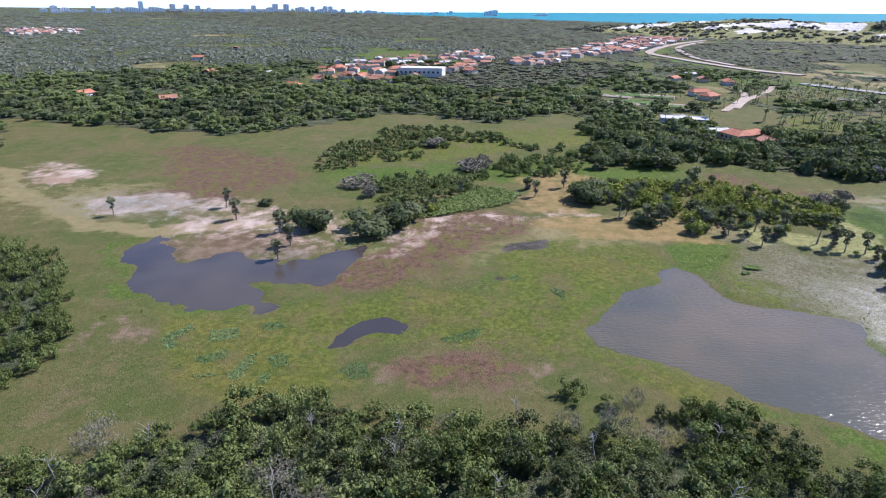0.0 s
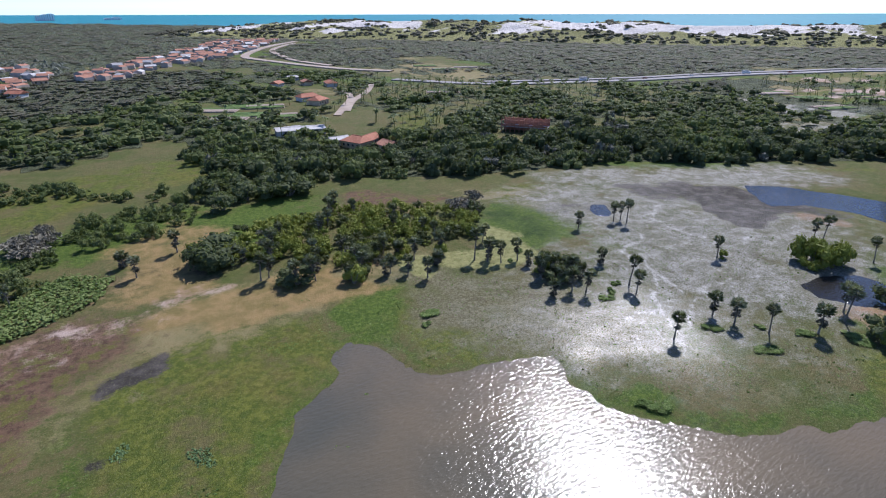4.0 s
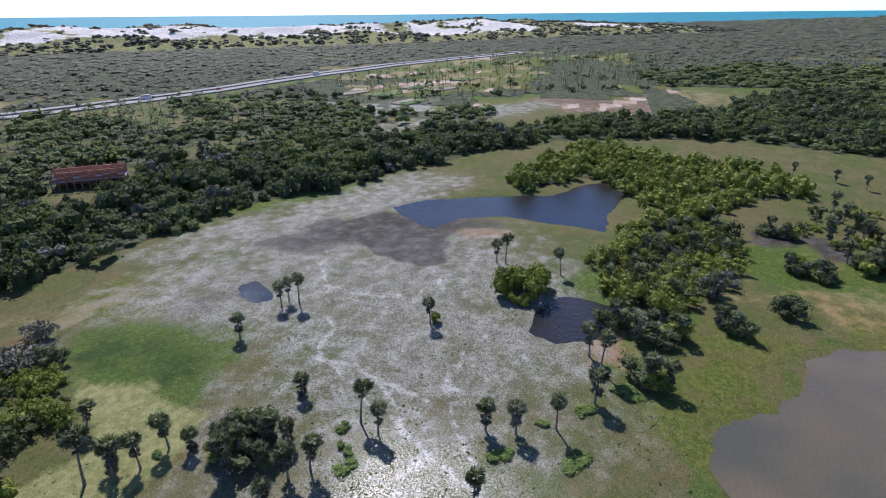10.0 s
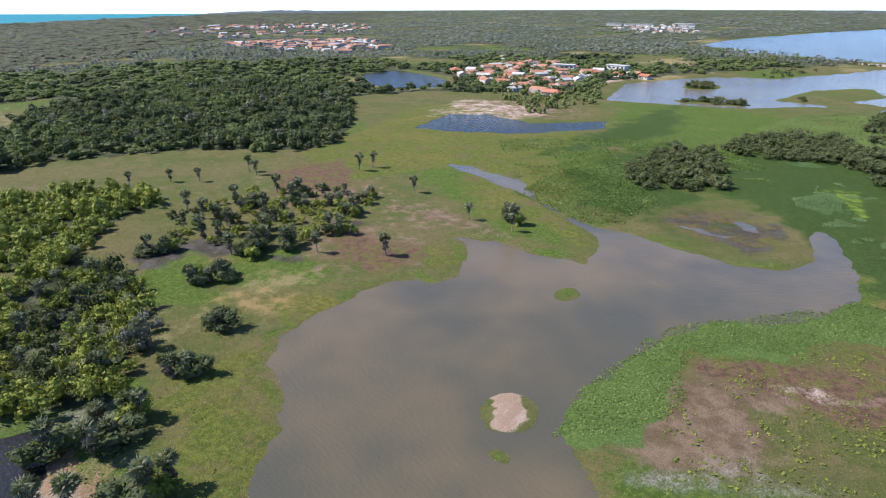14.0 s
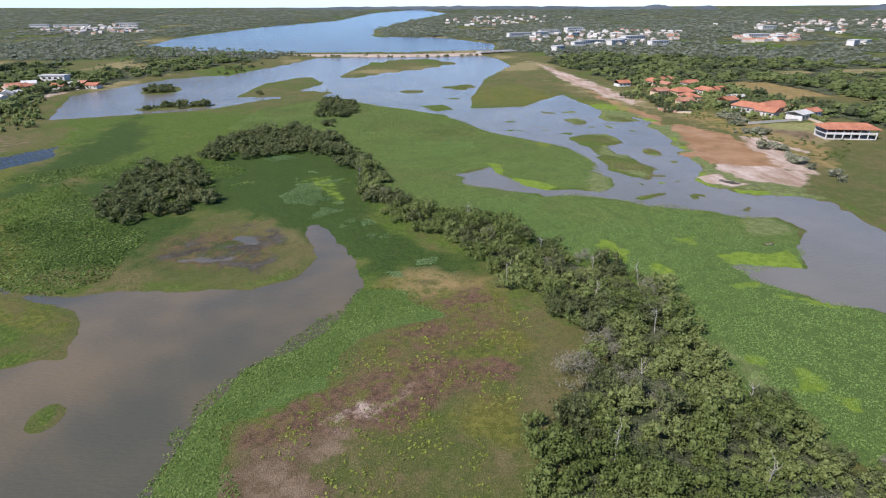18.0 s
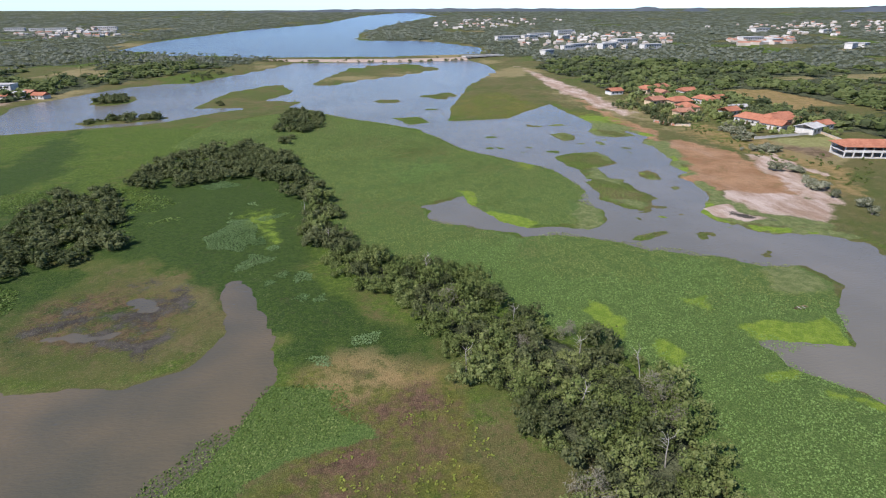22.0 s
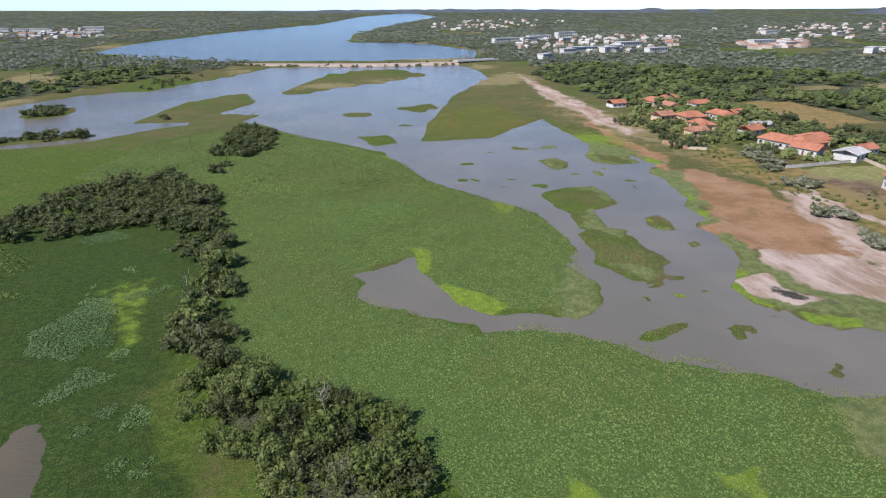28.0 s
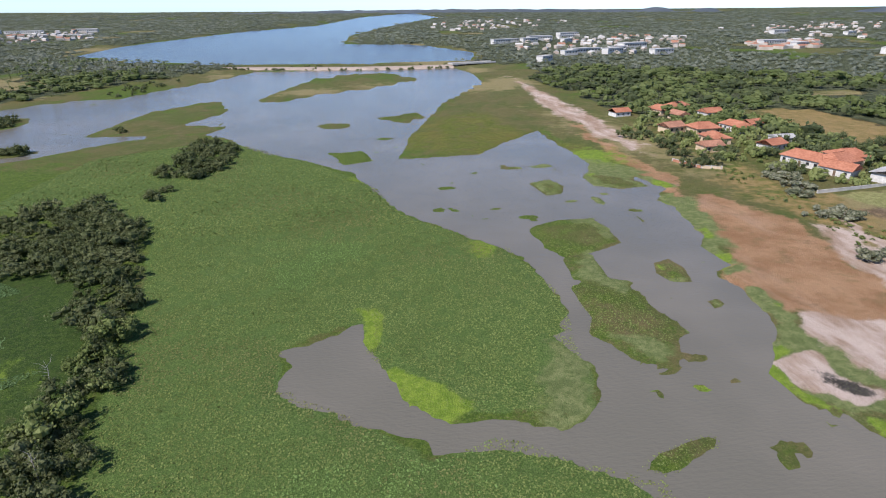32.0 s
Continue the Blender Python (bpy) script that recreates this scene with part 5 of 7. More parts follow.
# the floor under the woods: dark canopy green, tree shade held in the colour
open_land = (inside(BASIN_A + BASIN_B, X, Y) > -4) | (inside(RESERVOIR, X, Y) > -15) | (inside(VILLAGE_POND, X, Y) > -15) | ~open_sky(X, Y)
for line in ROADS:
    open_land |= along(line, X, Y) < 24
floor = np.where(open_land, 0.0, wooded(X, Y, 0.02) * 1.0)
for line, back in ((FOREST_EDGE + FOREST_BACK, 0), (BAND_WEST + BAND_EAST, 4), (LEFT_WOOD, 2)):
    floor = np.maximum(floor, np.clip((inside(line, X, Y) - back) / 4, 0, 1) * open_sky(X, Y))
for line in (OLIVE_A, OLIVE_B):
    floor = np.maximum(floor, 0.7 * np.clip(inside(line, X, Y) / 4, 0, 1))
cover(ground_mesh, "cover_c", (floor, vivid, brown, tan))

# ---- palms ----
def thing(name, label, category, group="", at=(0, 0, 0)):
    ob = new(name)
    ob.location = at
    return tagged(ob, label, category, group)


def tube(bm, points, radii, sides=7):
    """A tapered limb through the points."""
    rings = []
    for (x, y, z), r in zip(points, radii):
        rings.append([bm.verts.new((x + r * math.cos(6.283 * k / sides), y + r * math.sin(6.283 * k / sides), z)) for k in range(sides)])
    for a, b in zip(rings, rings[1:]):
        for k in range(sides):
            bm.faces.new((a[k], a[(k + 1) % sides], b[(k + 1) % sides], b[k]))
    bm.faces.new(rings[-1])


def fan_leaves(bm, centre, count, reach, rng, low=-0.5, high=1.0, blades=5):
    """Fan leaves on stalks all round a palm's head: each a pleated fan of blades."""
    for k in range(count):
        a, e = rng.uniform(0, 6.283), math.asin(rng.uniform(low, high))
        d = Vector((math.cos(a) * math.cos(e), math.sin(a) * math.cos(e), math.sin(e)))
        side = d.cross(Vector((0, 0, 1)))
        side = side.normalized() if side.length > 0.05 else Vector((1, 0, 0))
        up = side.cross(d)
        root = Vector(centre) + d * reach * 0.42
        span = reach * rng.uniform(0.55, 0.8)
        hub = bm.verts.new(root)
        rim = []
        for j in range(2 * blades + 1):
            w = (j / (2 * blades) - 0.5) * 2.7
            r = span * (1.0 if j % 2 else 0.36) * (1 - 0.16 * abs(w))
            rim.append(bm.verts.new(root + (d * math.cos(w) + side * math.sin(w)) * r + up * (0.12 * (j % 2) - 0.1 * abs(w)) * span - Vector((0, 0, 0.2 * span))))
        for p, q in zip(rim, rim[1:]):
            bm.faces.new((hub, p, q))
        s0 = [bm.verts.new(Vector(centre) + side * o) for o in (-0.04, 0.04)]
        bm.faces.new((s0[0], s0[1], hub))


def fan_palm(height, lean, skirt, seed):
    rng = random.Random(seed)
    palm = thing("fan_palm", "grey-green fan palm with a slender trunk on the salt flat" if skirt < 0.4 else "squat fan palm wrapped in a skirt of dead leaves", "palm tree", "fan palms on the marsh")
    bm = bmesh.new()
    top = Vector((lean, lean * 0.4, height))
    pts = [(top.x * u ** 1.6, top.y * u ** 1.6, -0.2 + (height + 0.2) * u) for u in (0, 0.25, 0.5, 0.75, 1.0)]
    tube(bm, pts, (0.24, 0.17, 0.15, 0.14, 0.16))
    part("trunk", bm, BARK, palm)
    bm = bmesh.new()
    fan_leaves(bm, top, 38, 1.75, rng, -0.5, 1.0)
    part("crown", bm, FAN, palm, "round head of stiff fan leaves")
    if skirt > 0.05:
        bm = bmesh.new()
        for k in range(int(46 * skirt) + 8):
            u = 1 - skirt * rng.uniform(0, 0.95)
            c = (top.x * u ** 1.6, top.y * u ** 1.6, height * u)
            fan_leaves(bm, c, 1, 1.0 + 0.4 * skirt, rng, -0.9, -0.1, 4)
        part("leaf_skirt", bm, OLD_FAN, palm, "drooping old fan leaves round the trunk")
    return palm


PALM_KINDS = [fan_palm(5.9, 0.3, 0.42, 1), fan_palm(6.8, -0.8, 0.22, 2), fan_palm(5.2, 0.2, 0.62, 3), fan_palm(4.3, 0.1, 0.8, 4), fan_palm(3.3, 0.2, 0.9, 5), fan_palm(5.8, 0.9, 0.50, 6)]
TALL_PALMS = [(111, 130), (123, 127), (121, 123), (127, 106), (127, 101), (130, 95), (138, 88), (111, 105), (145, 79), (149, 88), (160, 158), (160, 161), (157, 161), (142, 163), (158, 124), (194, 116), (194, 113), (190, 98), (186, 86), (153, 90), (103, 159), (100, 162), (47, 182), (32, 214), (20, 202), (182, -43), (165, -42), (216, -53), (198, 7)]
MARSH_PALMS = [(283, -28), (290, -29), (292, -8), (301, 0), (307, 13), (254, -67), (256, -61), (173, -52), (182, -4), (-7, 201), (-19, 181), (-23, 170)]
WEST_PALMS = [(-56, 151), (-57, 142), (-81, 171), (-89, 183), (-63, 161), (-32, 166), (-50, 165), (-124, 173)]
SQUAT_PALMS = [(73, 174), (81, 180), (84, 176), (77, 167), (80, 164), (86, 171), (90, 165), (104, 160), (105, 156), (110, 171), (111, 151), (107, 142), (112, 143), (110, 138), (115, 139), (109, 133), (103, 133), (116, 136), (128, 140), (95, 170), (83, 159), (79, 179), (49, 183), (53, 175), (58, 174), (66, 169), (75, 167), (70, 172), (61, 179), (111, 141), (115, 139), (112, 146), (108, 143), (117, 143), (110, 155), (162, 77), (164, 72), (166, 73), (168, 77), (166, 85), (161, 81), (147, 80), (150, 78), (145, 76), (172, 62), (170, 60), (174, 63), (181, 48), (18, 211), (-16, 184)]
MIXED_PALMS = [(207, 40), (203, 34), (205, 37), (216, 23), (213, 18), (210, 20), (208, 11), (235, 38), (232, 35), (208, -6), (217, -23), (214, -20), (206, 32), (214, 18), (230, -1), (246, -22), (240, -15), (226, 6), (221, 13), (250, -5), (168, -48), (171, -50)]
prng = random.Random(5)
palm_rows = [(p, (0, 1, 2, 5, 0)) for p in TALL_PALMS] + [(p, (0, 2, 5)) for p in MARSH_PALMS + WEST_PALMS] + [(p, (3, 4, 2, 5)) for p in SQUAT_PALMS] + [(p, (2, 3, 4, 0)) for p in MIXED_PALMS]
for poly, gap in ((GROVE, 8.2), (MIXED_C, 7.2), (OLIVE_B, 9.0)):
    px, py = scatter(poly, gap, np.random.default_rng(int(gap * 10)))
    palm_rows += [((x - 3.6 + prng.uniform(-3, 3), y - 2.4 + prng.uniform(-3, 3)), (0, 2, 3, 4, 5)) for x, y in zip(px, py) if prng.uniform(0, 1) < (0.62 if poly is not GROVE else 0.9 if y < 178 + 0.55 * (129 - x) * 0 + 16 * math.sin(x * 0.2) or prng.uniform(0, 1) < 0.35 else 0.0)]
used = set()
for (x, y), kinds in palm_rows:
    kind = PALM_KINDS[prng.choice(kinds)]
    x, y, s = x + 2.8 + prng.uniform(-0.5, 0.5), y + 1.9 + prng.uniform(-0.5, 0.5), prng.uniform(0.85, 1.15)
    z = float(ground_at(np.array([x]), np.array([y]))[0])
    m = pose(x, y, z, 0, 0, prng.uniform(0, 360)) @ Matrix.Diagonal((s, s, s, 1))
    if kind in used:
        copy_thing(kind, m)
    else:
        kind.matrix_basis = m
        used.add(kind)
for kind in PALM_KINDS:
    if kind not in used:
        kind.matrix_basis = pose(229 + prng.uniform(-4, 4), 10 + prng.uniform(-4, 4), 0.3)

# ---- single bushes and shrubs ----
BUSH_BARE = {}


def bush(kind, x, y, r, h, seed):
    key = (kind, seed % 3)
    label, mat = {"olive": ("rounded yellow-green bush standing on the flat", OLIVE), "dark": ("dark green rounded bush", FOREST), "grey": ("bare grey thorn bush with thin twigs", BARE_BUSH), "green": ("low bright green shrub in the grass", REED), "pale": ("pale grey-leaved shore shrub on bare sand", GREYLEAF)}[kind]
    if key not in BUSH_BARE:
        top = thing("bush", label, "bush", kind + " bushes")
        v = crown(460, 0.07, np.random.default_rng(seed), 10)
        if kind == "grey":
            v = cards(v.reshape(-1, 4, 3).mean(1), np.zeros((len(v) // 4, 3)), 0.05, np.random.default_rng(seed), 3.2)
        ob = new("crown", mesh("crown", v, quads_of(v), [mat]))
        ob.parent = top
        bm = bmesh.new()
        for k in range(5):
            a = k * 1.257 + seed
            tube(bm, [(0.06 * math.cos(a), 0.06 * math.sin(a), -0.05), (0.25 * math.cos(a), 0.25 * math.sin(a), 0.35), (0.45 * math.cos(a), 0.45 * math.sin(a), 0.7)], (0.05, 0.035, 0.012), 5)
        part("stem", bm, BARK, top)
        BUSH_BARE[key] = [top, False]
    top, done = BUSH_BARE[key]
    z = float(ground_at(np.array([x]), np.array([y]))[0])
    m = pose(x, y, z, 0, 0, seed * 47 % 360) @ Matrix.Diagonal((r, r, h, 1))
    if done:
        copy_thing(top, m)
    else:
        top.matrix_basis = m
        BUSH_BARE[key][1] = True


for k, (x, y) in enumerate([(161, 125)] + [(174, 109), (174, 106), (179, 109), (178, 104), (181, 107), (184, 104), (178, 111)]):
    bush("olive", x + 1, y + 1, 1.9 + 0.3 * (k % 3), 2.6, k)
for k, (x, y) in enumerate([(120, 130), (119, 128), (124, 131), (138, 92), (139, 91), (124, 105), (125, 104), (125, 93), (127, 92), (133, 99), (146, 86), (146, 84), (111, 157), (117, 161)] + [(76, 145), (77, 145), (73, 141), (116, 127), (90, 96), (92, 94)]):
    bush("green", x, y, 1.1 + 0.3 * (k % 4), 0.8, k)
for k, (x, y) in enumerate([(127, 200), (128, 195), (126, 207), (140, 259)] + [(3, 244), (-1, 239), (135, 206), (125, 199), (-21, 284)] + [(3, 252), (-2, 242), (-44, 214), (-38, 200)]):
    bush("grey", x, y, 2.0 + 0.4 * (k % 3), 2.0, k)
for k, (x, y) in enumerate([(-61, 172), (-59, 175), (-73, 188), (-52, 165), (-51, 167), (-32, 166), (96, 274)] + [(-25, 171), (-24, 173), (38, 203), (41, 200), (44, 203)] + [(66, 253), (74, 252), (81, 250), (56, 247)]):
    bush("dark", x, y, 2.4 + 0.4 * (k % 3), 2.6, k)
for k, (x, y) in enumerate([(-125, -208), (-133, -213), (-132, -207), (-139, -209), (-138, -202), (-135, -204), (-129, -206), (-116, -173), (-124, -172), (-116, -155), (-113, -149), (-114, -147), (-141, -240), (-150, -244), (-147, -249), (-112, -136), (-114, -126), (-146, -236), (-143, -252), (-152, -258), (-139, -228), (-110, -118)]):
    bush("pale", x, y, 1.5 + 0.45 * (k % 3), 1.7 + 0.3 * (k % 2), k)

for k, (x, y) in enumerate(SQUAT_PALMS[19::2] + MIXED_PALMS):
    bush("dark" if k % 3 else "olive", x + 2.5 + prng.uniform(-1.5, 1.5), y + 1.5 + prng.uniform(-1.5, 1.5), prng.uniform(1.2, 2.0), prng.uniform(1.2, 1.8), k)

# ---- dead trees in the mangrove ----
def dead_tree(seed):
    rng = random.Random(seed)
    top = thing("dead_tree", "leafless bleached tree rising out of the mangrove", "tree", "dead mangrove trees")
    bm = bmesh.new()
    h = rng.uniform(5.5, 7.0)
    tube(bm, [(0, 0, -0.2), (0.2, 0.1, h * 0.4), (0.5, 0.0, h * 0.75), (0.4, 0.3, h)], (0.12, 0.09, 0.06, 0.015), 6)
    part("trunk", bm, DEADWOOD, top)
    for k in range(7):
        bm = bmesh.new()
        z, a = h * rng.uniform(0.4, 0.85), rng.uniform(0, 6.28)
        r = rng.uniform(1.0, 2.2)
        p = [(0.3, 0.1, z), (0.3 + math.cos(a) * r * 0.5, 0.1 + math.sin(a) * r * 0.5, z + r * 0.35), (0.3 + math.cos(a + 0.4) * r, 0.1 + math.sin(a + 0.4) * r, z + r * 0.8)]
        tube(bm, p, (0.05, 0.03, 0.01), 5)
        part("limb", bm, DEADWOOD, top)
    return top


dead = [dead_tree(k) for k in range(4)]
dx, dy = scatter(BAND_WEST + BAND_EAST, 17.0, np.random.default_rng(77), 2.0)
for k, (x, y) in enumerate(zip(dx, dy)):
    z = float(ground_at(np.array([x]), np.array([y]))[0])
    m = pose(x, y, z, prng.uniform(-9, 9), prng.uniform(-9, 9), prng.uniform(0, 360))
    if k < 4:
        dead[k].matrix_basis = m
    elif k < 44:
        copy_thing(dead[k % 4], m)

# ---- water plants ----


def clumps(name, places, size, leaves, mat, label, seed, tall=0.5):
    """Low leafy plants, a few upright leaves each, as one mesh."""
    rng = np.random.default_rng(seed)
    x, y = places
    z = np.maximum(ground_at(x, y), 0.0)
    n = len(x) * leaves
    cx, cy, cz = np.repeat(x, leaves), np.repeat(y, leaves), np.repeat(z, leaves)
    s = size * rng.uniform(0.6, 1.3, n)
    p = np.stack([cx + rng.normal(0, size * 0.7, n), cy + rng.normal(0, size * 0.7, n), cz + s * tall * rng.uniform(0.3, 1.0, n)], -1)
    up = np.tile(np.array([0.0, 0.0, 1.0]), (n, 1))
    v = cards(p, up, 1.0, rng, 1.0, 0.34)
    c = v.reshape(-1, 4, 3).mean(1)
    v = (v.reshape(-1, 4, 3) - c[:, None]) * s[:, None, None] + c[:, None]
    return tagged(new(name, mesh(name, v.reshape(-1, 3), quads_of(v.reshape(-1, 3)), [mat])), label, "water plants", kind="stuff")


def open_weed(x, y):
    """Away from the duckweed and algae, where no large plants stand."""
    ok = np.ones(x.shape, bool)
    for line in DUCKWEED + ALGAE:
        ok &= inside(line, x, y) < (fbm(x, y, 3, 211) - 0.5) * 4
    return ok


hx, hy = scatter(CARPET, 0.56, np.random.default_rng(3), 0.0, 1.0)
near = (hy > -215 - 60 * np.random.default_rng(5).uniform(size=len(hy)) ** 2) & open_weed(hx, hy) & (fbm(hx, hy, 2.4, 331, 2) < 0.66)
hx, hy = hx[near], hy[near]
old = fbm(hx, hy, 34, 125) + 0.22 * np.clip((-hy - 95) / 60, -1, 1) + 0.10 * (np.random.default_rng(6).uniform(size=len(hx)) - 0.5) > 0.5
clumps("hyacinth_carpet", (hx[~old], hy[~old]), 0.19, 3, HYACINTH, "dense carpet of green water hyacinth on the lake", 8, 1.1)
clumps("hyacinth_carpet", (hx[old], hy[old]), 0.19, 3, OLD_HYACINTH, "green and browning water hyacinth out on the lake", 28, 1.1)
fx2, fy2 = scatter(CARPET, 1.2, np.random.default_rng(13), 0.0, 1.0)
back = (fy2 < -222) & open_weed(fx2, fy2)
clumps("far_hyacinth", (fx2[back], fy2[back]), 0.36, 4, OLD_HYACINTH, "green water hyacinth spreading far up the lake", 18, 0.5)
for line in MATS[:8]:
    ix, iy = scatter(line, 0.6, np.random.default_rng(14), 0.4, 0.3)
    grown = open_weed(ix, iy)
    clumps("weed_islet", (ix[grown], iy[grown]), 0.17, 3, OLD_HYACINTH, "islet of green and browning water weed in the lake", 19, 0.9)
BORDER = [(112, -2), (109, -14), (101, -26), (92, -36), (79, -54), (66, -54), (62, -42), (79, -33), (82, -22), (94, -16), (101, -6), (98, 8), (101, 24), (111, 32), (114, 16)]
tx, ty = scatter(BORDER, 0.52, np.random.default_rng(4), 0.0, 0.8)
clumps("shore_herbs", (tx, ty), 0.21, 4, REED, "dense green marsh herbs along the lagoon shore", 9, 1.0)
tx, ty = scatter([(100, 24), (96, 0), (84, -22), (62, -40), (46, -46), (38, -20), (52, -4), (64, 20), (84, 40)], 1.0, np.random.default_rng(24), 0.0, 0.8)
thin = (fbm(tx, ty, 7, 121) > 0.52) & (np.random.default_rng(26).uniform(size=len(tx)) < 0.5)
clumps("marsh_shrublet", (tx[thin], ty[thin]), 0.24, 4, OLIVE, "small yellow-green shrublets dotted over brown marsh", 25, 1.4)
mx, my = scatter([(-95, 118), (-60, 112), (-10, 100), (40, 100), (60, 140), (40, 160), (0, 150), (-50, 116), (-90, 95)], 1.1, np.random.default_rng(6), 0.0, 0.5)
thin = fbm(mx, my, 10, 131) > 0.66
clumps("pond_herbs", (mx[thin], my[thin]), 0.26, 4, REED, "tufts of green pond plants in the grass", 10)
gx2, gy2 = scatter([(95, -165), (125, -150), (190, -80), (215, -110), (250, -150), (200, -190), (150, -200), (85, -130)], 1.15, np.random.default_rng(7), 0.0, 0.5)
thin = (fbm(gx2, gy2, 16, 141) > 0.47) & (gx2 > 118)
clumps("marsh_carpet", (gx2[thin], gy2[thin]), 0.42, 4, REED, "low green marsh plants between the channels", 11)
gx2, gy2 = scatter([(190, -122), (165, -116), (144, -104), (143, -69), (155, -63), (190, -75)], 0.95, np.random.default_rng(27), 0.0, 0.5)
clumps("marsh_carpet", (gx2, gy2), 0.36, 4, REED, "dense dark green weed beside the lagoon channel", 31, 0.9)
BEDS = ([(103, -157), (102, -145), (107, -133), (104, -125), (94, -121), (92, -130), (92, -141), (96, -149), (103, -150)], [(95, -108), (91, -112), (84, -116), (84, -113), (88, -111), (90, -109)], [(93, -128), (90, -132), (88, -126), (92, -125)], [(92, -146), (87, -149), (84, -153), (91, -152), (95, -148)],
        [(78, -101), (77, -105), (74, -103), (73, -99), (77, -98)], [(86, -99), (84, -102), (82, -99), (85, -97)], [(78, -89), (75, -93), (73, -90), (75, -88)], [(73, -87), (70, -91), (70, -87)], [(85, -103), (80, -106), (80, -102)], [(87, -122), (86, -126), (83, -123), (85, -120)], [(92, -119), (91, -115), (94, -111), (88, -112), (85, -116)],
        [(122, -191), (113, -197), (104, -190), (115, -184)], [(100, -165), (96, -168), (95, -163)], [(64, -70), (58, -71), (58, -66), (64, -66)], [(72, -63), (69, -63), (68, -60), (71, -60)], [(-65, 103), (-62, 107), (-60, 105), (-62, 101), (-61, 96), (-64, 98)], [(-56, 104), (-51, 106), (-49, 102), (-55, 100)], [(-55, 94), (-50, 97), (-49, 94), (-53, 92)], [(-53, 88), (-50, 90), (-48, 88), (-52, 86)], [(-45, 95), (-43, 97), (-43, 92), (-44, 87), (-46, 89)], [(-41, 95), (-37, 97), (-36, 93), (-38, 91)], [(-41, 87), (-39, 90), (-37, 88), (-38, 85)], [(-25, 92), (-22, 94), (-18, 91), (-22, 88)], [(-7, 104), (-1, 107), (3, 110), (3, 106), (-2, 102)], [(-46, 107), (-43, 109), (-40, 107), (-45, 105)], [(9, 135), (12, 137), (11, 132)], [(20, 129), (24, 128), (23, 124), (20, 125)])
for bed in BEDS:
    xs, ys = [p[0] for p in bed], [p[1] for p in bed]
    qx, qy = np.meshgrid(np.arange(min(xs) - 1, max(xs) + 1, 0.42), np.arange(min(ys) - 1, max(ys) + 1, 0.42))
    qx, qy = (qx + np.random.default_rng(17).uniform(-0.2, 0.2, qx.shape)).ravel(), (qy + np.random.default_rng(16).uniform(-0.2, 0.2, qy.shape)).ravel()
    grown = inside(bed, qx, qy) > (fbm(qx, qy, 3, 221) - 0.5) * 2.6
    clumps("water_herb_patch", (qx[grown], qy[grown]), 0.2, 4, PALE_HERB, "patch of pale green water plants in the marsh", 29, 1.3)
rx2, ry2 = scatter([(-29, 178), (-17, 178), (14, 194), (17, 206), (7, 214), (-9, 198)], 0.8, np.random.default_rng(8))
clumps("reed_bed", (rx2, ry2), 0.5, 4, REED, "pale green bed of tall reeds", 12, 2.2)

# ---- grass tufts on the open ground nearest the walk ----
ux, uy = scatter([(25, 150), (60, 175), (110, 172), (175, 165), (190, 130), (190, 60), (176, 30), (178, -40), (150, -30), (176, 16), (166, 48), (140, 72), (108, 78), (84, 100), (88, 116), (66, 126), (58, 148)], 1.7, np.random.default_rng(9), 0.0, -1.0)
thin = fbm(ux, uy, 6, 151) > 0.5
clumps("grass_tuft", (ux[thin], uy[thin]), 0.28, 3, REED, "short tufts of grass on the flat", 13)

# ---- building materials ----
TILE = plain("clay_roof_tiles", (0.28, 0.105, 0.060), (0.42, 0.180, 0.110), 1.2, 0.85, 0.4)
TILE_OLD = plain("weathered_roof_tiles", (0.25, 0.12, 0.08), (0.40, 0.20, 0.13), 1.2, 0.9, 0.4)
PLASTER = plain("white_plaster", (0.46, 0.445, 0.42), (0.62, 0.60, 0.57), 0.8, 0.85)
WARMWALL = plain("weathered_walls", (0.34, 0.28, 0.23), (0.52, 0.47, 0.42), 0.05, 0.9)
OCHRE = plain("ochre_plaster", (0.48, 0.36, 0.24), (0.60, 0.47, 0.33), 0.8, 0.85)
BRICKWORK = plain("bare_brickwork", (0.30, 0.13, 0.08), (0.42, 0.20, 0.13), 2.5, 0.9)
DARKGLASS = plain("dark_opening", (0.015, 0.016, 0.018), (0.03, 0.03, 0.035), 1.0, 0.3)
WOODDOOR = plain("painted_door", (0.12, 0.08, 0.05), (0.18, 0.12, 0.08), 2.0, 0.6)
SHEET = plain("pale_sheet_roof", (0.36, 0.35, 0.34), (0.50, 0.49, 0.47), 0.5, 0.75)
ASPHALT = plain("worn_asphalt", (0.20, 0.19, 0.18), (0.28, 0.265, 0.25), 0.3, 0.9)
DIRT = plain("dirt_road", (0.27, 0.215, 0.17), (0.38, 0.315, 0.26), 0.3, 0.95)
CONCRETE = plain("concrete", (0.36, 0.35, 0.33), (0.50, 0.48, 0.45), 0.6, 0.85)
STONE = plain("embankment_stone", (0.28, 0.22, 0.18), (0.42, 0.34, 0.28), 0.7, 0.95)
# tower walls paled almost to white, so the colour carries the haze
HAZED_TOWERWALL = plain("hazed_tower_wall", (0.78, 0.80, 0.82), (0.86, 0.87, 0.88), 0.02, 0.7)
# hill forest turned blue-grey: the distance haze sits in this colour
HAZED_HILLSIDE = plain("hazed_hill_forest", (0.060, 0.075, 0.090), (0.085, 0.100, 0.115), 0.01, 0.95)
BED = plain("vegetable_rows", (0.060, 0.120, 0.020), (0.120, 0.180, 0.050), 0.4, 0.9)


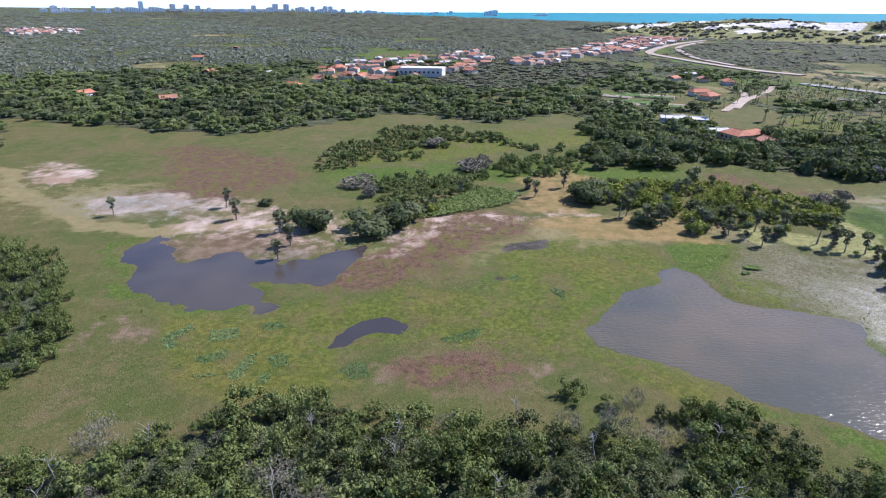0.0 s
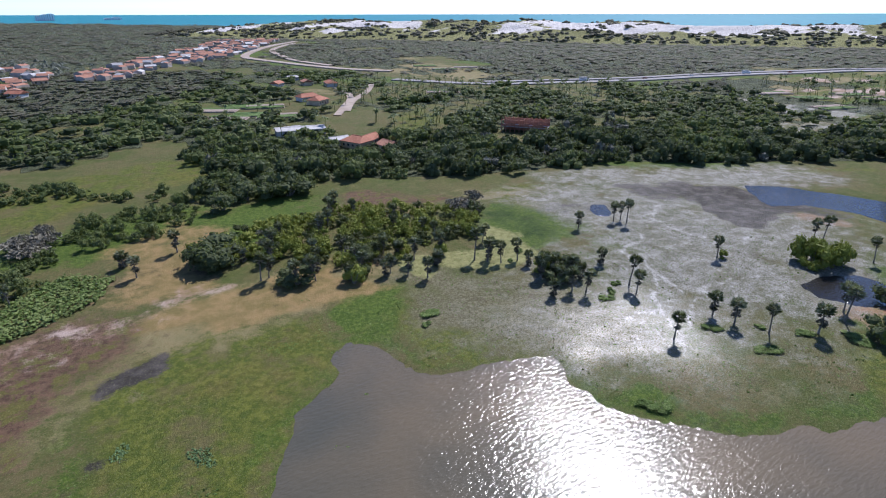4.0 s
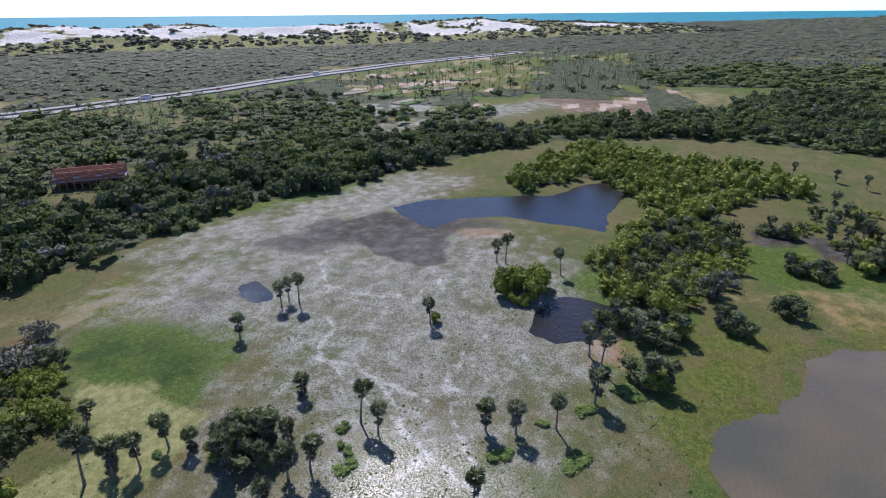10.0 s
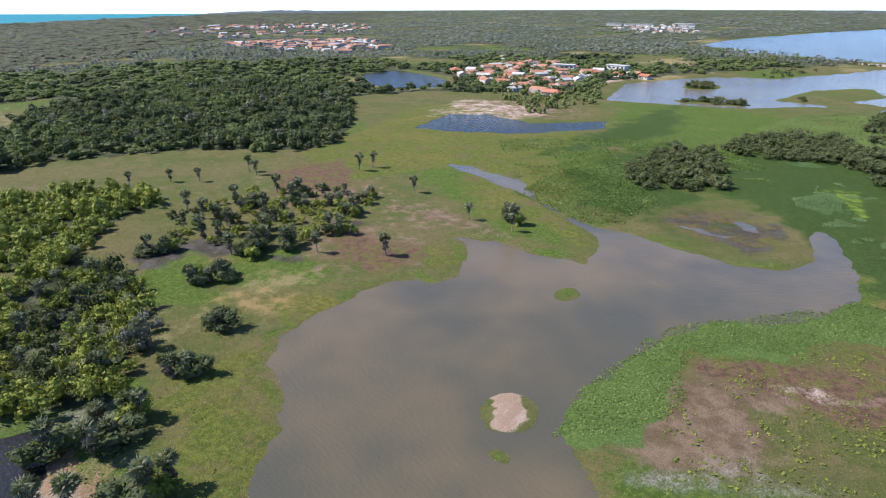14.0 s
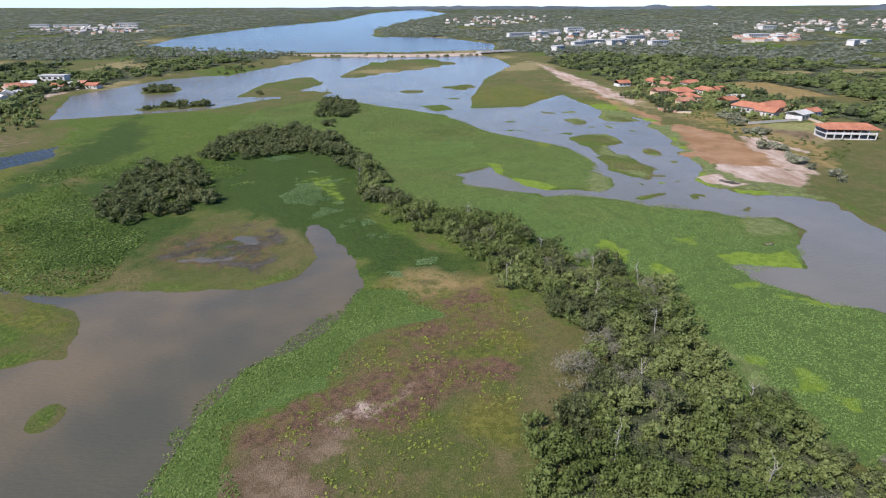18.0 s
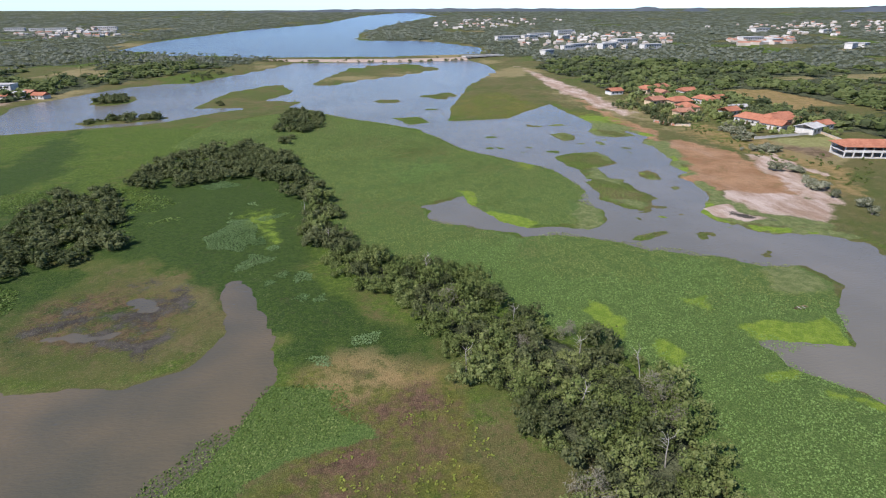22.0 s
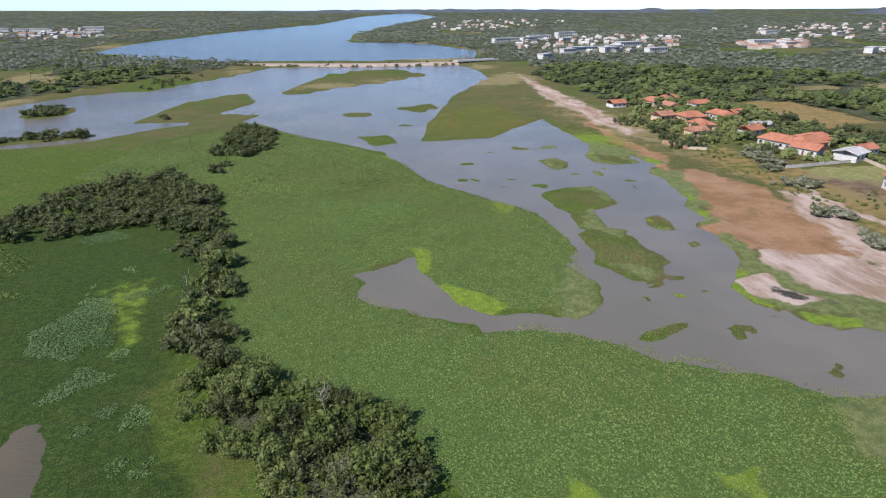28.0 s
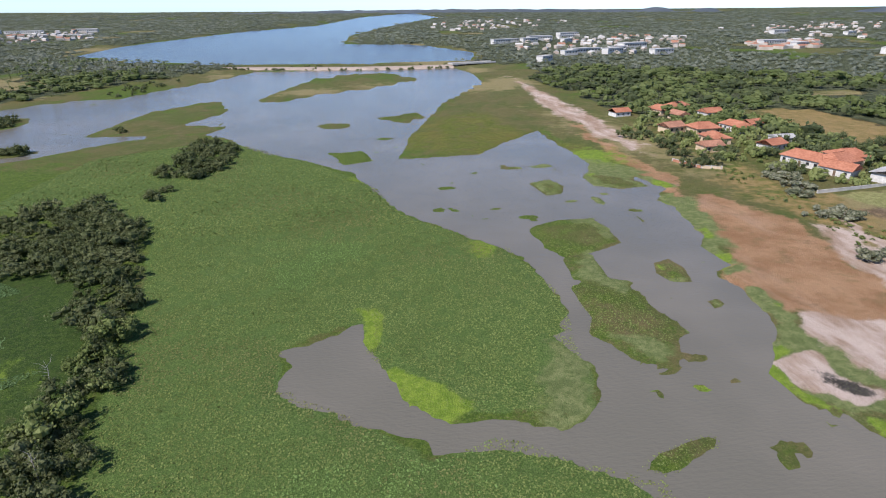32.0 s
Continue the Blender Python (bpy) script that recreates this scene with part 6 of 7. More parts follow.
def box(bm, x0, y0, z0, x1, y1, z1):
    v = [bm.verts.new(p) for p in ((x0, y0, z0), (x1, y0, z0), (x1, y1, z0), (x0, y1, z0), (x0, y0, z1), (x1, y0, z1), (x1, y1, z1), (x0, y1, z1))]
    for f in ((0, 3, 2, 1), (4, 5, 6, 7), (0, 1, 5, 4), (1, 2, 6, 5), (2, 3, 7, 6), (3, 0, 4, 7)):
        bm.faces.new([v[k] for k in f])


def box_part(name, size, mat, parent, label=""):
    bm = bmesh.new()
    box(bm, *size)
    return part(name, bm, mat, parent, label)


def roof_part(parent, w, d, z, rise, over, mat, hip=0.0, label=""):
    """A pitched roof with thick eaves; hip draws in the ends of the ridge."""
    bm = bmesh.new()
    x, y = w / 2 + over, d / 2 + over
    t = 0.18
    for lo in (0, 1):
        o = -t if lo == 0 else 0.0
        row = [bm.verts.new(p) for p in ((-x, -y, z + o), (x, -y, z + o), (x, y, z + o), (-x, y, z + o), (-x + hip, 0, z + rise + o), (x - hip, 0, z + rise + o))]
        for f in ((0, 1, 5, 4), (2, 3, 4, 5), (1, 2, 5), (3, 0, 4)):
            bm.faces.new([row[k] for k in (f if lo else f[::-1])])
        if lo:
            for a, b in ((0, 1), (1, 2), (2, 3), (3, 0)):
                bm.faces.new((base[a], base[b], row[b], row[a]))
        base = row
    ob = part("roof", bm, mat, parent, label)
    bm = bmesh.new()
    box(bm, -x + hip - 0.1, -0.14, z + rise - 0.05, x - hip + 0.1, 0.14, z + rise + 0.12)
    part("ridge_cap", bm, mat, ob)
    return ob


def house(w, d, h, rise, roof, wall, hip, label, seed, group="houses by the marsh"):
    rng = random.Random(seed)
    top = thing("house", label, "house", group)
    bm = bmesh.new()
    box(bm, -w / 2, -d / 2, -0.6, w / 2, d / 2, h)
    for x in (-w / 2, w / 2):
        if hip < 0.5:
            v = [bm.verts.new(p) for p in ((x, -d / 2, h), (x, d / 2, h), (x, 0, h + rise * 0.9))]
            bm.faces.new(v if x > 0 else v[::-1])
    part("wall", bm, wall, top)
    roof_part(top, w, d, h, rise, 0.6, roof, hip)
    for side in (-1, 1):
        n = max(2, int(w / 3))
        for k in range(n):
            cx = (k + 0.5) / n * w - w / 2
            y = side * d / 2
            if side < 0 and k == n // 2:
                box_part("door", (cx - 0.45, y - 0.05, 0, cx + 0.45, y + 0.02, 2.05), WOODDOOR, top)
            else:
                win = box_part("window", (cx - 0.6, min(y, y + side * 0.05) - 0.01, 0.95, cx + 0.6, max(y, y + side * 0.05), 2.0), DARKGLASS, top)
                box_part("sill", (cx - 0.7, min(y, y + side * 0.14), 0.84, cx + 0.7, max(y, y + side * 0.14), 0.94), CONCRETE, win)
    return top


HOUSES = [
    house(11, 8, 2.9, 2.0, TILE, PLASTER, 0.0, "white house with an orange clay-tile gable roof", 1),
    house(15, 9, 3.0, 2.3, TILE, PLASTER, 3.0, "long white house with an orange hipped tile roof", 2),
    house(9, 7, 2.8, 1.7, TILE_OLD, OCHRE, 0.0, "small ochre house with a weathered tile roof", 3),
    house(12, 10, 3.1, 2.2, TILE, OCHRE, 3.5, "ochre house with a red hipped tile roof", 4),
    house(10, 8, 3.0, 1.2, SHEET, PLASTER, 0.0, "pale house with a low light-grey sheet roof", 5),
]
used_houses = set()
hrng = random.Random(11)


def put_house(x, y, kind, s=1.0, turn=None):
    z = float(ground_at(np.array([x]), np.array([y]))[0])
    m = pose(x, y, z + 0.1, 0, 0, hrng.uniform(0, 180) if turn is None else turn) @ Matrix.Diagonal((s, s, s, 1))
    if kind in used_houses:
        return copy_thing(HOUSES[kind], m)
    used_houses.add(kind)
    HOUSES[kind].matrix_basis = m
    return HOUSES[kind]


SHORE_HOUSES = [(-143, -390, 0, 0.8), (-170, -390, 3, 0.85), (-186, -400, 1, 0.8), (-194, -374, 0, 0.9), (-172, -372, 2, 0.9), (-150, -340, 2, 0.9), (-164, -333, 3, 0.9), (-185, -335, 1, 0.85), (-198, -340, 0, 0.8), (-176, -294, 0, 0.85), (-158, -312, 3, 0.8), (-146, -297, 2, 0.8), (-190, -305, 4, 0.8), (-172, -266, 1, 0.95), (-180, -259, 3, 1.0), (-191, -266, 3, 0.9), (-174, -250, 0, 0.9), (-186, -238, 4, 1.0), (-200, -246, 0, 0.8)]
for k, (x, y, kind, s) in enumerate(SHORE_HOUSES):
    put_house(x, y, kind, s * 1.22, 12 + hrng.uniform(-14, 14) + 90 * (k % 3 == 1))
FARM = [(138, 308), (146, 311), (132, 318), (147, 292), (171, 458), (171, 439), (177, 542), (203, 577), (202, 538), (217, 521)]
for k, (x, y) in enumerate(FARM):
    put_house(x, y, (3, 0, 4, 2, 1)[k % 5], 1.0)
for k, (x, y) in enumerate([(464, -379), (437, -358), (415, -344), (400, -336), (390, -337), (384, -345), (393, -373), (430, -383), (435, -409), (431, -450), (409, -445), (367, -369), (347, -358), (322, -337), (344, -322), (339, -382), (340, -302), (344, -413), (341, -444), (317, -449), (305, -465), (305, -301), (478, -486), (292, -452)]):
    put_house(x, y, (3, 0, 2, 1, 4, 0)[k % 6], 0.95)
for k, (x, y) in enumerate([(-254, 554), (-151, 474), (-197, 558), (-336, 707), (-346, 848), (-154, 596), (-142, 608), (-134, 631), (-106, 543), (-91, 519), (-77, 524), (-81, 602), (-15, 705), (-4, 767), (10, 680), (-6, 598), (-19, 641), (-118, 657), (-289, 417), (-217, 401), (-121, 542), (-130, 520)]):
    put_house(x, y, (0, 3, 4, 0, 2)[k % 5], 1.1)


def cottages(name, polys, gap, seed, limit, s, label, roofs=(1, 1, 1, 2)):
    """A far quarter of small gabled houses as one mesh."""
    r = np.random.default_rng(seed)
    verts, faces, mats = [], [], []
    for poly in polys:
        x, y = scatter(poly, gap, r)
        for k in r.permutation(len(x))[:limit]:
            w, d, h, e = r.uniform(4.5, 8) * s, r.uniform(3.5, 5) * s, r.uniform(2.6, 4.5), r.uniform(1.0, 2.2)
            p = np.array([(-w, -d, -1), (w, -d, -1), (w, d, -1), (-w, d, -1), (-w, -d, h), (w, -d, h), (w, d, h), (-w, d, h), (-w, 0, h + e), (w, 0, h + e), (-w, -d / 2, h + e / 2), (w, -d / 2, h + e / 2)])
            p = rot_z(p, r.uniform(0, 3.14)) + np.array([x[k], y[k], float(ground_at(x[k:k + 1], y[k:k + 1])[0])])
            o = len(verts) * 12
            verts.append(p)
            faces += [(o + i, o + j, o + l, o + m) for i, j, l, m in ((0, 1, 5, 4), (1, 2, 6, 5), (2, 3, 7, 6), (3, 0, 4, 7), (5, 6, 9, 11), (7, 4, 10, 8), (4, 5, 9, 8), (6, 7, 8, 9))]
            mats += [0] * 6 + [int(r.choice(roofs))] * 2
    return tagged(new(name, mesh(name, np.concatenate(verts), faces, [WARMWALL, TILE_OLD, SHEET], mats)), label, "houses", kind="stuff")


cottages("village_quarter", [[(18, 689), (62, 764), (129, 887), (300, 1228), (426, 1241), (278, 956), (156, 772), (61, 667)]], 14, 1, 190, 1.0, "far village of red tile roofs along the road", (1, 1, 1, 1, 1, 2))
cottages("village_quarter", [[(-141, 516), (-157, 674), (-98, 720), (-3, 826), (19, 730), (-13, 591), (-61, 522)]], 20, 11, 70, 1.0, "red-roofed houses among the trees of the village")
cottages("coast_quarter", [[(1067, -459), (1029, -566), (923, -687), (721, -538), (726, -453), (860, -404)], [(1568, -537), (1908, -933), (1759, -1261), (1443, -1277), (1169, -818), (1172, -517)]], 26, 2, 120, 1.3, "far red-roofed quarter near the coast")
cottages("lake_quarter", [[(-208, -979), (-432, -1306), (-621, -1155), (-475, -859), (-267, -739), (-240, -858)], [(-828, -1468), (-1428, -1787), (-1923, -1914), (-1099, -1088), (-866, -1008)]], 30, 3, 75, 0.8, "far quarter of white and grey-roofed buildings by the lake", (2, 2, 1, 2))
cottages("lake_quarter", [[(-618, -951), (-802, -1023), (-671, -844), (-548, -816)]], 22, 4, 40, 1.2, "far cluster of orange roofs in the woods")
cottages("village_quarter", [[(-1105, 1352), (-1156, 1532), (-988, 1485), (-836, 1233), (-942, 1179)], [(425, -330), (475, -443), (432, -500), (337, -451), (303, -305), (343, -311)]], 17, 6, 70, 1.0, "red-roofed village houses behind the ponds")
cottages("lake_quarter", [[(824, -1504), (809, -1743), (740, -1878), (524, -1336), (646, -1281)], [(-242, -2131), (-686, -2670), (-803, -2257), (-386, -1584), (-190, -1559)]], 34, 7, 60, 0.9, "far pale houses beyond the reservoir", (2, 1, 2))


def coconut_grove(name, polys, gap, seed, keep=1.0):
    """Many coconut palms as one mesh: a thin trunk and drooping feather leaves each."""
    r = np.random.default_rng(seed)
    quads = []
    for poly in polys:
        x, y = scatter(poly, gap, r)
        z = ground_at(x, y)
        for k in range(len(x)):
            if r.uniform() > keep:
                continue
            h, b = r.uniform(4.5, 8), np.array([x[k], y[k], z[k]])
            t = b + np.array([r.normal(0, 0.7), r.normal(0, 0.7), h])
            for a in (0.0, 1.57):
                o = np.array([math.cos(a) * 0.22, math.sin(a) * 0.22, 0])
                quads.append((b - o, b + o, t + o * 0.6, t - o * 0.6))
            for j in range(15):
                a, up = r.uniform(0, 6.283), r.uniform(-0.2, 0.9)
                d = np.array([math.cos(a), math.sin(a), up])
                d /= np.linalg.norm(d)
                s = np.array([-math.sin(a), math.cos(a), 0]) * 0.55
                q, e = t + d * 1.7, t + d * 3.1 - np.array([0, 0, 1.1])
                quads.append((t - s * 0.3, t + s * 0.3, q + s, q - s))
                quads.append((q - s, q + s, e + s * 0.15, e - s * 0.15))
    v = np.array(quads).reshape(-1, 3)
    return tagged(new(name, mesh(name, v, quads_of(v), [PALMGREEN])), "scattered coconut palms among the fields and woods", "palm trees", kind="stuff")


coconut_grove("coconut_palms", [[(524, 325), (842, 215), (862, 36), (581, 28), (528, 121), (441, 221)]], 13, 1, 0.6)
coconut_grove("coconut_palms", [[(165, 358), (281, 389), (403, 333), (392, 232), (305, 223), (253, 304), (175, 309)], [(230, 560), (330, 440), (430, 390), (400, 330), (281, 389), (180, 420)]], 9.5, 2, 0.8)
coconut_grove("coconut_palms", [[(327, -541), (377, -812), (239, -818), (201, -684), (256, -523)], [(399, -335), (346, -409), (284, -352), (318, -298)], [(-134, -353), (-195, -350), (-196, -276), (-181, -234), (-202, -256), (-223, -392), (-180, -423)]], 15, 3, 0.5)
coconut_grove("coconut_palms", [[(-141, 395), (-59, 426), (-38, 487), (-165, 604), (-227, 551)], [(63, 409), (122, 499), (204, 473), (124, 320), (84, 333)]], 16, 4, 0.5)

def flat_block(w, d, h):
    """A long low white block with a flat roof and window rows."""
    top = thing("white_block", "long white flat-roofed block among the far woods", "building", "white blocks by the lake")
    box_part("wall", (-w / 2, -d / 2, -2, w / 2, d / 2, h), PLASTER, top)
    box_part("roof", (-w / 2 - 0.5, -d / 2 - 0.5, h, w / 2 + 0.5, d / 2 + 0.5, h + 0.5), SHEET, top)
    for k in range(int(w / 5)):
        for y in (-d / 2 - 0.06, d / 2 - 0.04):
            box_part("window", (-w / 2 + 1.5 + k * 5, y, h * 0.4, -w / 2 + 4 + k * 5, y + 0.1, h * 0.75), DARKGLASS, top)
    return top


BLOCKS = [flat_block(34, 10, 5.5), flat_block(22, 9, 4.5), flat_block(46, 14, 6.5)]
for k, (x, y, kind, turn) in enumerate(((-235, -1070, 0, 20), (-262, -1092, 1, 15), (-290, -1085, 0, 25), (-320, -1120, 2, 10), (-350, -1060, 1, 30), (-385, -1160, 0, 12), (-415, -1235, 2, 18), (-262, -806, 1, 20), (-282, -822, 0, 24), (-305, -835, 1, 15), (-325, -812, 0, 30), (-350, -852, 1, 12), (-384, -792, 0, 18), (-392, -895, 2, 20), (-634, -915, 2, 10), (-645, -868, 0, 25), (-668, -736, 0, 35), (-700, -748, 1, 30), (-208, -742, 1, 40), (700, -1770, 2, 8), (800, -1695, 2, 5), (850, -1705, 0, 5), (905, -1712, 2, 8), (-900, -1250, 2, 15), (-1010, -1180, 0, 22), (336, -487, 1, -10), (380, -455, 1, 15))):
    m = pose(x, y, float(ground_at(np.array([x * 1.0]), np.array([y * 1.0]))[0]) + 1.5, 0, 0, turn)
    if k in (0, 1, 3):
        BLOCKS[kind].matrix_basis = m
    else:
        copy_thing(BLOCKS[kind], m)

# ---- hedges between the far fields ----
frng = np.random.default_rng(41)
strip = []
for (x0, y0), (x1, y1) in zip([(476, 301), (542, 310), (562, 259), (632, 242), (566, 177), (713, 181), (640, 123), (793, 96), (629, 66), (471, 232), (497, 176), (549, 112)], [(466, 239), (611, 258), (542, 185), (764, 184), (528, 110), (846, 91), (597, 71), (793, 39), (594, 34), (515, 201), (559, 124), (550, 57)]):
    n = int(math.hypot(x1 - x0, y1 - y0) / 9)
    u = frng.uniform(0, 1, n)
    strip.append(np.stack([x0 + (x1 - x0) * u + frng.normal(0, 5, n), y0 + (y1 - y0) * u + frng.normal(0, 5, n)], -1))
strip = np.concatenate(strip)
sr = frng.uniform(1.6, 4.6, len(strip))
stand("field_trees", np.stack([strip[:, 0], strip[:, 1], sr, sr], -1), LOW, FOREST, "trees and hedges between the far fields")

# ---- bushes along the causeway and the far bank ----
def beside(line, gap, spread, seed):
    r = np.random.default_rng(seed)
    out = []
    for (x0, y0), (x1, y1) in zip(line, line[1:]):
        n = int(math.hypot(x1 - x0, y1 - y0) / gap)
        u = r.uniform(0, 1, n)
        out.append(np.stack([x0 + (x1 - x0) * u + r.normal(0, spread, n), y0 + (y1 - y0) * u + r.normal(0, spread, n)], -1))
    return np.concatenate(out)


verge = np.concatenate([beside([(414, -657), (381, -705), (327, -738), (246, -745), (152, -725), (7, -703), (-92, -708)], 9, 2.0, 51), beside([(414, -675), (381, -727), (327, -763), (246, -770), (152, -750), (7, -728), (-92, -733)], 14, 2.5, 52)])
vr = np.random.default_rng(53).uniform(1.6, 4.0, len(verge))
stand("causeway_bushes", np.stack([verge[:, 0], verge[:, 1], vr, vr * 0.95], -1), LOW, DARK_MANGROVE, "dark bushes along the stone causeway", "bushes")
bank = beside([(294, -432), (235, -476), (206, -560), (175, -640)], 5, 9, 54)
br = np.random.default_rng(55).uniform(2.0, 4.6, len(bank))
dry_bank = shore(bank[:, 0], bank[:, 1]) < 0
stand("bank_trees", np.stack([bank[:, 0], bank[:, 1], br, br], -1)[dry_bank], LOW, DARK_MANGROVE, "dark green trees on the far lake bank")

# ---- garden trees round the houses ----
yard = np.concatenate([np.stack(scatter(poly, gap, np.random.default_rng(31)), -1) for poly, gap in (([(-122, -355), (-168, -378), (-223, -392), (-221, -329), (-210, -264), (-196, -228), (-160, -236), (-148, -268), (-132, -290), (-124, -330)], 6.6), ([(389, -286), (435, -391), (390, -451), (304, -403), (283, -272), (326, -272)], 8.5), ([(325, -262), (309, -339), (299, -385), (260, -281), (273, -223)], 8.0))])
yard = yard[np.random.default_rng(2).uniform(size=len(yard)) < 0.9]
for hx1, hy1, kind1, s1 in SHORE_HOUSES:
    yard = yard[np.hypot(yard[:, 0] - hx1, yard[:, 1] - hy1) > 6.5]
yr = np.random.default_rng(3).uniform(1.4, 4.2, len(yard))
stand("garden_trees", np.stack([yard[:, 0], yard[:, 1], yr, yr * 1.1], -1), WOOD, MANGROVE, "green garden trees round the houses by the shore")

sx1, sy1 = scatter([(-128, -289), (-124, -233), (-125, -200), (-120, -167), (-122, -150), (-140, -150), (-170, -180), (-150, -200), (-141, -222), (-150, -262)], 3.6, np.random.default_rng(33))
thin = fbm(sx1, sy1, 12, 251) > 0.5
sr1 = np.random.default_rng(34).uniform(0.5, 1.5, len(sx1))
stand("shore_scrub", np.stack([sx1, sy1, sr1, sr1 * 0.9], -1)[thin], MID, MANGROVE, "low green scrub on the bank behind the beach", "bushes")

trees = np.array([(-128, -288), (-124, -270), (-134, -272), (-130, -305), (-131, -328), (-122, -330), (-154, -300), (-150, -285), (-192, -298), (-204, -306), (-192, -280), (-208, -276), (-190, -242), (-217, -300), (-234, -288), (-236, -272), (-160, -256), (-166, -280), (-146, -316), (-214, -262), (-226, -258)], float)
k = np.random.default_rng(301)
stand("shore_trees", np.concatenate([np.stack([trees[:, 0] + d, trees[:, 1] + e, k.uniform(3.0, 5.0, len(trees)), k.uniform(4.0, 6.5, len(trees))], -1) for d, e in ((0, 0), (4.5, -2.5))]), SOFT, FOREST, "dark leafy trees among the shore houses")

# ---- the open hall by the shore ----
(hx0, hy0), = [(-174, -189)]
hall = thing("open_hall", "large open-sided hall with an orange tile roof on white columns", "building", at=(hx0, hy0, float(ground_at(np.array([hx0 * 1.0]), np.array([hy0 * 1.0]))[0])))
hall.rotation_euler[2] = radians(166)
roof_part(hall, 25, 12, 5.4, 2.2, 1.0, TILE, 4.0, "orange clay-tile hipped roof")
box_part("floor_slab", (-12.5, -6, -0.5, 12.5, 6, 0.3), CONCRETE, hall)
box_part("upper_floor", (-12.5, -6, 2.6, 12.5, 6, 2.9), PLASTER, hall)
box_part("back_wall", (-12.4, 5.7, 0.3, 12.4, 5.95, 5.3), PLASTER, hall)
box_part("rail", (-12.5, -6.05, 2.9, 12.5, -5.9, 3.7), PLASTER, hall)
for k in range(7):
    for y in (-5.8, 5.5):
        x = -12.2 + k * 4.06
        box_part("column", (x - 0.22, y - 0.22, 0.3, x + 0.22, y + 0.22, 5.3), PLASTER, hall)

# ---- the long brick shell of an unfinished building ----
ruin = thing("unfinished_building", "long two-storey brick shell without a roof, at the forest edge", "building", at=(231, 287, 0.4))
ruin.rotation_euler[2] = radians(-54)
box_part("floor_slab", (-13, -4, -0.4, 13, 4, 0.2), CONCRETE, ruin)
box_part("upper_floor", (-13, -4, 3.4, 13, 4, 3.7), CONCRETE, ruin)
box_part("roof_beam", (-13, -4, 6.8, 13, -3.6, 7.2), BRICKWORK, ruin)
box_part("roof_beam", (-13, 3.6, 6.8, 13, 4, 7.2), BRICKWORK, ruin)
for k in range(11):
    x = -12.8 + k * 2.56
    for y in (-3.85, 3.85):
        box_part("pillar", (x - 0.2, y - 0.2, 0.2, x + 0.2, y + 0.2, 7.9), BRICKWORK, ruin)
    if k < 10:
        box_part("infill_wall", (x + 0.2, -3.8, 3.7, x + 2.36, -3.6, 4.7 + 0.5 * (k % 3)), BRICKWORK, ruin)
        box_part("back_wall", (x + 0.2, 3.6, 0.2, x + 2.36, 3.8, 6.8), BRICKWORK, ruin)

# ---- the white warehouse and the sheet-roofed sheds ----
(wx0, wy0), = [(-52, 571)]
shed = thing("warehouse", "long white flat-roofed warehouse among trees", "building", at=(wx0, wy0, 2.5))
shed.rotation_euler[2] = radians(-6)
box_part("body", (-21, -11, -2, 21, 11, 7), PLASTER, shed)
box_part("roof", (-21.4, -11.4, 7, 21.4, 11.4, 7.5), PLASTER, shed)
for k in range(9):
    box_part("window", (-19 + k * 4.4, -11.06, 3.2, -17 + k * 4.4, -10.98, 5.0), DARKGLASS, shed)
for k in range(3):
    box_part("parapet", (-21.4 + k * 14.3, -11.5, 7.5, -7.4 + k * 14.3, -11.2, 8.1), PLASTER, shed)
for t0, ((x, y), w, d, turn) in enumerate((([(125, 353)][0], 26, 11, -12), ([(121, 356)][0], 10, 9, 10), ([(766, -1924)][0], 60, 24, 20), ([(319, -461)][0], 24, 12, 5), ([(649, -1572)][0], 70, 26, 10))):
    low = thing("sheet_roof_shed", "long low shed with a pale sheet-metal roof", "shed", "sheds", (x, y, float(ground_at(np.array([x * 1.0]), np.array([y * 1.0]))[0])))
    low.rotation_euler[2] = radians(turn)
    box_part("wall", (-w / 2, -d / 2, -1, w / 2, d / 2, 3.2), PLASTER, low)
    roof_part(low, w, d, 3.2, 0.8, 0.5, SHEET)
    for k in range(3):
        box_part("door", (-w * 0.3 + k * w * 0.3 - 1.2, -d / 2 - 0.06, 0, -w * 0.3 + k * w * 0.3 + 1.2, -d / 2 + 0.02, 2.6), DARKGLASS, low)


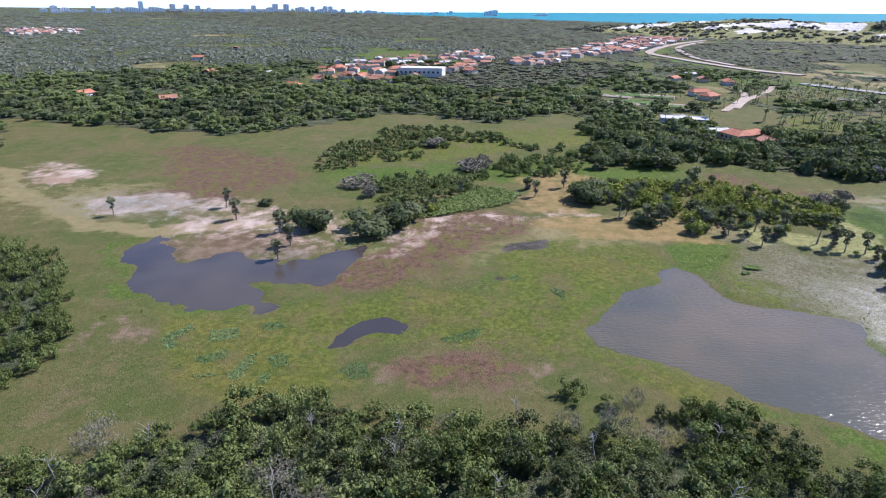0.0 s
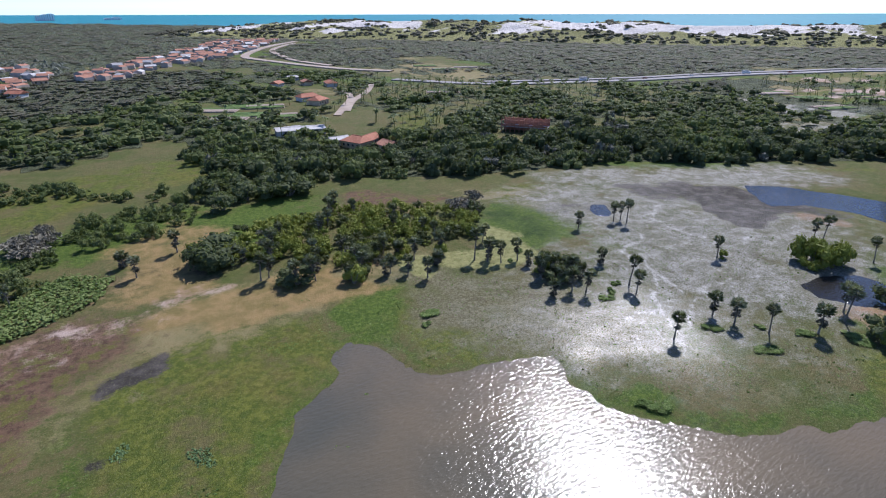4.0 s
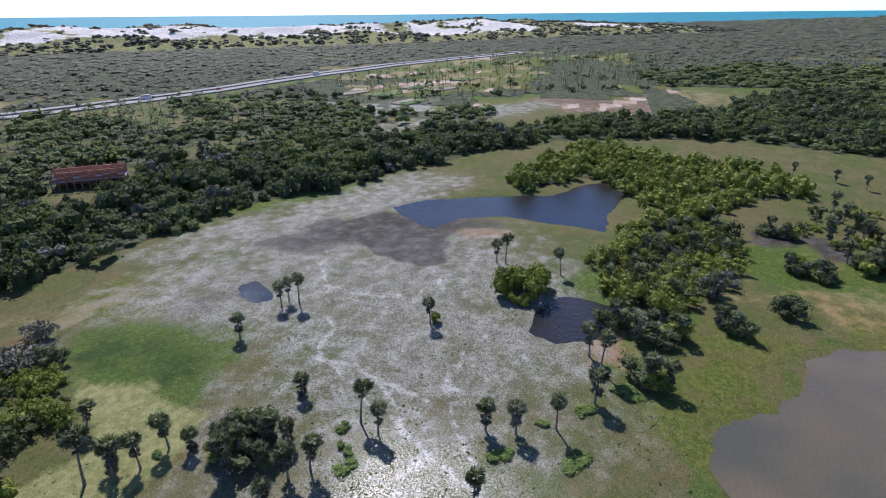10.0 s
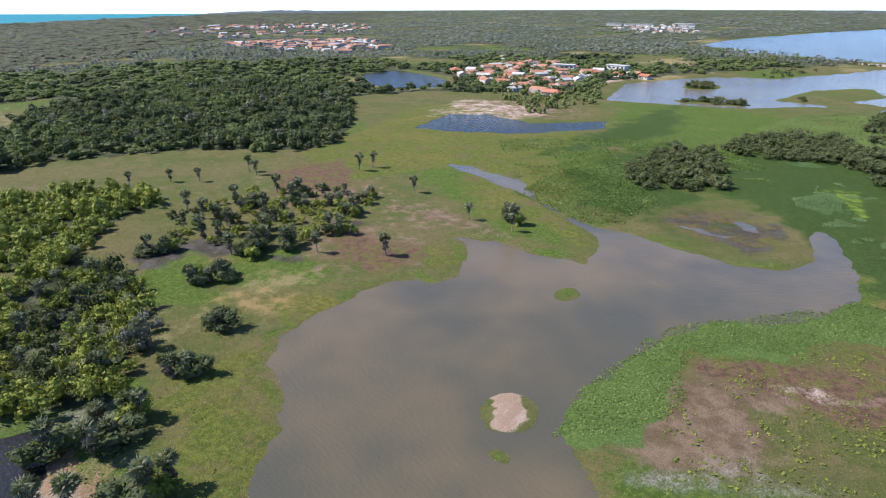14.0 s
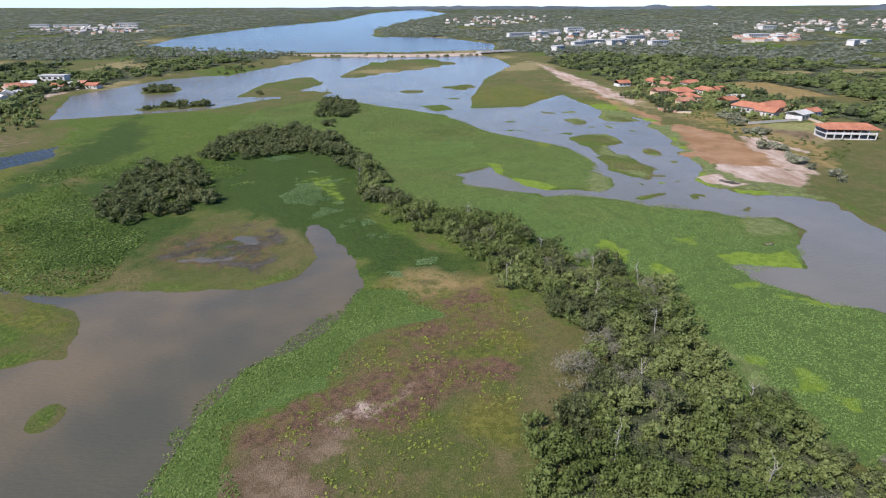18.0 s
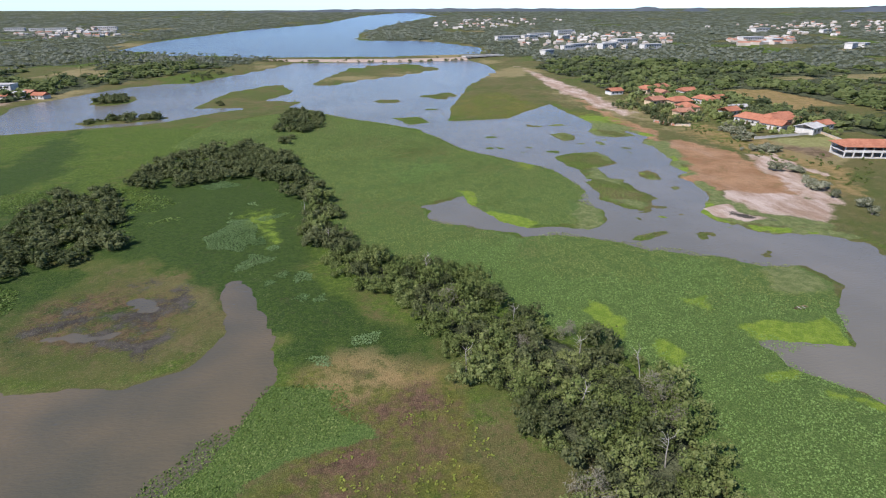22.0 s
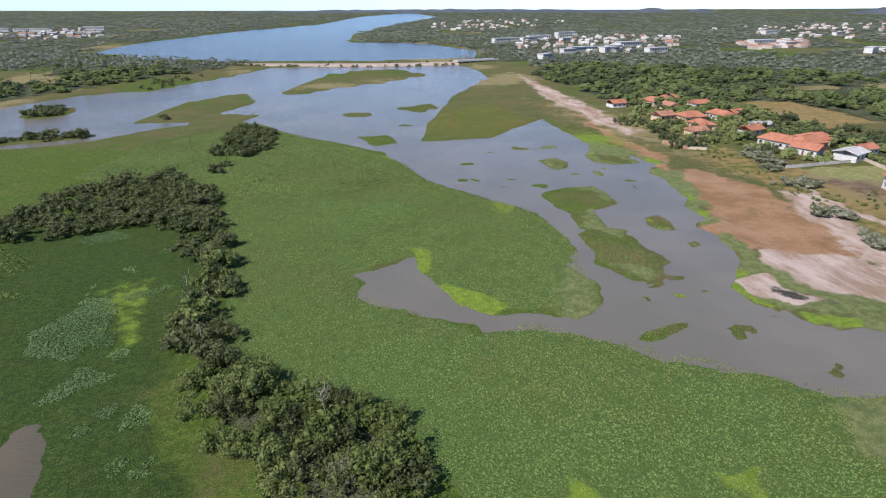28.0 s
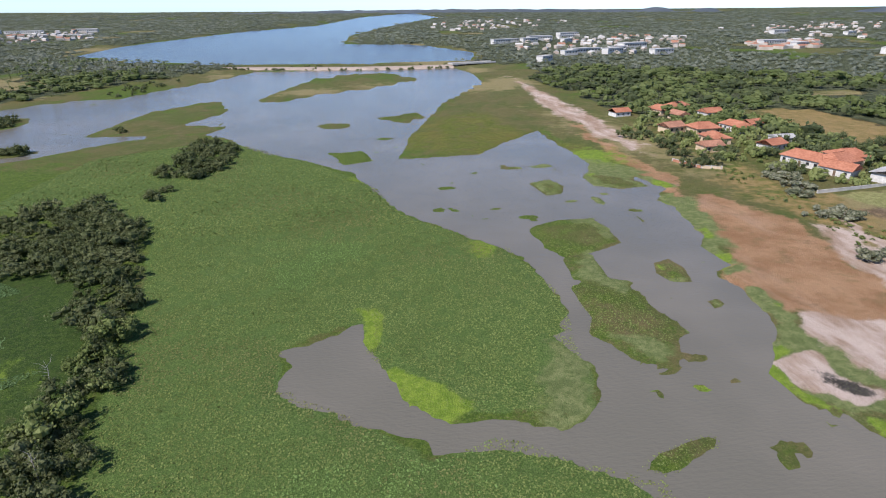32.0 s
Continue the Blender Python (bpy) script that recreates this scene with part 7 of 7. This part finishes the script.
# ---- causeway, bridge and roads ----
def ribbon(name, line, width, mat, label, lift=0.25, thick=0.0, kind="structure", height=None, step=12):
    pts = [Vector((*p, 0)) for p in line]
    fine = []
    for k in range(len(pts) - 1):
        a, b, c, d = pts[max(k - 1, 0)], pts[k], pts[k + 1], pts[min(k + 2, len(pts) - 1)]
        n = max(2, int((c - b).length / step))
        for j in range(n):
            u = j / n
            fine.append(0.5 * ((2 * b) + (c - a) * u + (2 * a - 5 * b + 4 * c - d) * u * u + (3 * b - a - 3 * c + d) * u ** 3))
    fine.append(pts[-1])
    bm = bmesh.new()
    prev = None
    for k, p in enumerate(fine):
        way = (fine[min(k + 1, len(fine) - 1)] - fine[max(k - 1, 0)]).normalized()
        off = Vector((-way.y, way.x, 0)) * width / 2
        zs = [float(ground_at(np.array([q.x]), np.array([q.y]))[0]) for q in (p - off, p + off)]
        z = (max(zs) if height is None else height) + lift
        row = [bm.verts.new((p.x + s * off.x * f, p.y + s * off.y * f, z - dz)) for s, f, dz in ((-1, 1.0 + thick, 1.2 + 2 * thick), (-1, 1.0, 0), (1, 1.0, 0), (1, 1.0 + thick, 1.2 + 2 * thick))]
        if prev:
            for j in range(3):
                bm.faces.new((prev[j], row[j], row[j + 1], prev[j + 1]))
        prev = row
    me = bpy.data.meshes.new(name)
    bm.to_mesh(me)
    bm.free()
    me.materials.append(mat)
    return tagged(new(name, me), label, kind=kind)


CAUSEWAY = [(414, -663), (381, -715), (327, -749), (246, -756), (152, -736), (7, -714), (-92, -719)]
ribbon("causeway", [(x, y - 4) for x, y in CAUSEWAY], 16, STONE, "low stone causeway between the two lakes", 0.2, 0.9, height=1.6)
ribbon("causeway_road", [(x, y - 4) for x, y in CAUSEWAY], 8, DIRT, "dusty road on the causeway", 0.32, height=1.6)
bx0, by0 = CAUSEWAY[-1]
bx1, by1 = [(-143, -736)][0]
bridge = thing("road_bridge", "low concrete road bridge at the end of the causeway", "bridge", at=((bx0 + bx1) / 2, (by0 + by1) / 2 - 4, 0))
span = math.hypot(bx1 - bx0, by1 - by0)
bridge.rotation_euler[2] = math.atan2(by1 - by0, bx1 - bx0)
box_part("deck", (-span / 2 - 2, -6, 2.6, span / 2 + 2, 6, 3.4), CONCRETE, bridge)
for y in (-5.9, 5.6):
    box_part("parapet", (-span / 2 - 2, y, 3.4, span / 2 + 2, y + 0.3, 4.3), CONCRETE, bridge)
for k in range(5):
    x = -span / 2 + span * (k + 0.5) / 5
    for y in (-4, 0, 4):
        box_part("pier", (x - 0.5, y - 0.5, -1.2, x + 0.5, y + 0.5, 2.6), CONCRETE, bridge)
ribbon("highway", [(281, 525), (334, 456), (454, 401), (550, 369), (729, 293), (909, 196)], 11, ASPHALT, "pale two-lane highway below the dunes", 0.9)
ribbon("highway_lane", [(x + 9, y + 13) for x, y in [(334, 456), (454, 401), (550, 369), (729, 293), (909, 196)]], 8, ASPHALT, "second carriageway of the highway", 0.9)
ribbon("curved_road", [(415, 1134), (339, 1038), (272, 932), (240, 848), (250, 780), (263, 696), (284, 629), (312, 584)], 11, DIRT, "broad pale road curving past the village", 1.0)
ribbon("curved_road", [(388, 1070), (314, 959), (288, 852), (276, 752), (285, 674)], 8, DIRT, "inner loop of the pale village road", 1.0)
ribbon("dirt_lane", [(176, 402), (196, 435), (226, 471), (256, 519)], 5, DIRT, "pale dirt lane through the farmland", 0.4)
ribbon("dirt_lane", [(164, 391), (183, 420), (201, 448), (211, 478), (215, 507)], 5, DIRT, "pale dirt lane by the farm", 0.4)

# ---- cultivated beds ----
for k, (x, y) in enumerate([(106, 452), (124, 457), (136, 448), (104, 421), (120, 423), (132, 411)] + [(277, 438), (367, 608), (368, 570), (398, 573)] + [(484, 255), (526, 246), (522, 221), (587, 215), (453, 226), (485, 285)]):
    bed = thing("vegetable_bed", "rectangular bed of green vegetable rows with pale paths", "crop bed", "crop beds", (x, y, float(ground_at(np.array([x * 1.0]), np.array([y * 1.0]))[0]) + 0.1))
    bed.rotation_euler[2] = radians(-32 + 7 * (k % 3))
    box_part("soil_bed", (-13, -8, -1.0, 13, 8, 0.25), DIRT, bed)
    for j in range(7):
        box_part("furrow_ridge", (-12.5, -7.6 + j * 2.2, 0.25, 12.5, -6.0 + j * 2.2, 0.6 + 0.1 * (j % 2)), BED if (k + j // 4) % 3 else DIRT, bed)

# ---- walls round the plots by the shore ----
for k, ((x0, y0), (x1, y1)) in enumerate((((-119, -282), (-125, -269)), ((-125, -269), (-133, -266)), ((-147, -229), (-190, -234)), ((-190, -234), (-184, -208)))):
    fence = thing("plot_wall", "low plastered wall round a shore plot", "wall", "plot walls", (x0, y0, float(ground_at(np.array([x0 * 1.0]), np.array([y0 * 1.0]))[0])))
    ln = math.hypot(x1 - x0, y1 - y0)
    fence.rotation_euler[2] = math.atan2(y1 - y0, x1 - x0)
    box_part("wall_panel", (0, -0.12, -0.6, ln, 0.12, 1.2), (BRICKWORK, OCHRE, CONCRETE, OCHRE)[k], fence)
    box_part("coping", (-0.1, -0.2, 1.2, ln + 0.1, 0.2, 1.3), CONCRETE, fence)
    for j in range(int(ln / 4) + 1):
        box_part("pier", (j * 4 - 0.2, -0.22, -0.6, j * 4 + 0.2, 0.22, 1.4), CONCRETE, fence)

# ---- the lone wooden boat on the weed ----
(lx0, ly0), = [(-40, -65)]
boat = thing("wooden_boat", "small dark wooden boat lying on the floating weed", "boat", at=(lx0, ly0, 0.1))
boat.rotation_euler[2] = radians(8)
bm = bmesh.new()
hull = []
for x, w, z in ((-1.9, 0.42, 0.05), (-0.8, 0.62, -0.02), (0.6, 0.6, -0.02), (1.9, 0.05, 0.12)):
    hull.append([bm.verts.new(p) for p in ((x, -w, 0.45 + z), (x, -w * 0.6, z), (x, w * 0.6, z), (x, w, 0.45 + z))])
for a, b in zip(hull, hull[1:]):
    for k in range(3):
        bm.faces.new((a[k], b[k], b[k + 1], a[k + 1]))
bm.faces.new(hull[0])
part("hull", bm, WOODDOOR, boat)
for x in (-0.9, 0.3):
    box_part("thwart", (x - 0.12, -0.55, 0.32, x + 0.12, 0.55, 0.37), DEADWOOD, boat)

# ---- traffic on the highway ----
def vehicle(long, tall, paint, label, name):
    top = thing(name, label, name, "vehicles on the roads")
    bm = bmesh.new()
    box(bm, -long / 2, -0.9, 0.35, long / 2, 0.9, tall * 0.6)
    bmesh.ops.bevel(bm, geom=bm.edges[:], offset=0.12, segments=1, affect="EDGES")
    part("body", bm, paint, top)
    bm = bmesh.new()
    cab = (-long * 0.3, long * 0.25) if name == "car" else (-long / 2, long * 0.28)
    box(bm, cab[0], -0.82 if name == "car" else -1.15, tall * 0.6, cab[1], 0.82 if name == "car" else 1.15, tall)
    bmesh.ops.bevel(bm, geom=bm.edges[:], offset=0.14, segments=1, affect="EDGES")
    part("cabin" if name == "car" else "cargo_box", bm, DARKGLASS if name == "car" else PLASTER, top)
    for x in (-long * 0.32, long * 0.32):
        for y in (-0.85, 0.85):
            bm = bmesh.new()
            bmesh.ops.create_cone(bm, cap_ends=True, segments=12, radius1=0.34, radius2=0.34, depth=0.24, matrix=pose(x, y, 0.34, 90, 0, 0))
            part("wheel", bm, DARKGLASS, top)
    return top


WHITE_PAINT = plain("white_car_paint", (0.70, 0.70, 0.70), (0.78, 0.78, 0.78), 0.5, 0.3)
RED_PAINT = plain("red_car_paint", (0.35, 0.05, 0.04), (0.42, 0.07, 0.05), 0.5, 0.3)
FLEET = [vehicle(4.3, 1.5, WHITE_PAINT, "white car driving on the highway", "car"), vehicle(4.2, 1.5, RED_PAINT, "red car driving on the highway", "car"), vehicle(9.0, 3.4, WHITE_PAINT, "white box truck on the highway", "truck")]
parked = set()
ROAD = [(281, 525), (334, 456), (454, 401), (550, 369), (729, 293), (909, 196)]
for k, (seg, u) in enumerate(((1, 0.3), (1, 0.7), (2, 0.2), (2, 0.7), (3, 0.15), (3, 0.4), (3, 0.8), (0, 0.5), (4, 0.3))):
    (x0, y0), (x1, y1) = ROAD[seg], ROAD[seg + 1]
    x, y, a = x0 + (x1 - x0) * u, y0 + (y1 - y0) * u, math.atan2(y1 - y0, x1 - x0)
    x, y = x - 2.4 * math.sin(a), y + 2.4 * math.cos(a)
    hit, spot = bpy.data.objects["highway"].ray_cast(Vector((x, y, 300)), Vector((0, 0, -1)))[:2]
    if not hit:
        continue
    m = pose(x, y, spot.z + 0.02, 0, 0, math.degrees(a))
    kind = FLEET[(0, 2, 1)[k % 3]]
    if kind not in parked:
        parked.add(kind)
        kind.matrix_basis = m
    else:
        copy_thing(kind, m)

# ---- city and hills on the horizon ----
def tower(w, d, h, seed):
    top = thing("apartment_tower", "pale high-rise apartment tower far across the woods", "tower", "city towers")
    box_part("shaft", (-w / 2, -d / 2, -20, w / 2, d / 2, h), HAZED_TOWERWALL, top)
    box_part("roof_house", (-w * 0.25, -d * 0.25, h, w * 0.25, d * 0.25, h + 4), CONCRETE, top)
    # window bands are pale grey too, with haze in their colour
    for k in range(3):
        box_part("window_band", (-w * 0.34 + k * w * 0.28, -d / 2 - 0.4, 4, -w * 0.27 + k * w * 0.28, -d / 2 + 0.1, h - 3), CONCRETE, top)
    return top


TOWERS = [tower(24, 20, 62, 1), tower(30, 22, 48, 2), tower(20, 20, 78, 3), tower(40, 22, 34, 4)]
trng = random.Random(3)
spots = [(-36.0 + 33.5 * (k + trng.uniform(-0.4, 0.4)) / 74, trng.uniform(4150, 4550), trng.choice((0, 1, 3, 0, 1, 2, 3))) for k in range(75)]
spots += [(a, 3900, k) for a, k in ((0.8, 2), (1.2, 2), (1.6, 2), (5.5, 1), (6.1, 1), (-9.5, 0), (-8.8, 0), (-13.2, 1), (-14.4, 1), (-12.4, 0))]
used_t = set()
for a, r, k in spots:
    x, y = math.sin(radians(a)) * r, math.cos(radians(a)) * r
    m = pose(x, y, float(ground_at(np.array([x]), np.array([y]))[0]), 0, 0, -a)
    s = trng.uniform(0.5, 0.85)
    m = m @ Matrix.Diagonal((s * 1.7, s * 1.5, s * 0.95, 1))
    if k in used_t:
        copy_thing(TOWERS[k], m)
    else:
        TOWERS[k].matrix_basis = m
        used_t.add(k)
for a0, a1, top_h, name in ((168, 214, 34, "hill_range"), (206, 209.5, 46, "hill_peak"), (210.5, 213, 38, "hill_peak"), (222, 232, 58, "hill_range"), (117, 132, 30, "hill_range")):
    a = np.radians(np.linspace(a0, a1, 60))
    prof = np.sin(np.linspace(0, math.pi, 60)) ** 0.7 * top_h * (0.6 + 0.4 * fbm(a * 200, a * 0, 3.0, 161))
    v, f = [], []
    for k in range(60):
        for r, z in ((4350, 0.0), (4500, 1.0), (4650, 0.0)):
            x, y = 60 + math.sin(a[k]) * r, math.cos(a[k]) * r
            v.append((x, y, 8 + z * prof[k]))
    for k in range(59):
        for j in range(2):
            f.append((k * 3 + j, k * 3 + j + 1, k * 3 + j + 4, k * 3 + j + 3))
    tagged(new(name, mesh(name, v, f, [HAZED_HILLSIDE], smooth=True)), "dark wooded hills on the horizon", kind="structure")
